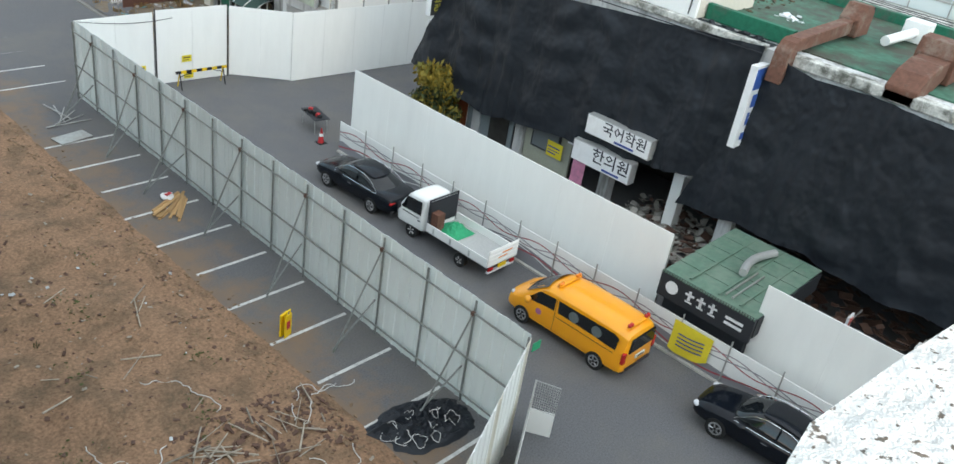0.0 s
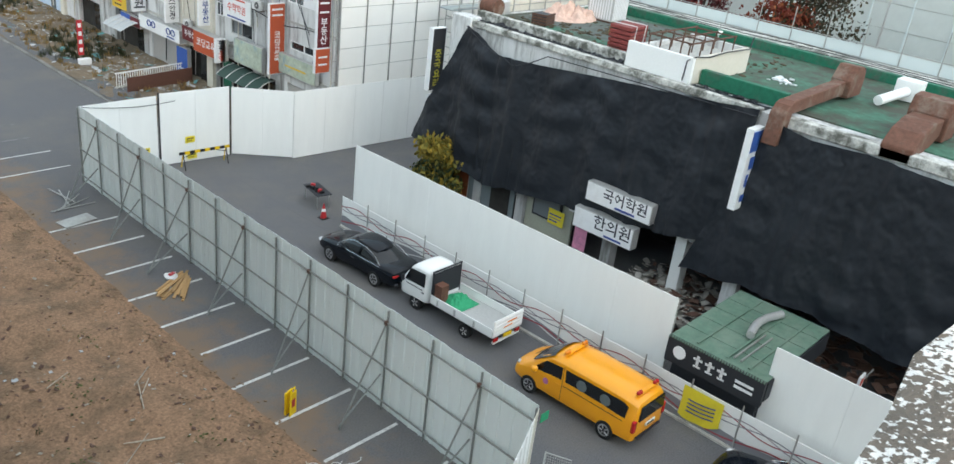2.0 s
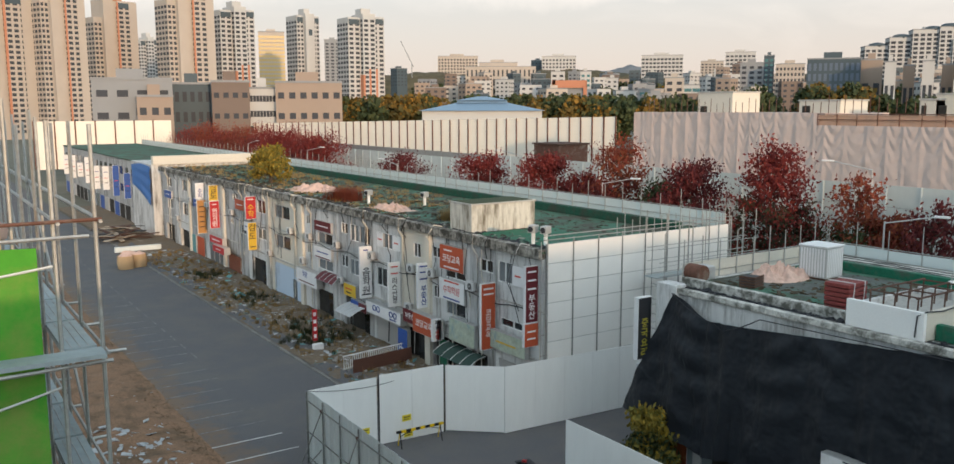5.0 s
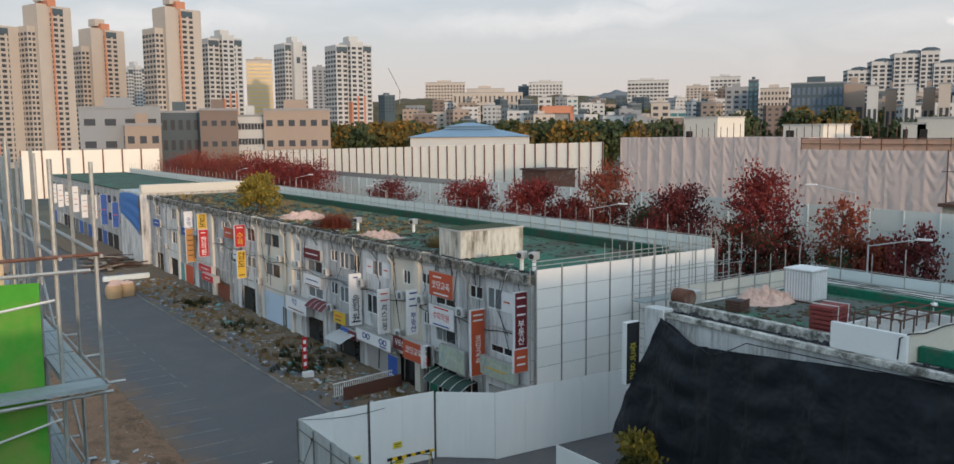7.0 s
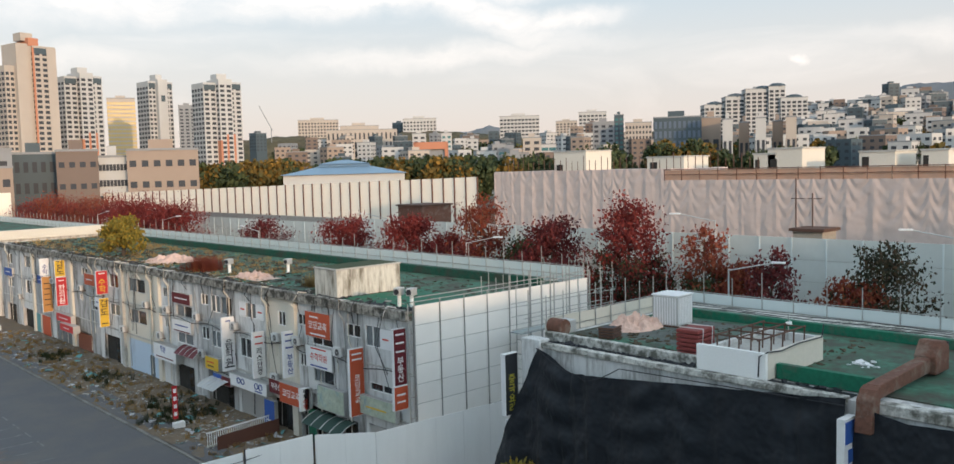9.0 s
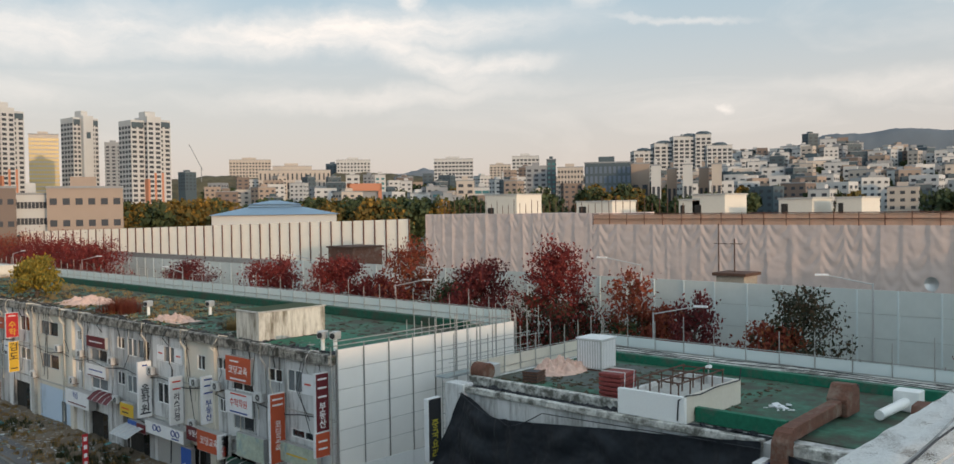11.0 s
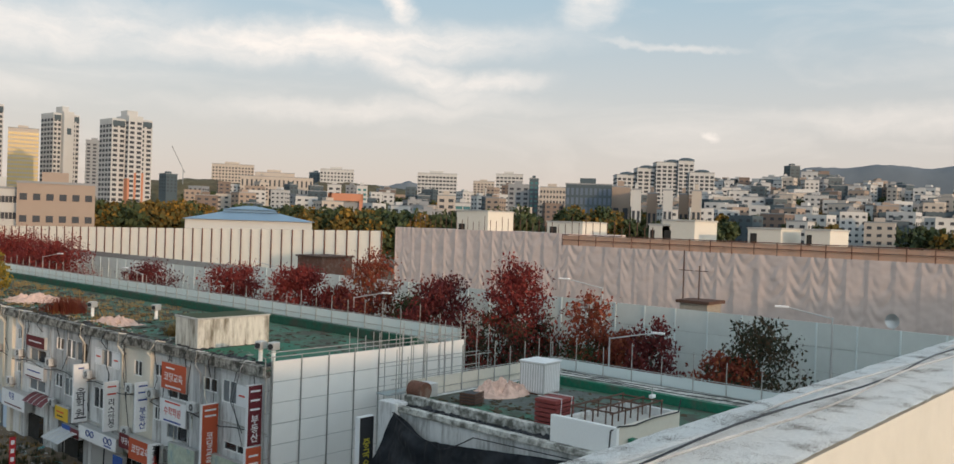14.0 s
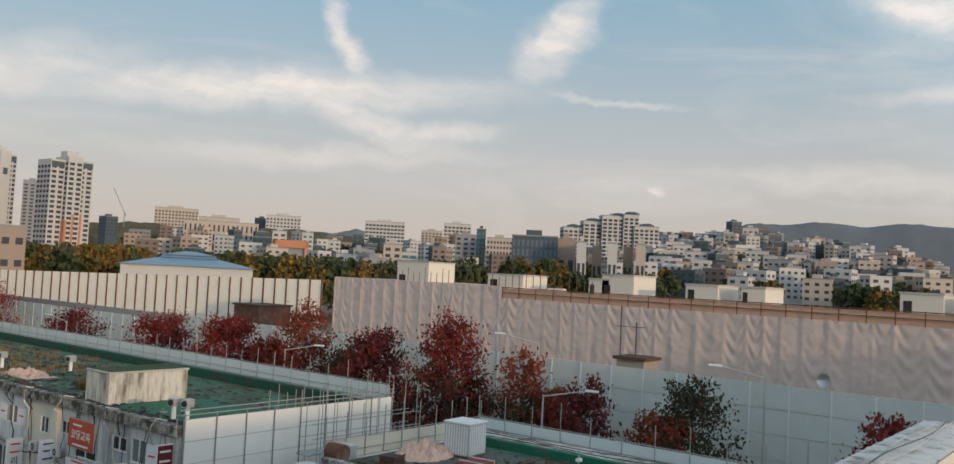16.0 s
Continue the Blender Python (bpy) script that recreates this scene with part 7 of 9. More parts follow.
wall_sign("sign_board", "pale optician fascia with round glasses marks", 53.9, 59.4, 2.3, 3.2, SIGN_WHITE, [("", 0.5, 0.2, -1.6, INK_BLUE)], x=30.1, depth=0.45)
for y in (57.9, 57.3, 55.3, 54.7):
    gl = thing("glasses_mark", "dark round glasses mark on an optician fascia", "sign mark", (29.62, y, 2.85))
    ring_pts = [(0, 0.24 * math.cos(i * math.pi / 8), 0.2 * math.sin(i * math.pi / 8)) for i in range(17)]
    part("ring", G().path(ring_pts, 0.035, 5), INK_BLUE, gl)
wall_sign("sign_board", "small yellow board beside an awning", 61.2, 63.4, 2.9, 3.9, SIGN_YELLOW, [("", 0.6, 0.6, 0.2, INK_RED), ("", 0.5, 0.3, 0.2, INK)], x=29.9, depth=0.2)
wall_sign("sign_board", "small blue board beside an awning", 60.6, 62.2, 2.0, 2.8, SIGN_BLUE, [("", 0.4, 0.5, 0, SIGN_WHITE)], x=29.9, depth=0.2)
wall_sign("sign_board", "small crimson board beside an awning", 59.2, 60.6, 2.1, 2.8, MAROON, [("", 0.4, 0.5, 0, SIGN_WHITE)], x=29.8, depth=0.2)
wall_sign("sign_board", "portrait free blue poster board by a shop door", 53.2, 54.6, 0.3, 2.1, SIGN_BLUE, [("", 0.4, 0.2, 0, SIGN_WHITE)], x=30.0, depth=0.2)
wall_sign("sign_board", "crimson board over a shop front", 94.0, 98.6, 2.7, 3.55, RED, [("", 1.4, 0.5, 0, SIGN_WHITE)], x=29.9, depth=0.4)
wall_sign("sign_board", "red box sign with a white mark", 91.9, 95.9, 2.05, 2.8, RED, [("", 0.9, 0.5, 0, SIGN_WHITE)], x=29.6, depth=0.6)
wall_sign("sign_board", "orange board high on the front", 88.3, 91.2, 7.1, 8.25, ORANGE, [("", 0.9, 0.5, 0, SIGN_WHITE)], **W3)
wall_sign("sign_board", "white board on the second floor", 86.0, 88.6, 5.1, 6.1, SIGN_WHITE, [("", 0.9, 0.5, 0, INK_BLUE)], **W3)
wall_sign("sign_board", "blue and white board on the second floor", 104.0, 107.0, 5.9, 6.9, SIGN_BLUE, [("", 0.9, 0.5, 0, SIGN_WHITE)], **W3)
wall_sign("sign_board", "blue board over a window", 117.2, 120.6, 5.9, 6.9, SIGN_BLUE, [("", 0.9, 0.5, 0, SIGN_WHITE)], **W3)
for y0, y1, m_, lab in ((103.4, 106.4, ORANGE, "orange shop door panel"), (107.0, 108.6, mat("teal_panel", (0.10, 0.28, 0.30), 0.6), "teal shop door panel"), (48.6, 49.6, GREEN_KERB, "green shop door panel")):
    d_ = thing("shop_panel", lab + " on the ground floor", "panel", (30.3, y0, 0))
    part("leaf", G().box(0, 0.06, 0, y1 - y0, 0.1, 2.3), m_, d_)
    part("frame", G().box(-0.02, 0.08, -0.06, 0, 0, 2.36).box(-0.02, 0.08, y1 - y0, y1 - y0 + 0.06, 0, 2.36), ALU, d_)
# blade signs
blade_sign("blade_sign", "tall white blade sign of an academy", 59.5, 29.3, 30.3, 3.3, 7.3, SIGN_WHITE, "  음학원", INK, bars=((0.93, 0.2, INK_BLUE), (0.07, 0.4, INK)))
blade_sign("blade_sign", "tall white blade sign of an optician", 55.0, 29.35, 30.3, 3.5, 6.75, SIGN_WHITE, "  리스안경", INK, bars=((0.9, 0.3, INK_RED), (0.75, 0.3, INK_RED)))
blade_sign("blade_sign", "tall white blade sign of an estate agent", 50.9, 29.4, 30.3, 4.2, 7.3, SIGN_WHITE, "   부동산", INK_BLUE, bars=((0.93, 0.3, INK_BLUE), (0.8, 0.3, INK_BLUE), (0.65, 0.3, INK_BLUE)))
blade_sign("blade_sign", "tall orange blade sign of a coding school", 43.0, 29.25, 30.3, 3.15, 7.25, ORANGE, "   코딩교육 ", SIGN_WHITE, bars=((0.92, 0.36, SIGN_WHITE), (0.84, 0.36, SIGN_WHITE)))
blade_sign("blade_sign", "maroon blade sign of an estate agent", 38.8, 29.4, 30.3, 5.7, 8.95, MAROON, "   부동산", SIGN_WHITE, bars=((0.9, 0.3, SIGN_WHITE), (0.75, 0.3, SIGN_WHITE), (0.6, 0.3, SIGN_WHITE)))
blade_sign("blade_sign", "small orange blade sign below a maroon one", 38.75, 29.3, 30.3, 4.3, 5.68, ORANGE, "", bars=((0.65, 0.3, SIGN_WHITE), (0.35, 0.3, SIGN_WHITE)))
blade_sign("blade_sign", "small white blade sign of a maths school", 48.5, 29.1, 29.8, 2.45, 3.95, SIGN_WHITE, "파워수학", (INK, INK, INK_RED, INK_RED))
blade_sign("blade_sign", "yellow blade sign of a kendo hall", 97.4, 29.25, 30.3, 7.45, 9.2, SIGN_YELLOW, "검도", INK)
blade_sign("blade_sign", "crimson blade sign of a clinic", 97.1, 29.2, 30.3, 4.35, 7.42, RED, " 한의원", SIGN_WHITE, bars=((0.88, 0.25, SIGN_WHITE),))
blade_sign("blade_sign", "red blade sign of a maths school", 85.0, 29.2, 30.3, 6.7, 8.95, RED, " 수학", SIGN_YELLOW, bars=((0.88, 0.3, SIGN_WHITE),))
blade_sign("blade_sign", "yellow and black blade sign of a kendo hall", 85.1, 29.4, 30.3, 3.5, 6.3, SIGN_YELLOW, "검도 ", INK, bars=((0.12, 0.3, INK),))
blade_sign("blade_sign", "white blade sign of a maths school", 102.7, 29.3, 30.3, 7.15, 9.05, SIGN_WHITE, " 수학", INK_BLUE)
blade_sign("blade_sign", "tan blade sign with dark bars", 102.2, 29.25, 30.3, 3.15, 7.1, SIGN_BROWN, "", bars=((0.8, 0.3, INK), (0.65, 0.3, INK), (0.5, 0.3, INK), (0.35, 0.3, INK), (0.2, 0.3, INK)))


def awning(y0, y1, z, material, label, x=30.3, depth=1.1):
    e = thing("awning", label, "awning", (x, y0, z))
    w = y1 - y0
    part("cloth", G().sheet(10, 6, lambda u, v: (-depth * v, u * w, -0.55 * v * v)), material, e, smooth=True, fix=False)
    for i in range(5):
        part("rib", G().path([(-depth * k / 6, i * w / 4, -0.55 * (k / 6) ** 2 + 0.02) for k in range(7)], 0.03, 5), ALU, e)
    return e


awning(43.9, 48.2, 2.4, mat("dark_green_cloth", (0.03, 0.06, 0.05), 0.7), "dark green ribbed shop awning", 30.2, 1.3)
awning(64.7, 68.3, 4.0, MAROON, "dark maroon shop awning over a doorway", 30.3, 1.0)
awning(59.6, 62.4, 2.5, mat("grey_awning_cloth", (0.42, 0.44, 0.45), 0.7), "grey sagging shop awning", 30.2, 1.8)

# white block with a blue sheet, and the farther row
wb = thing("white_annex", "white block with a torn blue sheet beside the shops", "building", (0, 0, 0))
part("wall", G().box(29.6, 45.5, 124.5, 137, 0, 10.0), WHITE_WALL, wb)
part("blue_sheet", G().sheet(24, 24, lambda u, v: (29.45 - 0.15 * abs(math.sin(v * 9)) * (1 - u), 124.7 + u * 11.5, 9.7 - 0.2 * u - v * (5.5 - 2.6 * u) + 0.3 * math.sin(u * 3.1))), BLUE_SHEET, wb, smooth=True, fix=False)
part("top_band", G().box(29.7, 45.4, 124.0, 125.0, 10.0, 11.2), CREAM, wb)
a2 = thing("far_shop_building", "farther row of grimy three storey shops", "building", (0, 0, 0))
part("wall", G().box(30.4, 45.5, 138, 205, 0, AZ), GREY_WALL, a2)
part("roof", G().box(30.2, 45.5, 138, 205, AZ, AZ + 0.15), ROOF_GREEN, a2)
random.seed(8)
for i in range(16):
    y = 139 + i * 4.1
    for z in (4.5, 7.3):
        part("window", G().box(30.34, 30.42, y, y + 1.9, z, z + 1.2), GLASS_DARK, a2)
    part("shop_front", G().box(30.34, 30.42, y, y + 3.2, 0.1, 2.4), random.choice((INTERIOR_SHADE, ALU, GLASS_PALE, SIGN_BLUE)), a2)
    if i % 2 == 0:
        blade_sign("blade_sign", "far narrow blade sign on the shop row", y + 2.4, 29.3, 30.3, random.uniform(3.4, 4.6), random.uniform(7.2, 8.9), random.choice((SIGN_WHITE, SIGN_BLUE, MAROON, SIGN_WHITE)), "", bars=((0.75, 0.3, INK_BLUE), (0.5, 0.3, INK_RED), (0.3, 0.3, INK)))
low = thing("pile_of_boards", "heap of dark boards and sheets at the street end", "heap", (25.5, 126, 0))
for i in range(26):
    part("board", G().box(-2.5, 2.5, -0.3, 0.3, 0, 0.08, Matrix.Translation((random.uniform(-2.5, 2.5), random.uniform(-4, 4), 0.1 + 0.06 * i)) @ Euler((random.uniform(-.15, .15), random.uniform(-.15, .15), random.uniform(0, 3))).to_matrix().to_4x4()), random.choice((DARK_RUST, GREY_TIMBER, SIGN_DARK)), low)
wallx = thing("low_sheet_wall", "low pale sheet lying across the street end", "sheet", (24.5, 113, 0))
part("sheet", G().box(-2.5, 3.0, -0.3, 0.3, 0.1, 0.7), PANEL_GREY, wallx)

# roof clutter of the shop building
crumple("tarp_heap", "crumpled pink tarp heap on a green roof", 34.5, 80.0, AZ, 2.2, 2.8, 0.55, PINK_TARP, 4)
crumple("tarp_heap", "crumpled pink tarp heap on a green roof", 33.2, 61.5, AZ, 1.1, 2.4, 0.42, PINK_TARP, 7)
tufts("dry_bush", "rusty dry bush on a green roof", LEAF_RUST, 60, lambda: (33.2 + random.gauss(0, 0.7), 70.0 + random.gauss(0, 0.9), AZ), 1.3, 71, 0.5)
tufts("dry_weeds", "straw coloured weeds on a green roof", DRY_GRASS, 40, lambda: (33.6 + random.gauss(0, 0.6), random.choice((53.5, 50.8)) + random.gauss(0, 0.5), AZ), 1.0, 72, 0.4)
tufts("dry_weeds", "dry brown weeds over an old roof", DRY_GRASS, 260, lambda: (random.uniform(31.5, 42), random.uniform(60, 122), AZ), 0.35, 73, 0.5)
DEBRIS = mat("roof_debris", (0.06, 0.055, 0.042), 0.95, var=0.4, grain=3)
scatter("roof_debris", "brown leaf litter and debris on an old roof", "debris", DEBRIS, 1500, lambda: (random.uniform(31.2, 42), 39 + 83 * random.random(), AZ), (0.06, 0.3), 74, 0.12)
scatter("roof_debris", "dark scraps along the roof edge", "debris", SIGN_DARK, 700, lambda: (30.6 + abs(random.gauss(0, 0.5)), random.uniform(38.6, 122), AZ + 0.02), (0.08, 0.3), 75, 0.3)
for x, y in ((33.5, 66.2), (36.5, 62.0), (31.6, 41.0), (31.9, 40.2)):
    v_ = thing("roof_unit", "small weathered roof fan unit", "fan unit", (x, y, AZ), 20)
    part("post", G().tube((0, 0, 0), (0, 0, 0.9), 0.12, 8), WHITE_PAINT, v_)
    part("head", G().box(-0.3, 0.3, -0.22, 0.22, 0.7, 1.15), ALU, v_, bevel=0.04)
    part("mouth", G().tube((-0.34, 0, 0.92), (-0.28, 0, 0.92), 0.17, 10), SIGN_DARK, v_)

# street furniture before the shops
rb = thing("banner_stand", "upright red and white banner stand on the pavement", "banner stand", (25.2, 58.8, 0.1), 0)
part("panel", G().box(-0.19, 0.19, -0.02, 0.02, 0.7, 3.05), RED, rb, bevel=0.01)
for z_ in (1.05, 1.6, 2.15, 2.7):
    part("print_bar", G().box(-0.11, 0.11, -0.026, -0.021, z_ - 0.14, z_ + 0.14), SIGN_WHITE, rb)
part("base", G().box(-0.2, 0.6, -0.2, 0.2, 0, 0.45), SIGN_WHITE, rb, bevel=0.03)
rl = thing("stair_railing", "white railing with a brown skirt round a basement stair", "railing", (24.7, 53.0, 0.1), 8)
part("skirt", G().box(0.1, 5.0, -1.1, -1.05, 0.0, 0.95), mat("brown_sheet", (0.12, 0.055, 0.04), 0.7, var=0.2), rl)
part("top_rail", G().box(0, 5.0, -0.03, 0.03, 0.95, 1.02), WHITE_PAINT, rl)
part("base", G().box(0, 5.0, -0.1, 0.1, 0.0, 0.12), CONCRETE, rl)
bar_ = mesh("baluster", G().box(-0.02, 0.02, -0.015, 0.015, 0.12, 0.95), WHITE_PAINT)
for i in range(30):
    piece("baluster", bar_, rl, pose(0.08 + i * 0.167, 0, 0))
# dark sheet painted as the shade down the stair well
part("dark_stair", G().box(0.1, 5.0, -1.05, -0.1, 0.0, 0.05), INTERIOR_SHADE, rl)
for k, (x, y) in enumerate(((20.9, 101.5), (22.4, 102.2), (21.6, 103.4))):
    sk = thing("bulk_bag", "full tan woven bulk bag standing on asphalt", "bulk bag", (x, y, 0), 15 * k, "bulk bags on the street")
    part("bag", G().sheet(20, 10, lambda u, v: ((0.78 + 0.08 * math.sin(3.14 * v) + 0.05 * noise.noise(Vector((u * 9, v * 3, k)))) * math.cos(u * 6.2832) * (1 + 0.12 * abs(math.sin(u * 12.566))), (0.78 + 0.08 * math.sin(3.14 * v)) * math.sin(u * 6.2832) * (1 + 0.12 * abs(math.sin(u * 12.566))), 1.45 * v)), mat("tan_woven", (0.50, 0.33, 0.18), 0.85, var=0.12, grain=8) if k == 0 else bpy.data.materials["tan_woven"], sk, smooth=True, fix=False)
    part("top", G().blob((0, 0, 1.42), 0.72, 0.35, 0.3, 12, 8), PINK_TARP, sk, smooth=True)


# ---- trees ----
def tree(x, y, top, spread, leaves, label, seed, low=3.2, n=1500, second=None):
    random.seed(seed)
    e = thing("tree", label, "tree", (x, y, 0))
    g = G()
    h = top
    g.tube((0, 0, 0), (0.1, 0.05, h * 0.45), 0.2, 8, 0.14)
    g.tube((0.1, 0.05, h * 0.45), (0.0, 0.0, h * 0.93), 0.14, 6, 0.03)
    tips = []
    for i in range(24):
        a = i * 2.4 + random.uniform(-0.4, 0.4)
        z0 = low * 0.8 + (h * 0.88 - low * 0.8) * i / 24
        r = spread * (1.05 - 0.85 * max(0.0, (z0 - low) / (h - low)) ** 1.3) * random.uniform(0.75, 1.15)
        p = Vector((0.05, 0, z0))
        q = Vector((math.cos(a) * r, math.sin(a) * r, z0 + r * random.uniform(0.35, 0.8)))
        mid = p.lerp(q, 0.5) + Vector((0, 0, -0.15))
        g.tube(p, mid, 0.07, 5, 0.045)
        g.tube(mid, q, 0.045, 5, 0.015)
        for f in (0.45, 0.7, 0.9, 1.05):
            tips.append((p.lerp(q, f) + Vector((random.uniform(-.4, .4), random.uniform(-.4, .4), random.uniform(-.2, .4))), spread * random.uniform(0.2, 0.34)))
    for i in range(10):
        tips.append((Vector((random.gauss(0, spread * 0.2), random.gauss(0, spread * 0.2), h * random.uniform(0.75, 0.99))), spread * 0.2))
    part("trunk", g, BARK, e, smooth=True)
    for which, mat_, share in ((0, leaves, 1.0 if second is None else 0.58), (1, second, 0.42)):
        if mat_ is None:
            continue
        c = G()
        for _ in range(int(n * 4.4 * share)):
            if which == 1:
                low_tips = [t for t in tips if t[0].z < h * 0.66]
                t, r = random.choice(low_tips)
            else:
                t, r = random.choice(tips)
            d = Vector((random.gauss(0, 1), random.gauss(0, 1), random.gauss(0, 0.8)))
            p = t + d * r * 0.55
            s = random.uniform(0.09, 0.21)
            rot = Euler((random.uniform(0, 6.3), random.uniform(0, 6.3), random.uniform(0, 6.3))).to_matrix()
            k = len(c.v)
            for vx, vy in ((-s, 0), (0, -s * 0.55), (s, 0), (0, s * 0.55)):
                c.v.append(tuple(p + rot @ Vector((vx, vy, 0.12 * s))))
            c.f.append((k, k + 1, k + 2, k + 3))
        part("crown", c, mat_, e, fix=False)
    return e


TX = 62
tree(TX, 160, 13.2, 6.5, LEAF_RED, "broad crimson maple behind the roof screen", 1, n=2600)
tree(TX, 150, 12.6, 5.0, LEAF_RED, "crimson maple behind the roof screen", 12, n=2000)
tree(TX, 141, 13.3, 5.0, LEAF_RED, "crimson maple behind the roof screen", 2, n=2000)
tree(TX, 112.5, 11.0, 4.0, LEAF_PLUM, "small plum red maple by a panel wall", 3, n=1300)
tree(TX, 91.2, 11.7, 4.4, LEAF_RED, "round crimson maple by a panel wall", 4, n=1900)
tree(TX, 78.5, 13.1, 4.0, LEAF_RED, "dense crimson maple by a panel wall", 5, n=2400)
tree(TX + 1, 72.5, 10.8, 3.0, LEAF_RED, "low crimson maple by a panel wall", 13, n=1300)
tree(TX, 66, 14.9, 3.8, LEAF_RUST, "tall rust red maple by a panel wall", 6, n=2200, second=LEAF_PLUM)
tree(TX + 1, 61, 11.0, 3.0, LEAF_GREEN, "dull green tree beside red maples", 14, n=1300)
tree(TX, 56.4, 12.9, 3.8, LEAF_PLUM, "plum red maple by a panel wall", 7, n=2000)
tree(TX, 47.2, 14.8, 3.9, LEAF_RED, "large maple, red above and green below", 8, n=3600, second=LEAF_PINE, low=2.2)
tree(TX, 39.5, 12.5, 2.9, LEAF_RUST, "slender maple turning orange and green", 9, n=1500, second=LEAF_GREEN)
tree(TX + 1, 37.0, 10.0, 2.4, LEAF_RUST, "low orange maple by a panel wall", 15, n=1200)
tree(TX, 33.6, 11.0, 2.4, LEAF_PLUM, "thin plum maple with bare twigs", 10, n=800)
tree(TX, 25.0, 11.9, 3.4, LEAF_PINE, "dull brown green pine-like tree by a panel wall", 11, n=900)
tree(TX - 1, 26.6, 9.4, 2.4, LEAF_RUST, "low orange maple before a green tree", 16, n=1300)
tree(TX, 12.5, 11.0, 2.6, LEAF_RED, "small red maple by a panel wall", 17, n=1300)
for k, y in enumerate((175, 186, 198, 212, 226)):
    tree(TX + 2, y, 12.5 + (k % 2), 6.5, LEAF_RUST if k % 2 else LEAF_RED, "far red maple along the hidden road", 20 + k, n=1500)
tree(33.6, 89.5, 3.6, 1.9, LEAF_GOLD, "small yellow willow growing on a roof", 30, 0.4, n=1500).location.z = AZ
tree(31.0, 30.9, 3.4, 1.1, LEAF_GOLD, "yellow green bush beside a netted building", 31, 0.3, n=1500, second=LEAF_GREEN).location = (30.0, 29.4, 0)


def street_lamp(x, y, z, reach, rz, label="grey street lamp with a long arm"):
    e = thing("street_lamp", label, "street lamp", (x, y, 0), rz)
    part("pole", G().tube((0, 0, 0), (0, 0, z), 0.11, 8, 0.06), ALU, e)
    part("arm", G().tube((0, 0, z - 0.1), (reach, 0, z + 0.55), 0.05, 6), ALU, e)
    part("head", G().box(reach - 0.1, reach + 0.9, -0.14, 0.14, z + 0.5, z + 0.65), SIGN_WHITE, e, bevel=0.03)
    return e


for x, y, z, rz in ((59, 65.3, 10.3, -70), (58.5, 35.2, 9.7, -70), (68.5, 42.5, 12.6, 110), (59, 140, 10.6, -70), (59, 108, 9.9, 100), (69, 92, 11.5, 110), (69, 22.5, 11.8, 110), (59, 170, 10.8, -80)):
    street_lamp(x, y, z, 3.2, rz)

# ---- panel wall, brick red striped wall, pink sheeted block ----
pw = thing("panel_wall", "tall pale grey green noise panel wall", "wall", kind="structure")
ph_, pwid = 1.87, 3.0
pme = mesh("panel", G().box(-0.04, 0.04, 0.03, pwid - 0.03, 0.02, ph_ - 0.02), PANEL_SOUND)
for i in range(-14, 62):
    for j in range(6):
        piece("panel", pme, pw, pose(70, i * pwid, j * ph_ - (0.9 if i > 32 else 0)))
part("backing", G().box(70.06, 70.2, -60, 186, 0, 11.1), STEEL, pw)
for i in range(-14, 62, 1):
    part("post", G().box(69.9, 69.98, i * pwid - 0.06, i * pwid + 0.06, 0, 11.2 - (0.9 if i > 32 else 0)), PANEL_GREY, pw, fix=False)
sw = thing("striped_wall", "long white sheet wall with rust brown posts", "wall", kind="structure")
sa_, sb_ = Vector((119.5, 128.5, 0)), Vector((84, 250, 0))
STRIPE = mat("rust_post", (0.13, 0.05, 0.03), 0.7, var=0.1)
# white sheeting, its colour warmed to carry the low sunlight
SUNNY = mat("sunlit_white_sheet", (0.78, 0.72, 0.62), 0.6, var=0.03, grain=0.5)
n_ = 46
for i in range(n_):
    a, b = sa_.lerp(sb_, i / n_), sa_.lerp(sb_, (i + 1) / n_)
    za, zb = 15.9 - 2.7 * i / n_, 15.9 - 2.7 * (i + 1) / n_
    part("panel", G().quad((a.x, a.y, 3), (b.x, b.y, 3), (b.x, b.y, zb), (a.x, a.y, za)).quad((a.x + .3, a.y + .1, 3), (b.x + .3, b.y + .1, 3), (b.x + .3, b.y + .1, zb), (a.x + .3, a.y + .1, za)), SUNNY, sw, fix=False)
    part("post", G().box(a.x - 0.2, a.x - 0.02, a.y - 0.2, a.y + 0.02, 3, za + 0.05), STRIPE, sw)
hl = thing("striped_wall", "long white sheet wall with rust brown posts", "wall", kind="structure")
for i in range(7):
    x = 28 + i * 4.6
    part("panel", G().box(x, x + 4.5, 232, 232.2, 3, 14.6), SUNNY, hl)
    part("post", G().box(x - 0.2, x + 0.1, 231.8, 232.0, 3, 14.7), STRIPE, hl)

pk = thing("sheeted_apartments", "long apartment block wrapped in pink dust sheets", "building", kind="structure")


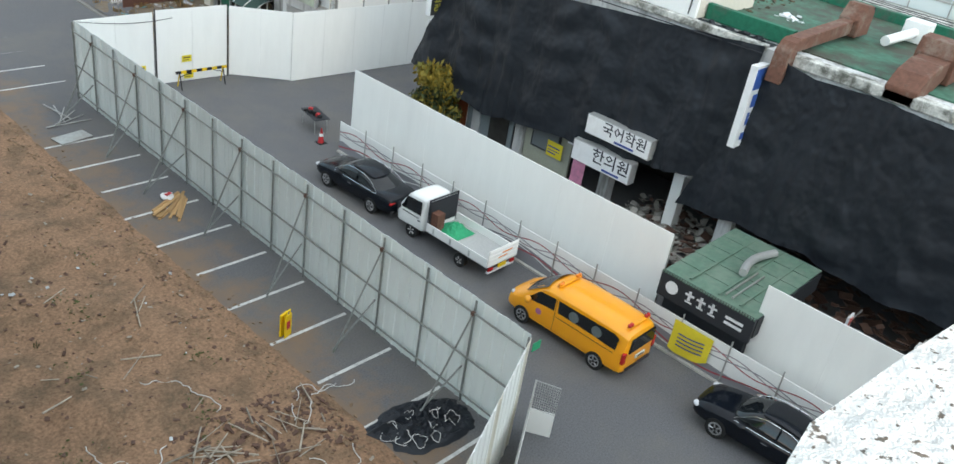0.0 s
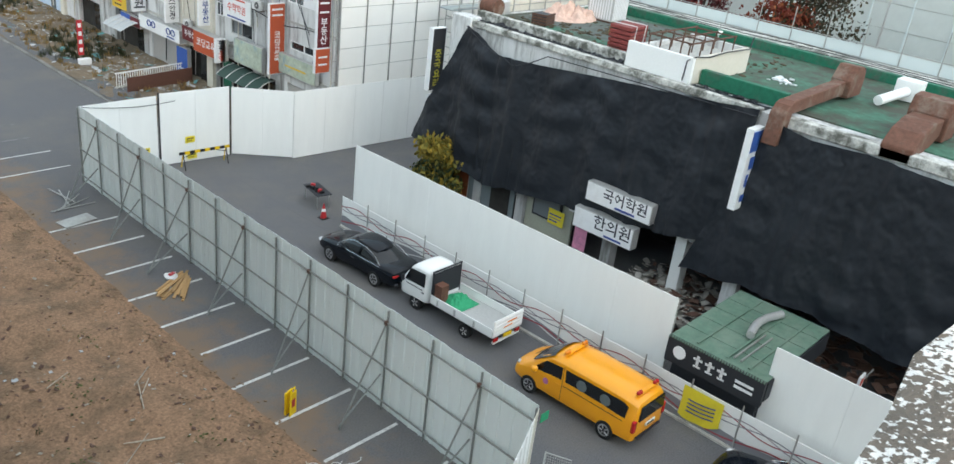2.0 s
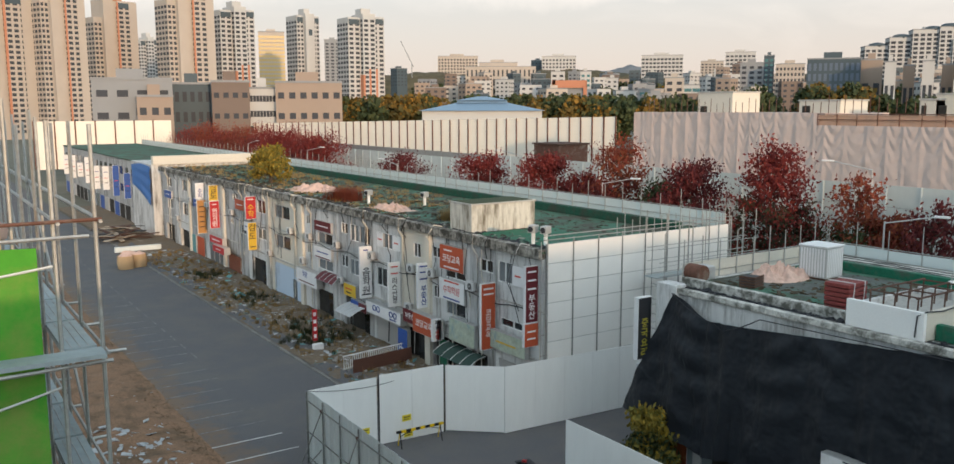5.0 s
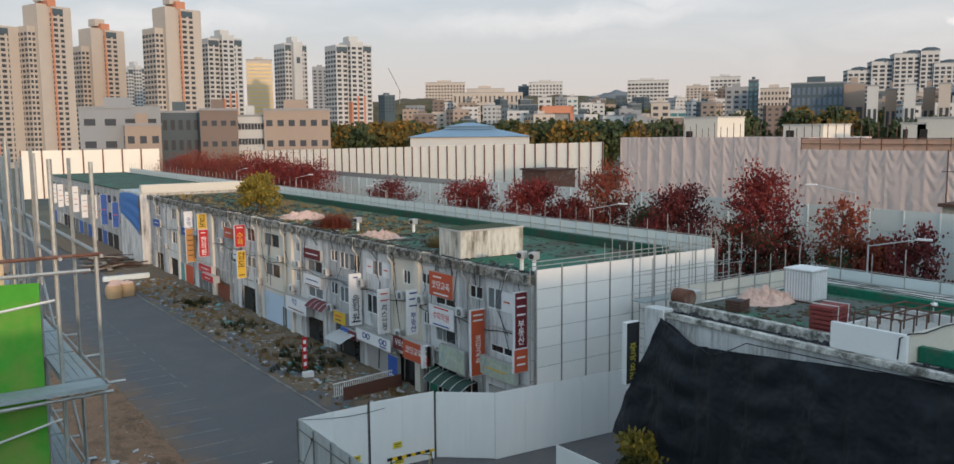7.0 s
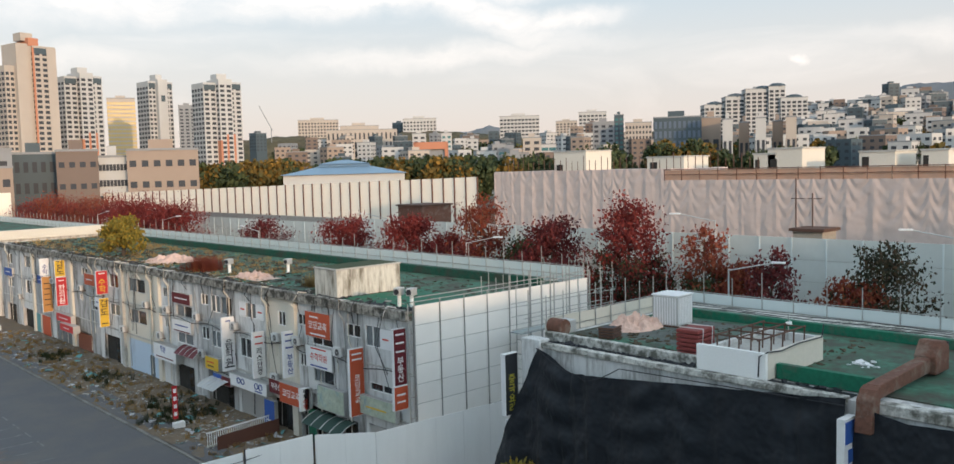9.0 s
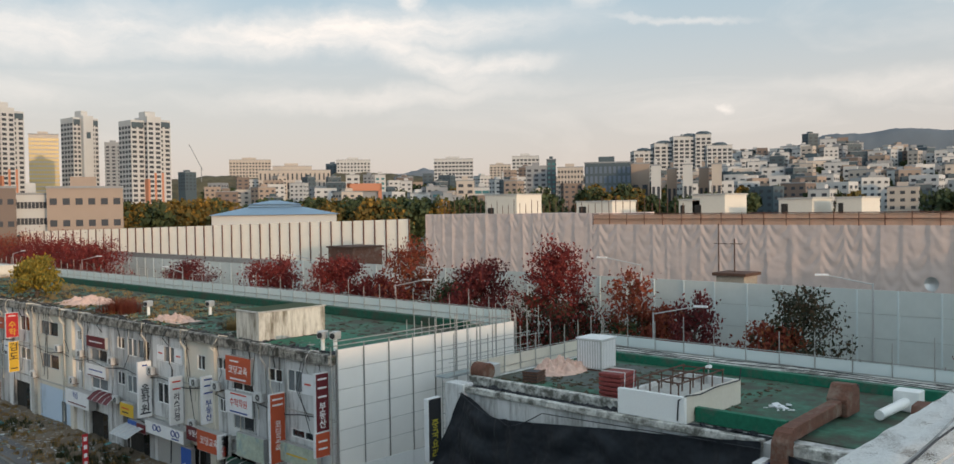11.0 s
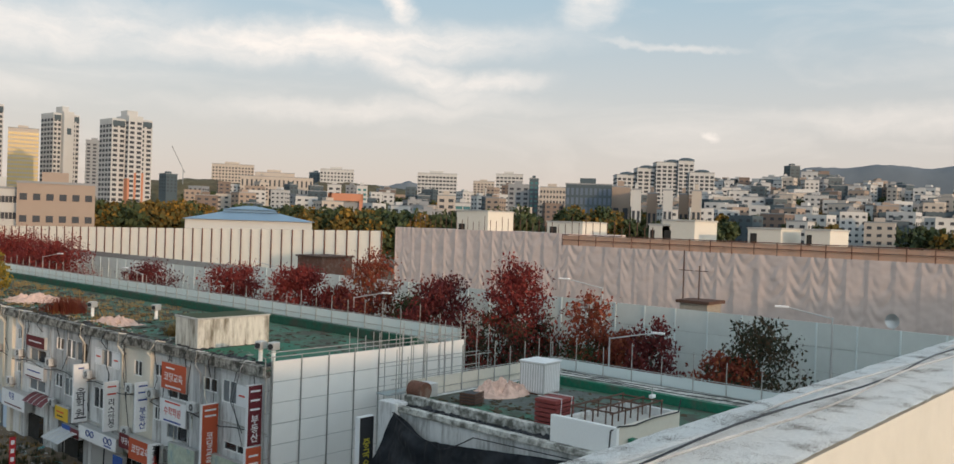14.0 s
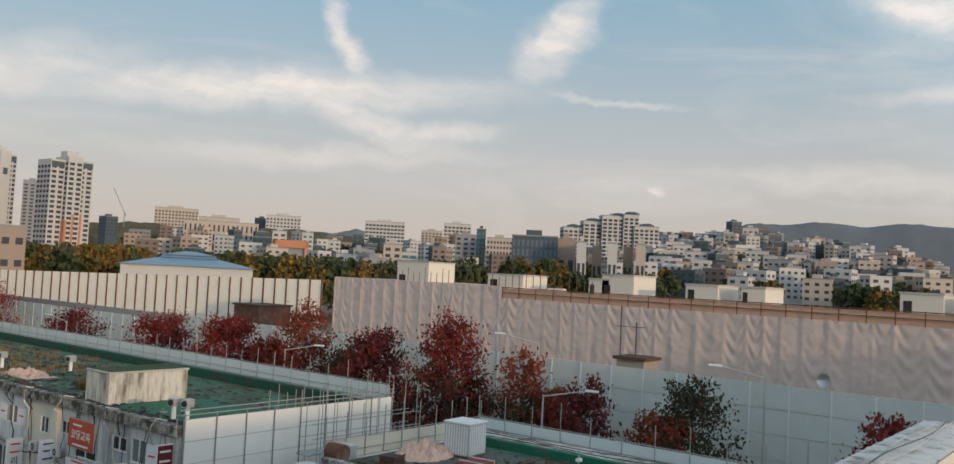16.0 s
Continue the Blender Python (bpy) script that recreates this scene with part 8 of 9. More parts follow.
def drape(y0, y1, z0, z1, seed, nu):
    def fn(u, v):
        y, z = y0 + (y1 - y0) * u, z0 + (z1 - z0) * v
        cell = y / 2.3 + 0.9 * noise.noise(Vector((y * 0.13, seed, 0)))
        f = cell - math.floor(cell)
        sag = math.sin(math.pi * f)
        mask = max(0.0, min(1.0, 0.6 + 1.6 * noise.noise(Vector((y * 0.16, z * 0.25, seed + 3)))))
        d = 0.16 * noise.fractal(Vector((y * 0.5, z * 0.5, seed)), 0.7, 2, 3)
        d += 0.13 * mask * math.sin((z + 1.9 * sag) * 3.8 + 0.8 * noise.noise(Vector((y * 0.2, z * 0.3, 9)))) * sag ** 0.5
        d += 0.16 * max(0.0, 1 - 6 * min(f, 1 - f))
        d += 0.10 * math.sin(y * 2.6 + 1.5 * noise.noise(Vector((y * 0.3, z * 0.4, 5)))) * (1 - mask)
        d += 0.05 * noise.fractal(Vector((y * 1.8, z * 1.6, seed)), 0.6, 2.2, 3)
        return (94.6 - 0.42 * d, y, z)
    return G().sheet(nu, 80, fn)


part("sheet", drape(66, 97.5, 2, 17.05, 1, 260), PINK_SHEET, pk, smooth=True, fix=False)
part("sheet", drape(-70, 66, 2, 15.55, 2, 900), PINK_SHEET, pk, smooth=True, fix=False)
part("body", G().box(96, 110, -70, 97.5, 0, 15.5).box(96, 110, 66, 97.5, 15.5, 17.0), PINK_SHEET, pk)
part("end_sheet", G().box(94.5, 110, 97.5, 97.7, 0, 17.0), PINK_SHEET, pk)
random.seed(14)
for i in range(46):
    y = 66 - i * 2.6
    part("rail_post", G().tube((94.6, y, 15.5), (94.6, y, 17.0), 0.06, 5), RUST, pk, fix=False)
part("rail", G().box(94.55, 94.65, -60, 66, 16.85, 16.95).box(94.55, 94.65, -60, 66, 16.2, 16.28), RUST, pk)
part("parapet_sheet", G().box(94.8, 94.9, -60, 66, 15.5, 16.8), mat("orange_pink_sheet", (0.60, 0.36, 0.25), 0.8, var=0.1), pk)
for i in range(40):
    y = 97 - i * 1.1
    part("roof_post", G().tube((97, y, 17), (97, y, 18.6 + random.uniform(-.5, .6)), 0.06, 4), DARK_RUST, pk, fix=False)
for y0, w, h in ((83.6, 6.4, 19.8), (66.6, 6.0, 18.5), (53.4, 3.0, 18.5), (50.0, 4.5, 19.1), (39.2, 4.0, 18.4), (33.7, 2.8, 18.4), (16, 4, 18.6), (9.5, 4, 18.5), (-4, 5, 18.6)):
    hh = thing("roof_hut", "pale concrete roof hut catching low sun", "hut", (100, y0, 15.5))
    part("wall", G().box(0, 6, 0, w, 0, h - 15.5), CREAM, hh, bevel=0.05)
    # dark plate on the wall, coloured as the shade in an opening
    part("opening", G().box(-0.03, 0.0, w * 0.72, w * 0.92, 0.8, 2.4), INTERIOR_SHADE, hh)
    part("coping", G().box(-0.1, 6.1, -0.1, w + 0.1, h - 15.5, h - 15.3), CONCRETE, hh)
for y in (41.2, 39.5):
    an = thing("antenna_mast", "thin dark antenna mast beyond the panel wall", "antenna", (81, y, 0))
    part("mast", G().tube((0, 0, 0), (0, 0, 16 if y > 40 else 14.5), 0.07, 5), DARK_RUST, an)
    part("arm", G().tube((0, -0.9, 14), (0, 0.5, 14), 0.04, 5), DARK_RUST, an)
for x, y, z0, z1, w, m_, lab in ((81, 39.3, 0, 11.2, 2.9, GREY_TIMBER, "low brown hut roof beyond the panel wall"), (104, 126.7, 0, 11.2, 7.1, RUST, "brown plank shed beyond the panel wall")):
    b_ = thing("shed", lab, "shed", (x, y, z0))
    part("wall", G().box(-w / 2, w / 2, -w / 2, w / 2, 0, z1 - 0.3), m_, b_)
    part("roof", G().box(-w / 2 - 0.3, w / 2 + 0.3, -w / 2 - 0.3, w / 2 + 0.3, z1 - 0.3, z1), DARK_RUST, b_)
dish = thing("satellite_dish", "grey satellite dish on a post beyond the wall", "dish", (76.5, 20.3, 0))
part("post", G().tube((0, 0, 0), (0, 0, 11), 0.06, 5), STEEL, dish)
part("bowl", G().sheet(12, 4, lambda u, v: (-0.2 - 0.3 * v * v, 0.55 * v * math.cos(u * 6.2832), 11.3 + 0.6 * v * math.sin(u * 6.2832))), ALU, dish, smooth=True, fix=False)


# ---- the city beyond ----
EYE = 17.8
CITY_MATS = [mat("city_white", (0.45, 0.45, 0.44), 0.8, var=0.05, grain=0.1), mat("city_cream", (0.42, 0.37, 0.32), 0.8, var=0.05, grain=0.1), mat("city_grey", (0.24, 0.25, 0.26), 0.8, var=0.06, grain=0.1),
             mat("city_brown", (0.17, 0.13, 0.11), 0.8, var=0.06, grain=0.1), mat("city_slate", (0.06, 0.085, 0.10), 0.6, var=0.06, grain=0.1), mat("city_tan", (0.30, 0.235, 0.19), 0.8, var=0.06, grain=0.1)]
# window colour is lifted to imitate haze over the distance
CITY_GLASS = mat("hazed_city_window", (0.05, 0.056, 0.066), 0.6, var=0.1, grain=0.2, spec=0.15)
CITY_TEAL = glass_mat("city_teal_glass", (0.05, 0.16, 0.17), 0.2)
SALMON = mat("salmon_band", (0.46, 0.20, 0.12), 0.8, var=0.06)


def windows(g, w, d, z0, z1, floor, cols, cols_side, ww=0.55, hh=0.55, skip=0.0):
    """Window panes proud of the front (-y) and of both sides of a block that spans x 0..w, y 0..d."""
    n = max(1, int((z1 - z0) / floor))
    f = (z1 - z0) / n
    for j in range(n):
        za, zb = z0 + f * (j + 0.5 - hh / 2), z0 + f * (j + 0.5 + hh / 2)
        for i in range(cols):
            if random.random() < skip:
                continue
            c = w * (i + 0.5) / cols
            h = w / cols * ww / 2
            g.box(c - h, c + h, -0.15, 0.05, za, zb)
        for i in range(cols_side):
            c = d * (i + 0.5) / cols_side
            h = d / cols_side * ww / 2
            for x0, x1 in ((-0.15, 0.05), (w - 0.05, w + 0.15)):
                g.box(x0, x1, c - h, c + h, za, zb)


def place(az, dist):
    a = radians(az)
    return math.sin(a) * dist, math.cos(a) * dist


def block(az0, az1, dist, top, base=0.0, depth=14.0, body=0, floor=3.2, cols=None, turn=0.0, glass=None, ww=0.55, hh=0.5, name="building", label="pale city block with rows of windows", skip=0.0, roof=True, rows=60):
    """A city block whose front fills az0..az1 at that distance; top: slope above eye level."""
    w = 2 * dist * math.tan(radians((az1 - az0) / 2))
    x, y = place((az0 + az1) / 2, dist)
    h = EYE + top * dist
    e = thing(name, label, "building", (x, y, base), -(az0 + az1) / 2 + turn)
    g = G().box(-w / 2, w / 2, 0, depth, 0, h - base)
    part("wall", g, CITY_MATS[body], e)
    g = G()
    windows(g, w, depth, max(1.0, h - base - rows * floor), (h - base) * 0.97, floor, cols or max(2, int(w / 4)), max(2, int(depth / 4)), ww, hh, skip)
    g.v = [(vx - w / 2, vy, vz) for vx, vy, vz in g.v]
    wn_ = part("glazing", g, glass or CITY_GLASS, e, fix=False)
    wn_["kind"] = "stuff"
    if roof:
        part("roof_room", G().box(-w * 0.2, w * 0.15, depth * 0.3, depth * 0.7, h - base, h - base + min(floor, 4.0) * 0.8), CITY_MATS[body], e)
        part("parapet", G().box(-w / 2 - 0.2, w / 2 + 0.2, -0.2, depth + 0.2, h - base - 0.1, h - base + 0.5), CITY_MATS[2], e)
    return e


def tower(az0, az1, dist, top, style, label):
    """Apartment tower: stepped shafts, dark top bands, a salmon stripe or a blank end wall. The lit face looks to the right."""
    w = 2 * dist * math.tan(radians((az1 - az0) / 2))
    x, y = place((az0 + az1) / 2, dist)
    h = EYE + top * dist
    turned = radians(28)
    aside = 8 * math.sin(turned)
    x, y = x + aside * math.cos(radians((az0 + az1) / 2)), y - aside * math.sin(radians((az0 + az1) / 2))
    w = (w - 16 * math.sin(turned)) / math.cos(turned)
    e = thing("apartment_tower", label, "tower", (x, y, 0), -(az0 + az1) / 2 + 28)
    body = CITY_MATS[0] if style != 1 else CITY_MATS[1]
    shafts = ((-0.5, -0.18, 4, 0.97), (-0.18, 0.16, 0, 1.0), (0.16, 0.5, 5, 0.985)) if style == 0 else ((-0.5, -0.30, 5, 0.84), (-0.30, 0.02, 2, 0.97), (0.02, 0.5, 0, 0.96)) if style == 1 else ((-0.5, -0.2, 3, 0.985), (-0.2, 0.2, 0, 1.0), (0.2, 0.5, 3, 0.985))
    for a, b, off, k in shafts:
        s = part("shaft", G().box(a * w, b * w, off, off + 16, 0, h * k), body, e)
        g = G()
        ww_ = (b - a) * w
        if not (style == 1 and a == -0.30) and not (style == 2 and a == -0.2):
            windows(g, ww_, 16, 3, h * k - 3, 2.95, max(2, int(ww_ / 3.6)), 4, 0.62, 0.56)
            g.v = [(vx + a * w, vy + off, vz) for vx, vy, vz in g.v]
            part("glazing", g, CITY_GLASS, s, fix=False)["kind"] = "stuff"
        if style != 1 or a > 0:
            part("top_band", G().box(a * w + 0.4, b * w - 0.4, off - 0.2, off + 16.2, h * k - 4.5, h * k - 1.2), CITY_MATS[4], s) if a != -0.18 and a != -0.2 else None
    if style == 1:
        part("crown", G().box(-0.05 * w, 0.16 * w, 1, 14, h * 0.96, h * 1.005), SALMON, e)
        part("blank_wall", G().box(0.3 * w, 0.5 * w, -0.35, 0.0, 0, h * 0.95), CITY_MATS[1], e)
        part("side_strip", G().box(-0.01 * w, 0.03 * w, -0.4, 0, 0, h * 0.95), SALMON, e)
    elif style == 0:
        for f0 in (0.0, 0.16, 0.34):
            part("salmon_strip", G().box(-0.19 * w + f0 * w, -0.14 * w + f0 * w, -0.3, 5.2, 0, h * (0.55 if f0 else 0.5)), SALMON, e)
    else:
        part("blank_wall", G().box(-0.19 * w, 0.19 * w, -0.3, 0, 0, h * 0.98), body, e)
        part("mark", G().box(-0.08 * w, 0.08 * w, -0.45, -0.3, h * 0.82, h * 0.87), CITY_MATS[4], e)
    part("roof_room", G().box(-0.15 * w, 0.1 * w, 4, 12, h * 0.99, h + 3.5), body, e)
    return e


random.seed(100)
tower(3.4, 7.2, 560, 0.118, 1, "tall cream apartment tower with salmon crown")
tower(7.05, 9.94, 560, 0.140, 1, "tall cream apartment tower with salmon crown")
tower(9.9, 12.8, 620, 0.117, 1, "tall apartment tower with grey brown stepped top")
tower(12.5, 14.0, 820, 0.075, 0, "distant pale apartment tower")
tower(14.03, 17.29, 560, 0.143, 1, "tall cream apartment tower with salmon crown")
tower(17.1, 19.95, 600, 0.1095, 0, "white apartment tower with salmon stripes")
block(19.9, 21.5, 760, 0.083, body=1, ww=0.9, hh=0.6, cols=10, label="golden glass office block", glass=glass_mat("gold_glass", (0.50, 0.36, 0.14), 0.3))
tower(21.75, 23.85, 620, 0.1035, 2, "white apartment tower with a blank end wall")
block(24.0, 25.0, 900, 0.0755, body=2, label="grey glass office tower far off")
tower(25.0, 28.1, 580, 0.1042, 0, "white apartment tower with salmon stripes")
# school buildings in front of the towers
block(10.1, 14.7, 250, 0.030, 0, 30, 2, 5, 4, hh=0.3, label="grey brown school hall with stepped walls")
block(12.6, 14.7, 244, 0.012, 0, 8, 5, 5, 3, hh=0.3, label="brown school wing with few windows")
block(14.7, 17.0, 262, 0.0256, 0, 20, 4, 5, 5, label="dark grey school block with windows")
block(17.0, 19.3, 255, 0.0280, 0, 20, 3, 5, 4, hh=0.25, label="brown school block with white bands")
block(19.3, 20.9, 258, 0.021, 0, 20, 0, 4, 8, 0, None, 0.85, 0.4, label="white school wing with ribbon windows")
block(20.9, 25.1, 255, 0.0277, 0, 20, 5, 5, 6, hh=0.3, label="tan grey school block with a round emblem")
# skyline from the middle to the right
block(31.3, 33.9, 1150, 0.0578, body=1, floor=4, label="long beige hilltop block")
block(33.1, 37.7, 900, 0.046, body=1, floor=9, ww=0.35, hh=0.7, cols=16, label="massive beige court building with columns")
block(34.0, 36.5, 910, 0.0505, body=1, floor=9, label="upper storey of a beige court building")
block(38.1, 40.3, 1050, 0.0572, body=0, floor=4, label="white hilltop office block")
block(37.4, 38.3, 1080, 0.053, body=4, label="dark office block on a hilltop")
block(44.5, 47.1, 1000, 0.0572, body=0, floor=4, ww=0.75, label="white office slab on the skyline")
block(49.7, 51.5, 1000, 0.0592, body=0, floor=4, ww=0.7, label="white office block on the skyline")
block(48.2, 49.6, 1100, 0.050, body=1, label="beige block on the skyline")
block(50.6, 52.0, 640, 0.0475, body=2, floor=3.5, label="grey office block with a green fin")
block(52.0, 52.6, 640, 0.055, body=4, label="green glass fin on a tower", glass=CITY_TEAL)
block(52.7, 54.4, 620, 0.0455, body=1, floor=3.5, cols=8, label="cream apartment block with many windows")
block(54.5, 57.5, 420, 0.050, body=4, floor=4.5, cols=10, hh=0.7, glass=mat("blue_frames", (0.10, 0.13, 0.18), 0.5), label="dark blue framed school block")
block(57.5, 58.7, 425, 0.048, body=5, floor=40, label="tan block with a blank end wall")
for k, a in enumerate((58.8, 59.8, 60.8, 61.8, 62.6)):
    block(a, a + 0.62, 400 + 12 * (k % 2), 0.0455 - 0.004 * (k % 2), body=(0, 5, 0, 5, 1)[k], floor=30, label="narrow white and tan building fin")
for a0, a1, tp in ((57.7, 59.0, 0.062), (59.0, 60.2, 0.070), (60.2, 62.3, 0.077), (62.3, 63.9, 0.066), (61.6, 62.6, 0.079)):
    block(a0, a1, 720, tp, 0, 16, 0, 3.1, None, 12, None, 0.68, 0.62, name="apartment_block", label="white hillside apartments with dark green roofs")
    xx, yy = place((a0 + a1) / 2, 722)
    rf = thing("roof_turret", "dark green rounded turret on hillside apartments", "turret", (xx, yy, EYE + tp * 720), -(a0 + a1) / 2)
    part("cap", G().blob((0, 4, 0.5), 6.5, 0.4, 0.05, 10, 6), CITY_MATS[4], rf, smooth=True)
block(46.0, 47.2, 480, 0.032, body=1, floor=3.3, label="cream mid rise block with windows")
block(47.2, 48.2, 480, 0.024, body=0, floor=3.3, ww=0.9, hh=0.5, label="white banded mid rise block", glass=CITY_TEAL)
block(44.3, 46.0, 520, 0.020, body=2, floor=3.3, label="grey glass mid rise block", glass=CITY_TEAL)
rd = thing("red_framed_building", "building with a red portal frame", "building", place(39.9, 600) + (0,), -39.9)
part("frame", G().box(-12, -9.5, 0, 6, 0, 36).box(9.5, 12, 0, 6, 0, 36).box(-12, 12, 0, 6, 31, 36), SALMON, rd)
part("wall", G().box(-9.5, 9.5, 2, 12, 0, 31), CITY_MATS[2], rd)
block(38.7, 39.6, 640, 0.040, body=0, label="white block behind a red frame")
block(40.6, 41.3, 640, 0.040, body=0, label="pale blue block behind trees", glass=CITY_TEAL)
# blue hipped roof hall
hx, hy = place(34.2, 262)
hall = thing("sports_hall", "wide hall with a pale blue hipped roof", "hall", (hx, hy, 0), -34.2)
BLUE_ROOF = mat("blue_metal_roof", (0.22, 0.33, 0.44), 0.45, metal=0.2, var=0.05, grain=0.3)
part("wall", G().box(-18, 18, 0, 30, 0, 16.8), CITY_MATS[0], hall)
g = G()
for z0, z1, r0, r1, d0, d1 in ((16.8, 19.2, 19, 8, 0, 10), (19.2, 20.0, 8, 7.6, 10, 10), (20.0, 21.2, 8, 1.5, 10, 14)):
    a, b = [(-r0, d0 - 1, z0), (r0, d0 - 1, z0), (r0, 31 - d0, z0), (-r0, 31 - d0, z0)], [(-r1, d1, z1), (r1, d1, z1), (r1, 30 - d1, z1), (-r1, 30 - d1, z1)]
    for i in range(4):
        j = (i + 1) % 4
        g.quad(a[i], a[j], b[j], b[i])
part("roof", g, BLUE_ROOF, hall)

# low city carpet, rising to the right and falling again
def skyline(az):
    rise = 0.024 * min(1.0, max(0.0, (az - 58) / 11))
    fall = 0.015 * min(1.0, max(0.0, (az - 69.5) / 1.8)) + 0.022 * min(1.0, max(0.0, (az - 76.5) / 4))
    return 0.046 + rise - fall


random.seed(300)
for k in range(300):
    az = random.uniform(28, 80) if k % 5 < 2 else random.uniform(60, 80)
    dist = 430 + 490 * random.random() ** 0.7
    t = (dist - 330) / 570
    top = 0.008 + (skyline(az) - 0.008) * t + random.uniform(-0.005, 0.005)
    if 28 < az < 48:
        top *= 0.85
    wdt = random.uniform(8, 17)
    da = math.degrees(wdt / dist)
    h = EYE + top * dist
    block(az, az + da, dist, top, 0.0, random.uniform(9, 14), random.choice((0, 0, 0, 0, 1, 2, 5, 3, 4, 4)), 3.1, None, random.uniform(-35, 35), None, 0.46, 0.42,
          name="house", label=random.choice(("small pale city house on a slope", "low white city building with flat roof", "low cream city building with small windows")), roof=k % 2 == 0, rows=6)
# hills
HILL = mat("autumn_wood", (0.085, 0.075, 0.045), 0.95, var=0.5, grain=0.12, stain=0.7, stain_colour=(0.13, 0.07, 0.04), stain_scale=0.02)
# aerial haze is mixed into this blue-grey hill colour
FAR_HILL = mat("hazed_far_hill", (0.13, 0.15, 0.17), 0.95, var=0.1, grain=0.02)


def ridge(name, label, az0, az1, dist, fn, material, n=160, depth=140):
    def f(u, v):
        az = az0 + (az1 - az0) * u
        d = dist + depth * v
        x, y = place(az, d)
        z = -2 + (EYE + fn(az) * dist + 2) * math.sin(min(1.0, v * 1.4) * math.pi / 2) + 5 * noise.fractal(Vector((x * 0.03, y * 0.03, 2)), 0.8, 2, 4) * v
        return (x, y, z)
    return structure(name, G().sheet(n, 14, f), material, label, "hill", smooth=True)


ridge("backdrop_wood", "wooded hill behind low city blocks", 27, 58, 930, lambda a: 0.038 + 0.008 * math.exp(-((a - 40) / 4) ** 2) + 0.005 * math.exp(-((a - 31) / 3) ** 2), HILL)
ridge("backdrop_slope", "built up slope on the skyline", 54, 84, 905, lambda a: skyline(a) - 0.014, HILL)
ridge("backdrop_far_hill", "far mountain on the horizon, coloured blue for haze", 41.5, 46, 2600, lambda a: 0.042 + 0.006 * math.exp(-((a - 43.8) / 0.9) ** 2), FAR_HILL, 60)
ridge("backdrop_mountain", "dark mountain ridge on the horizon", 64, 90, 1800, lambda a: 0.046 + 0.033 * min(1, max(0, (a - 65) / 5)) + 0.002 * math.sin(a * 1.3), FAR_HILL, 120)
LEAF_OCHRE = leaf_mat("ochre_leaves", (0.13, 0.075, 0.015), (0.27, 0.14, 0.02), (0.06, 0.06, 0.02))
# belt of park trees
random.seed(400)
for nm, mt, lab, n_trees in (("wood_green", LEAF_GREEN, "dark green park trees beyond the walls", 130), ("wood_gold", LEAF_OCHRE, "golden autumn park trees beyond the walls", 100)):
    g = G()
    for _ in range(n_trees):
        az = random.uniform(24, 64) if nm == "wood_green" else random.choice((random.uniform(24, 31), random.uniform(37, 42), random.uniform(24, 60)))
        d = random.uniform(300, 345)
        x, y = place(az, d)
        top = EYE + d * (0.009 + random.uniform(-0.008, 0.006) + (0.010 if 50 < az < 58 else 0))
        for _b in range(420):
            q = Vector((random.gauss(0, 1), random.gauss(0, 1), random.gauss(0, 1)))
            q = q.normalized() * random.uniform(0.5, 1.05)
            s = random.uniform(0.3, 0.7)
            rot = Euler((random.uniform(0, 6.3), random.uniform(0, 6.3), 0)).to_matrix()
            c = Vector((x + q.x * 5.5, y + q.y * 5.5, top - 7 + q.z * 7))
            k = len(g.v)
            for vx, vy in ((-s, -s), (s, -s), (s, s), (-s, s)):
                g.v.append(tuple(c + rot @ Vector((vx, vy, 0))))
            g.f.append((k, k + 1, k + 2, k + 3))
    tagged(part(nm, g, mt, fix=False), lab, "trees", kind="stuff")
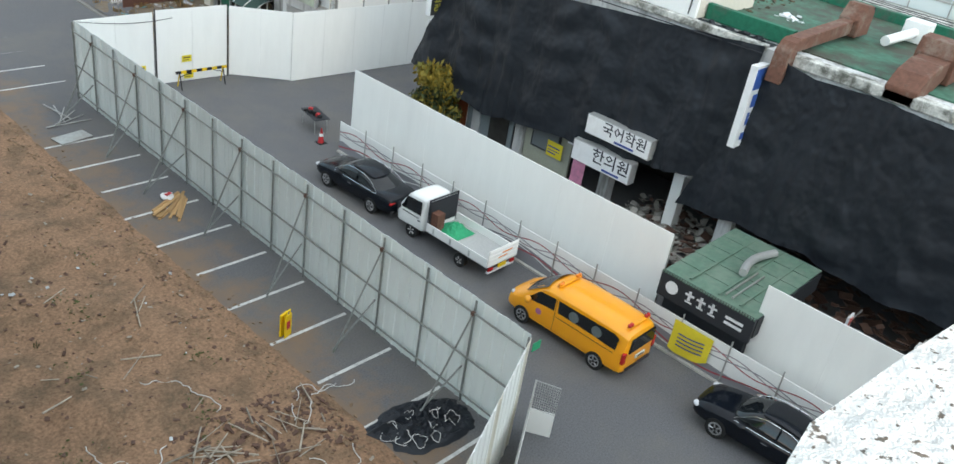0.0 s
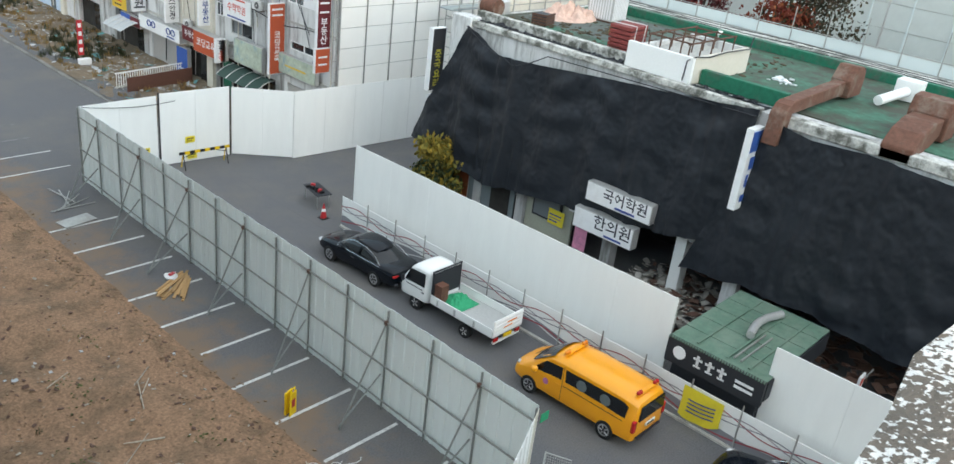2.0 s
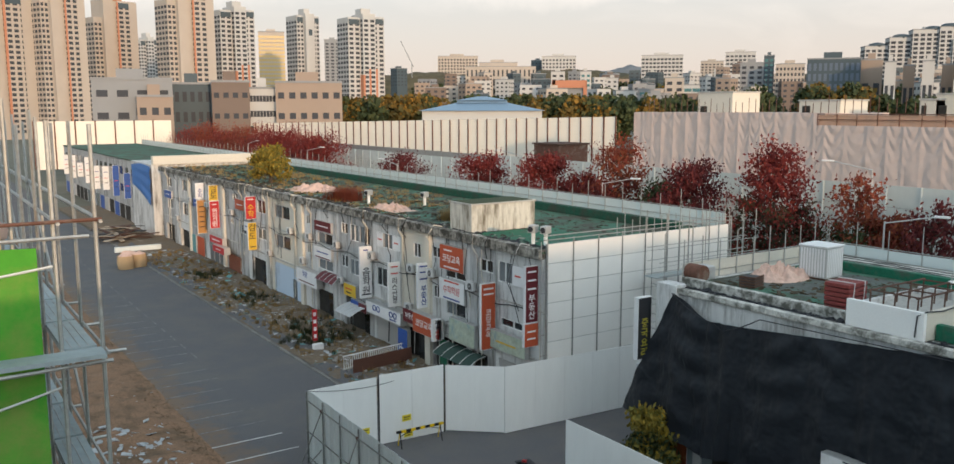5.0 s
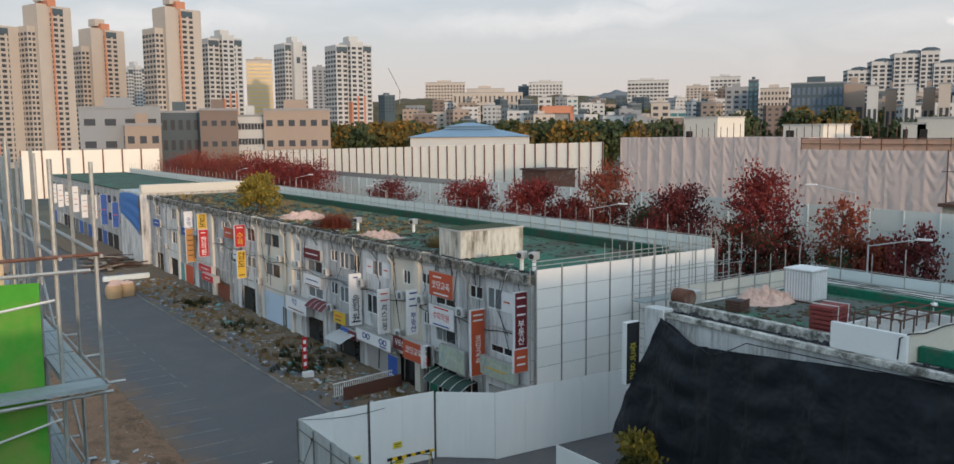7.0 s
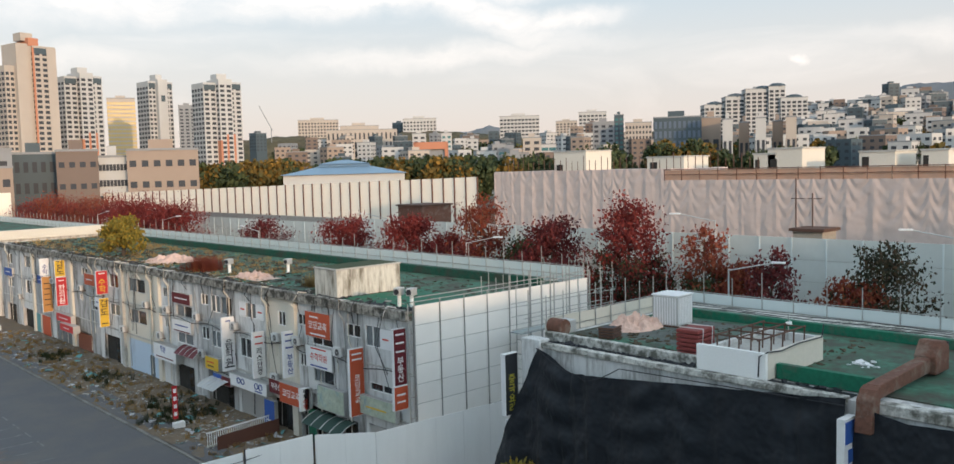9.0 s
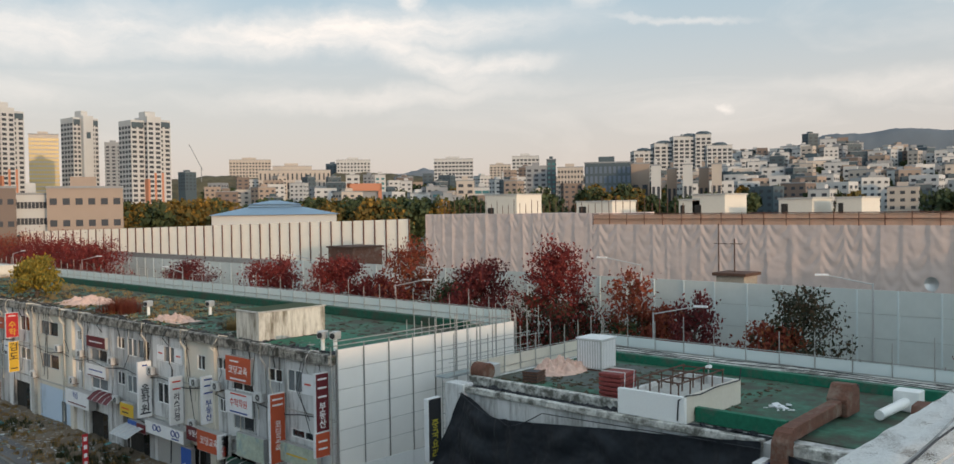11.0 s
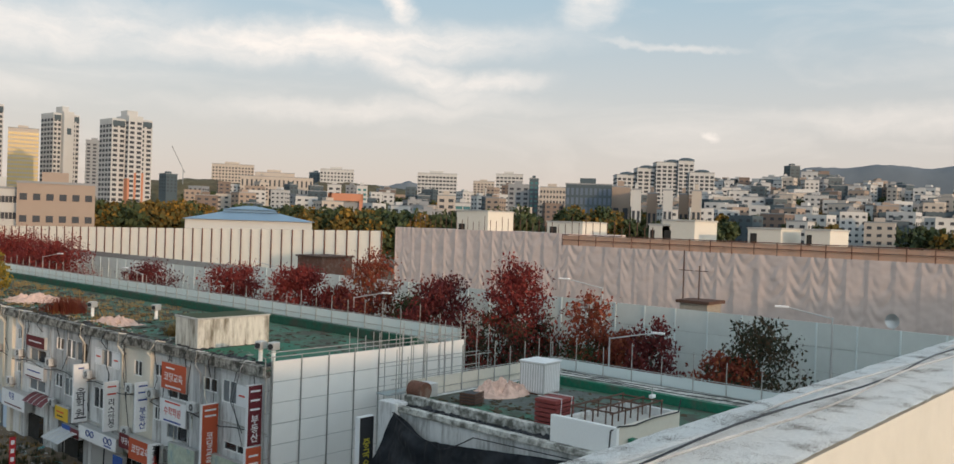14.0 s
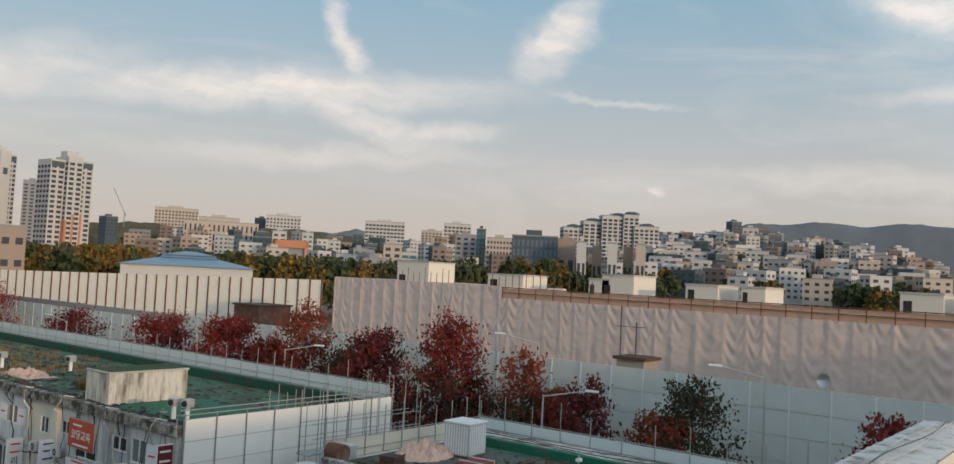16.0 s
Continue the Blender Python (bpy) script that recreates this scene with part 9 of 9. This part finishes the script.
# trees between the houses on the slope
random.seed(410)
for nm, mt, lab, n_trees in (("slope_trees", LEAF_GREEN, "dark green trees between hillside houses", 150), ("slope_trees", LEAF_OCHRE, "ochre trees between hillside houses", 40)):
    g = G()
    for _ in range(n_trees):
        az = random.uniform(30, 80) if random.random() < 0.5 else random.uniform(56, 80)
        d = random.uniform(420, 880)
        x, y = place(az, d)
        top = EYE + d * (0.004 + (skyline(az) - 0.010) * (d - 330) / 570 * random.uniform(0.75, 1.0)) * (0.85 if az < 48 else 1.0)
        r = random.uniform(4, 8)
        for _b in range(170):
            q = Vector((random.gauss(0, 1), random.gauss(0, 1), random.gauss(0, 1))).normalized() * random.uniform(0.5, 1.05)
            s = random.uniform(0.6, 1.3)
            rot = Euler((random.uniform(0, 6.3), random.uniform(0, 6.3), 0)).to_matrix()
            c = Vector((x + q.x * r * 1.3, y + q.y * r, top - r + q.z * r))
            k = len(g.v)
            for vx, vy in ((-s, -s), (s, -s), (s, s), (-s, s)):
                g.v.append(tuple(c + rot @ Vector((vx, vy, 0))))
            g.f.append((k, k + 1, k + 2, k + 3))
    tagged(part(nm, g, mt, fix=False), lab, "trees", kind="stuff")
crane = thing("tower_crane", "thin distant tower crane on the skyline", "crane", place(29.6, 1000) + (40,))
part("mast", G().tube((0, 0, 0), (0, 0, 28), 0.5, 4), CITY_MATS[2], crane)
part("jib", G().tube((2, 0, 24), (-14, 0, 52), 0.4, 4), CITY_MATS[2], crane)

# leaf mould, roots and broken plaster on the two roofs
ROOF_DEBRIS = mat("leaf_mould", (0.075, 0.058, 0.036), 0.95, var=0.5, grain=3)


def roof_spot(x0, x1, y0, y1, z):
    def f():
        x = x0 + (x1 - x0) * random.random() ** 1.8
        return x, random.uniform(y0, y1), z
    return f


scatter("leaf_mould", "brown leaf mould and roots on a flat roof", "debris", ROOF_DEBRIS, 1500, roof_spot(30.4, 40, 52, 120, AZ), (0.06, 0.3), 61, 0.3)
scatter("roof_rubble", "broken pale plaster along a roof edge", "rubble", RUBBLE, 420, roof_spot(30.3, 33, 39, 120, AZ), (0.05, 0.2), 62, 0.4)
scatter("leaf_mould", "dark leaf mould and scraps on a flat roof", "debris", ROOF_DEBRIS, 600, roof_spot(32.6, 41, 17, 29, BZ + 0.06), (0.04, 0.2), 63, 0.3)
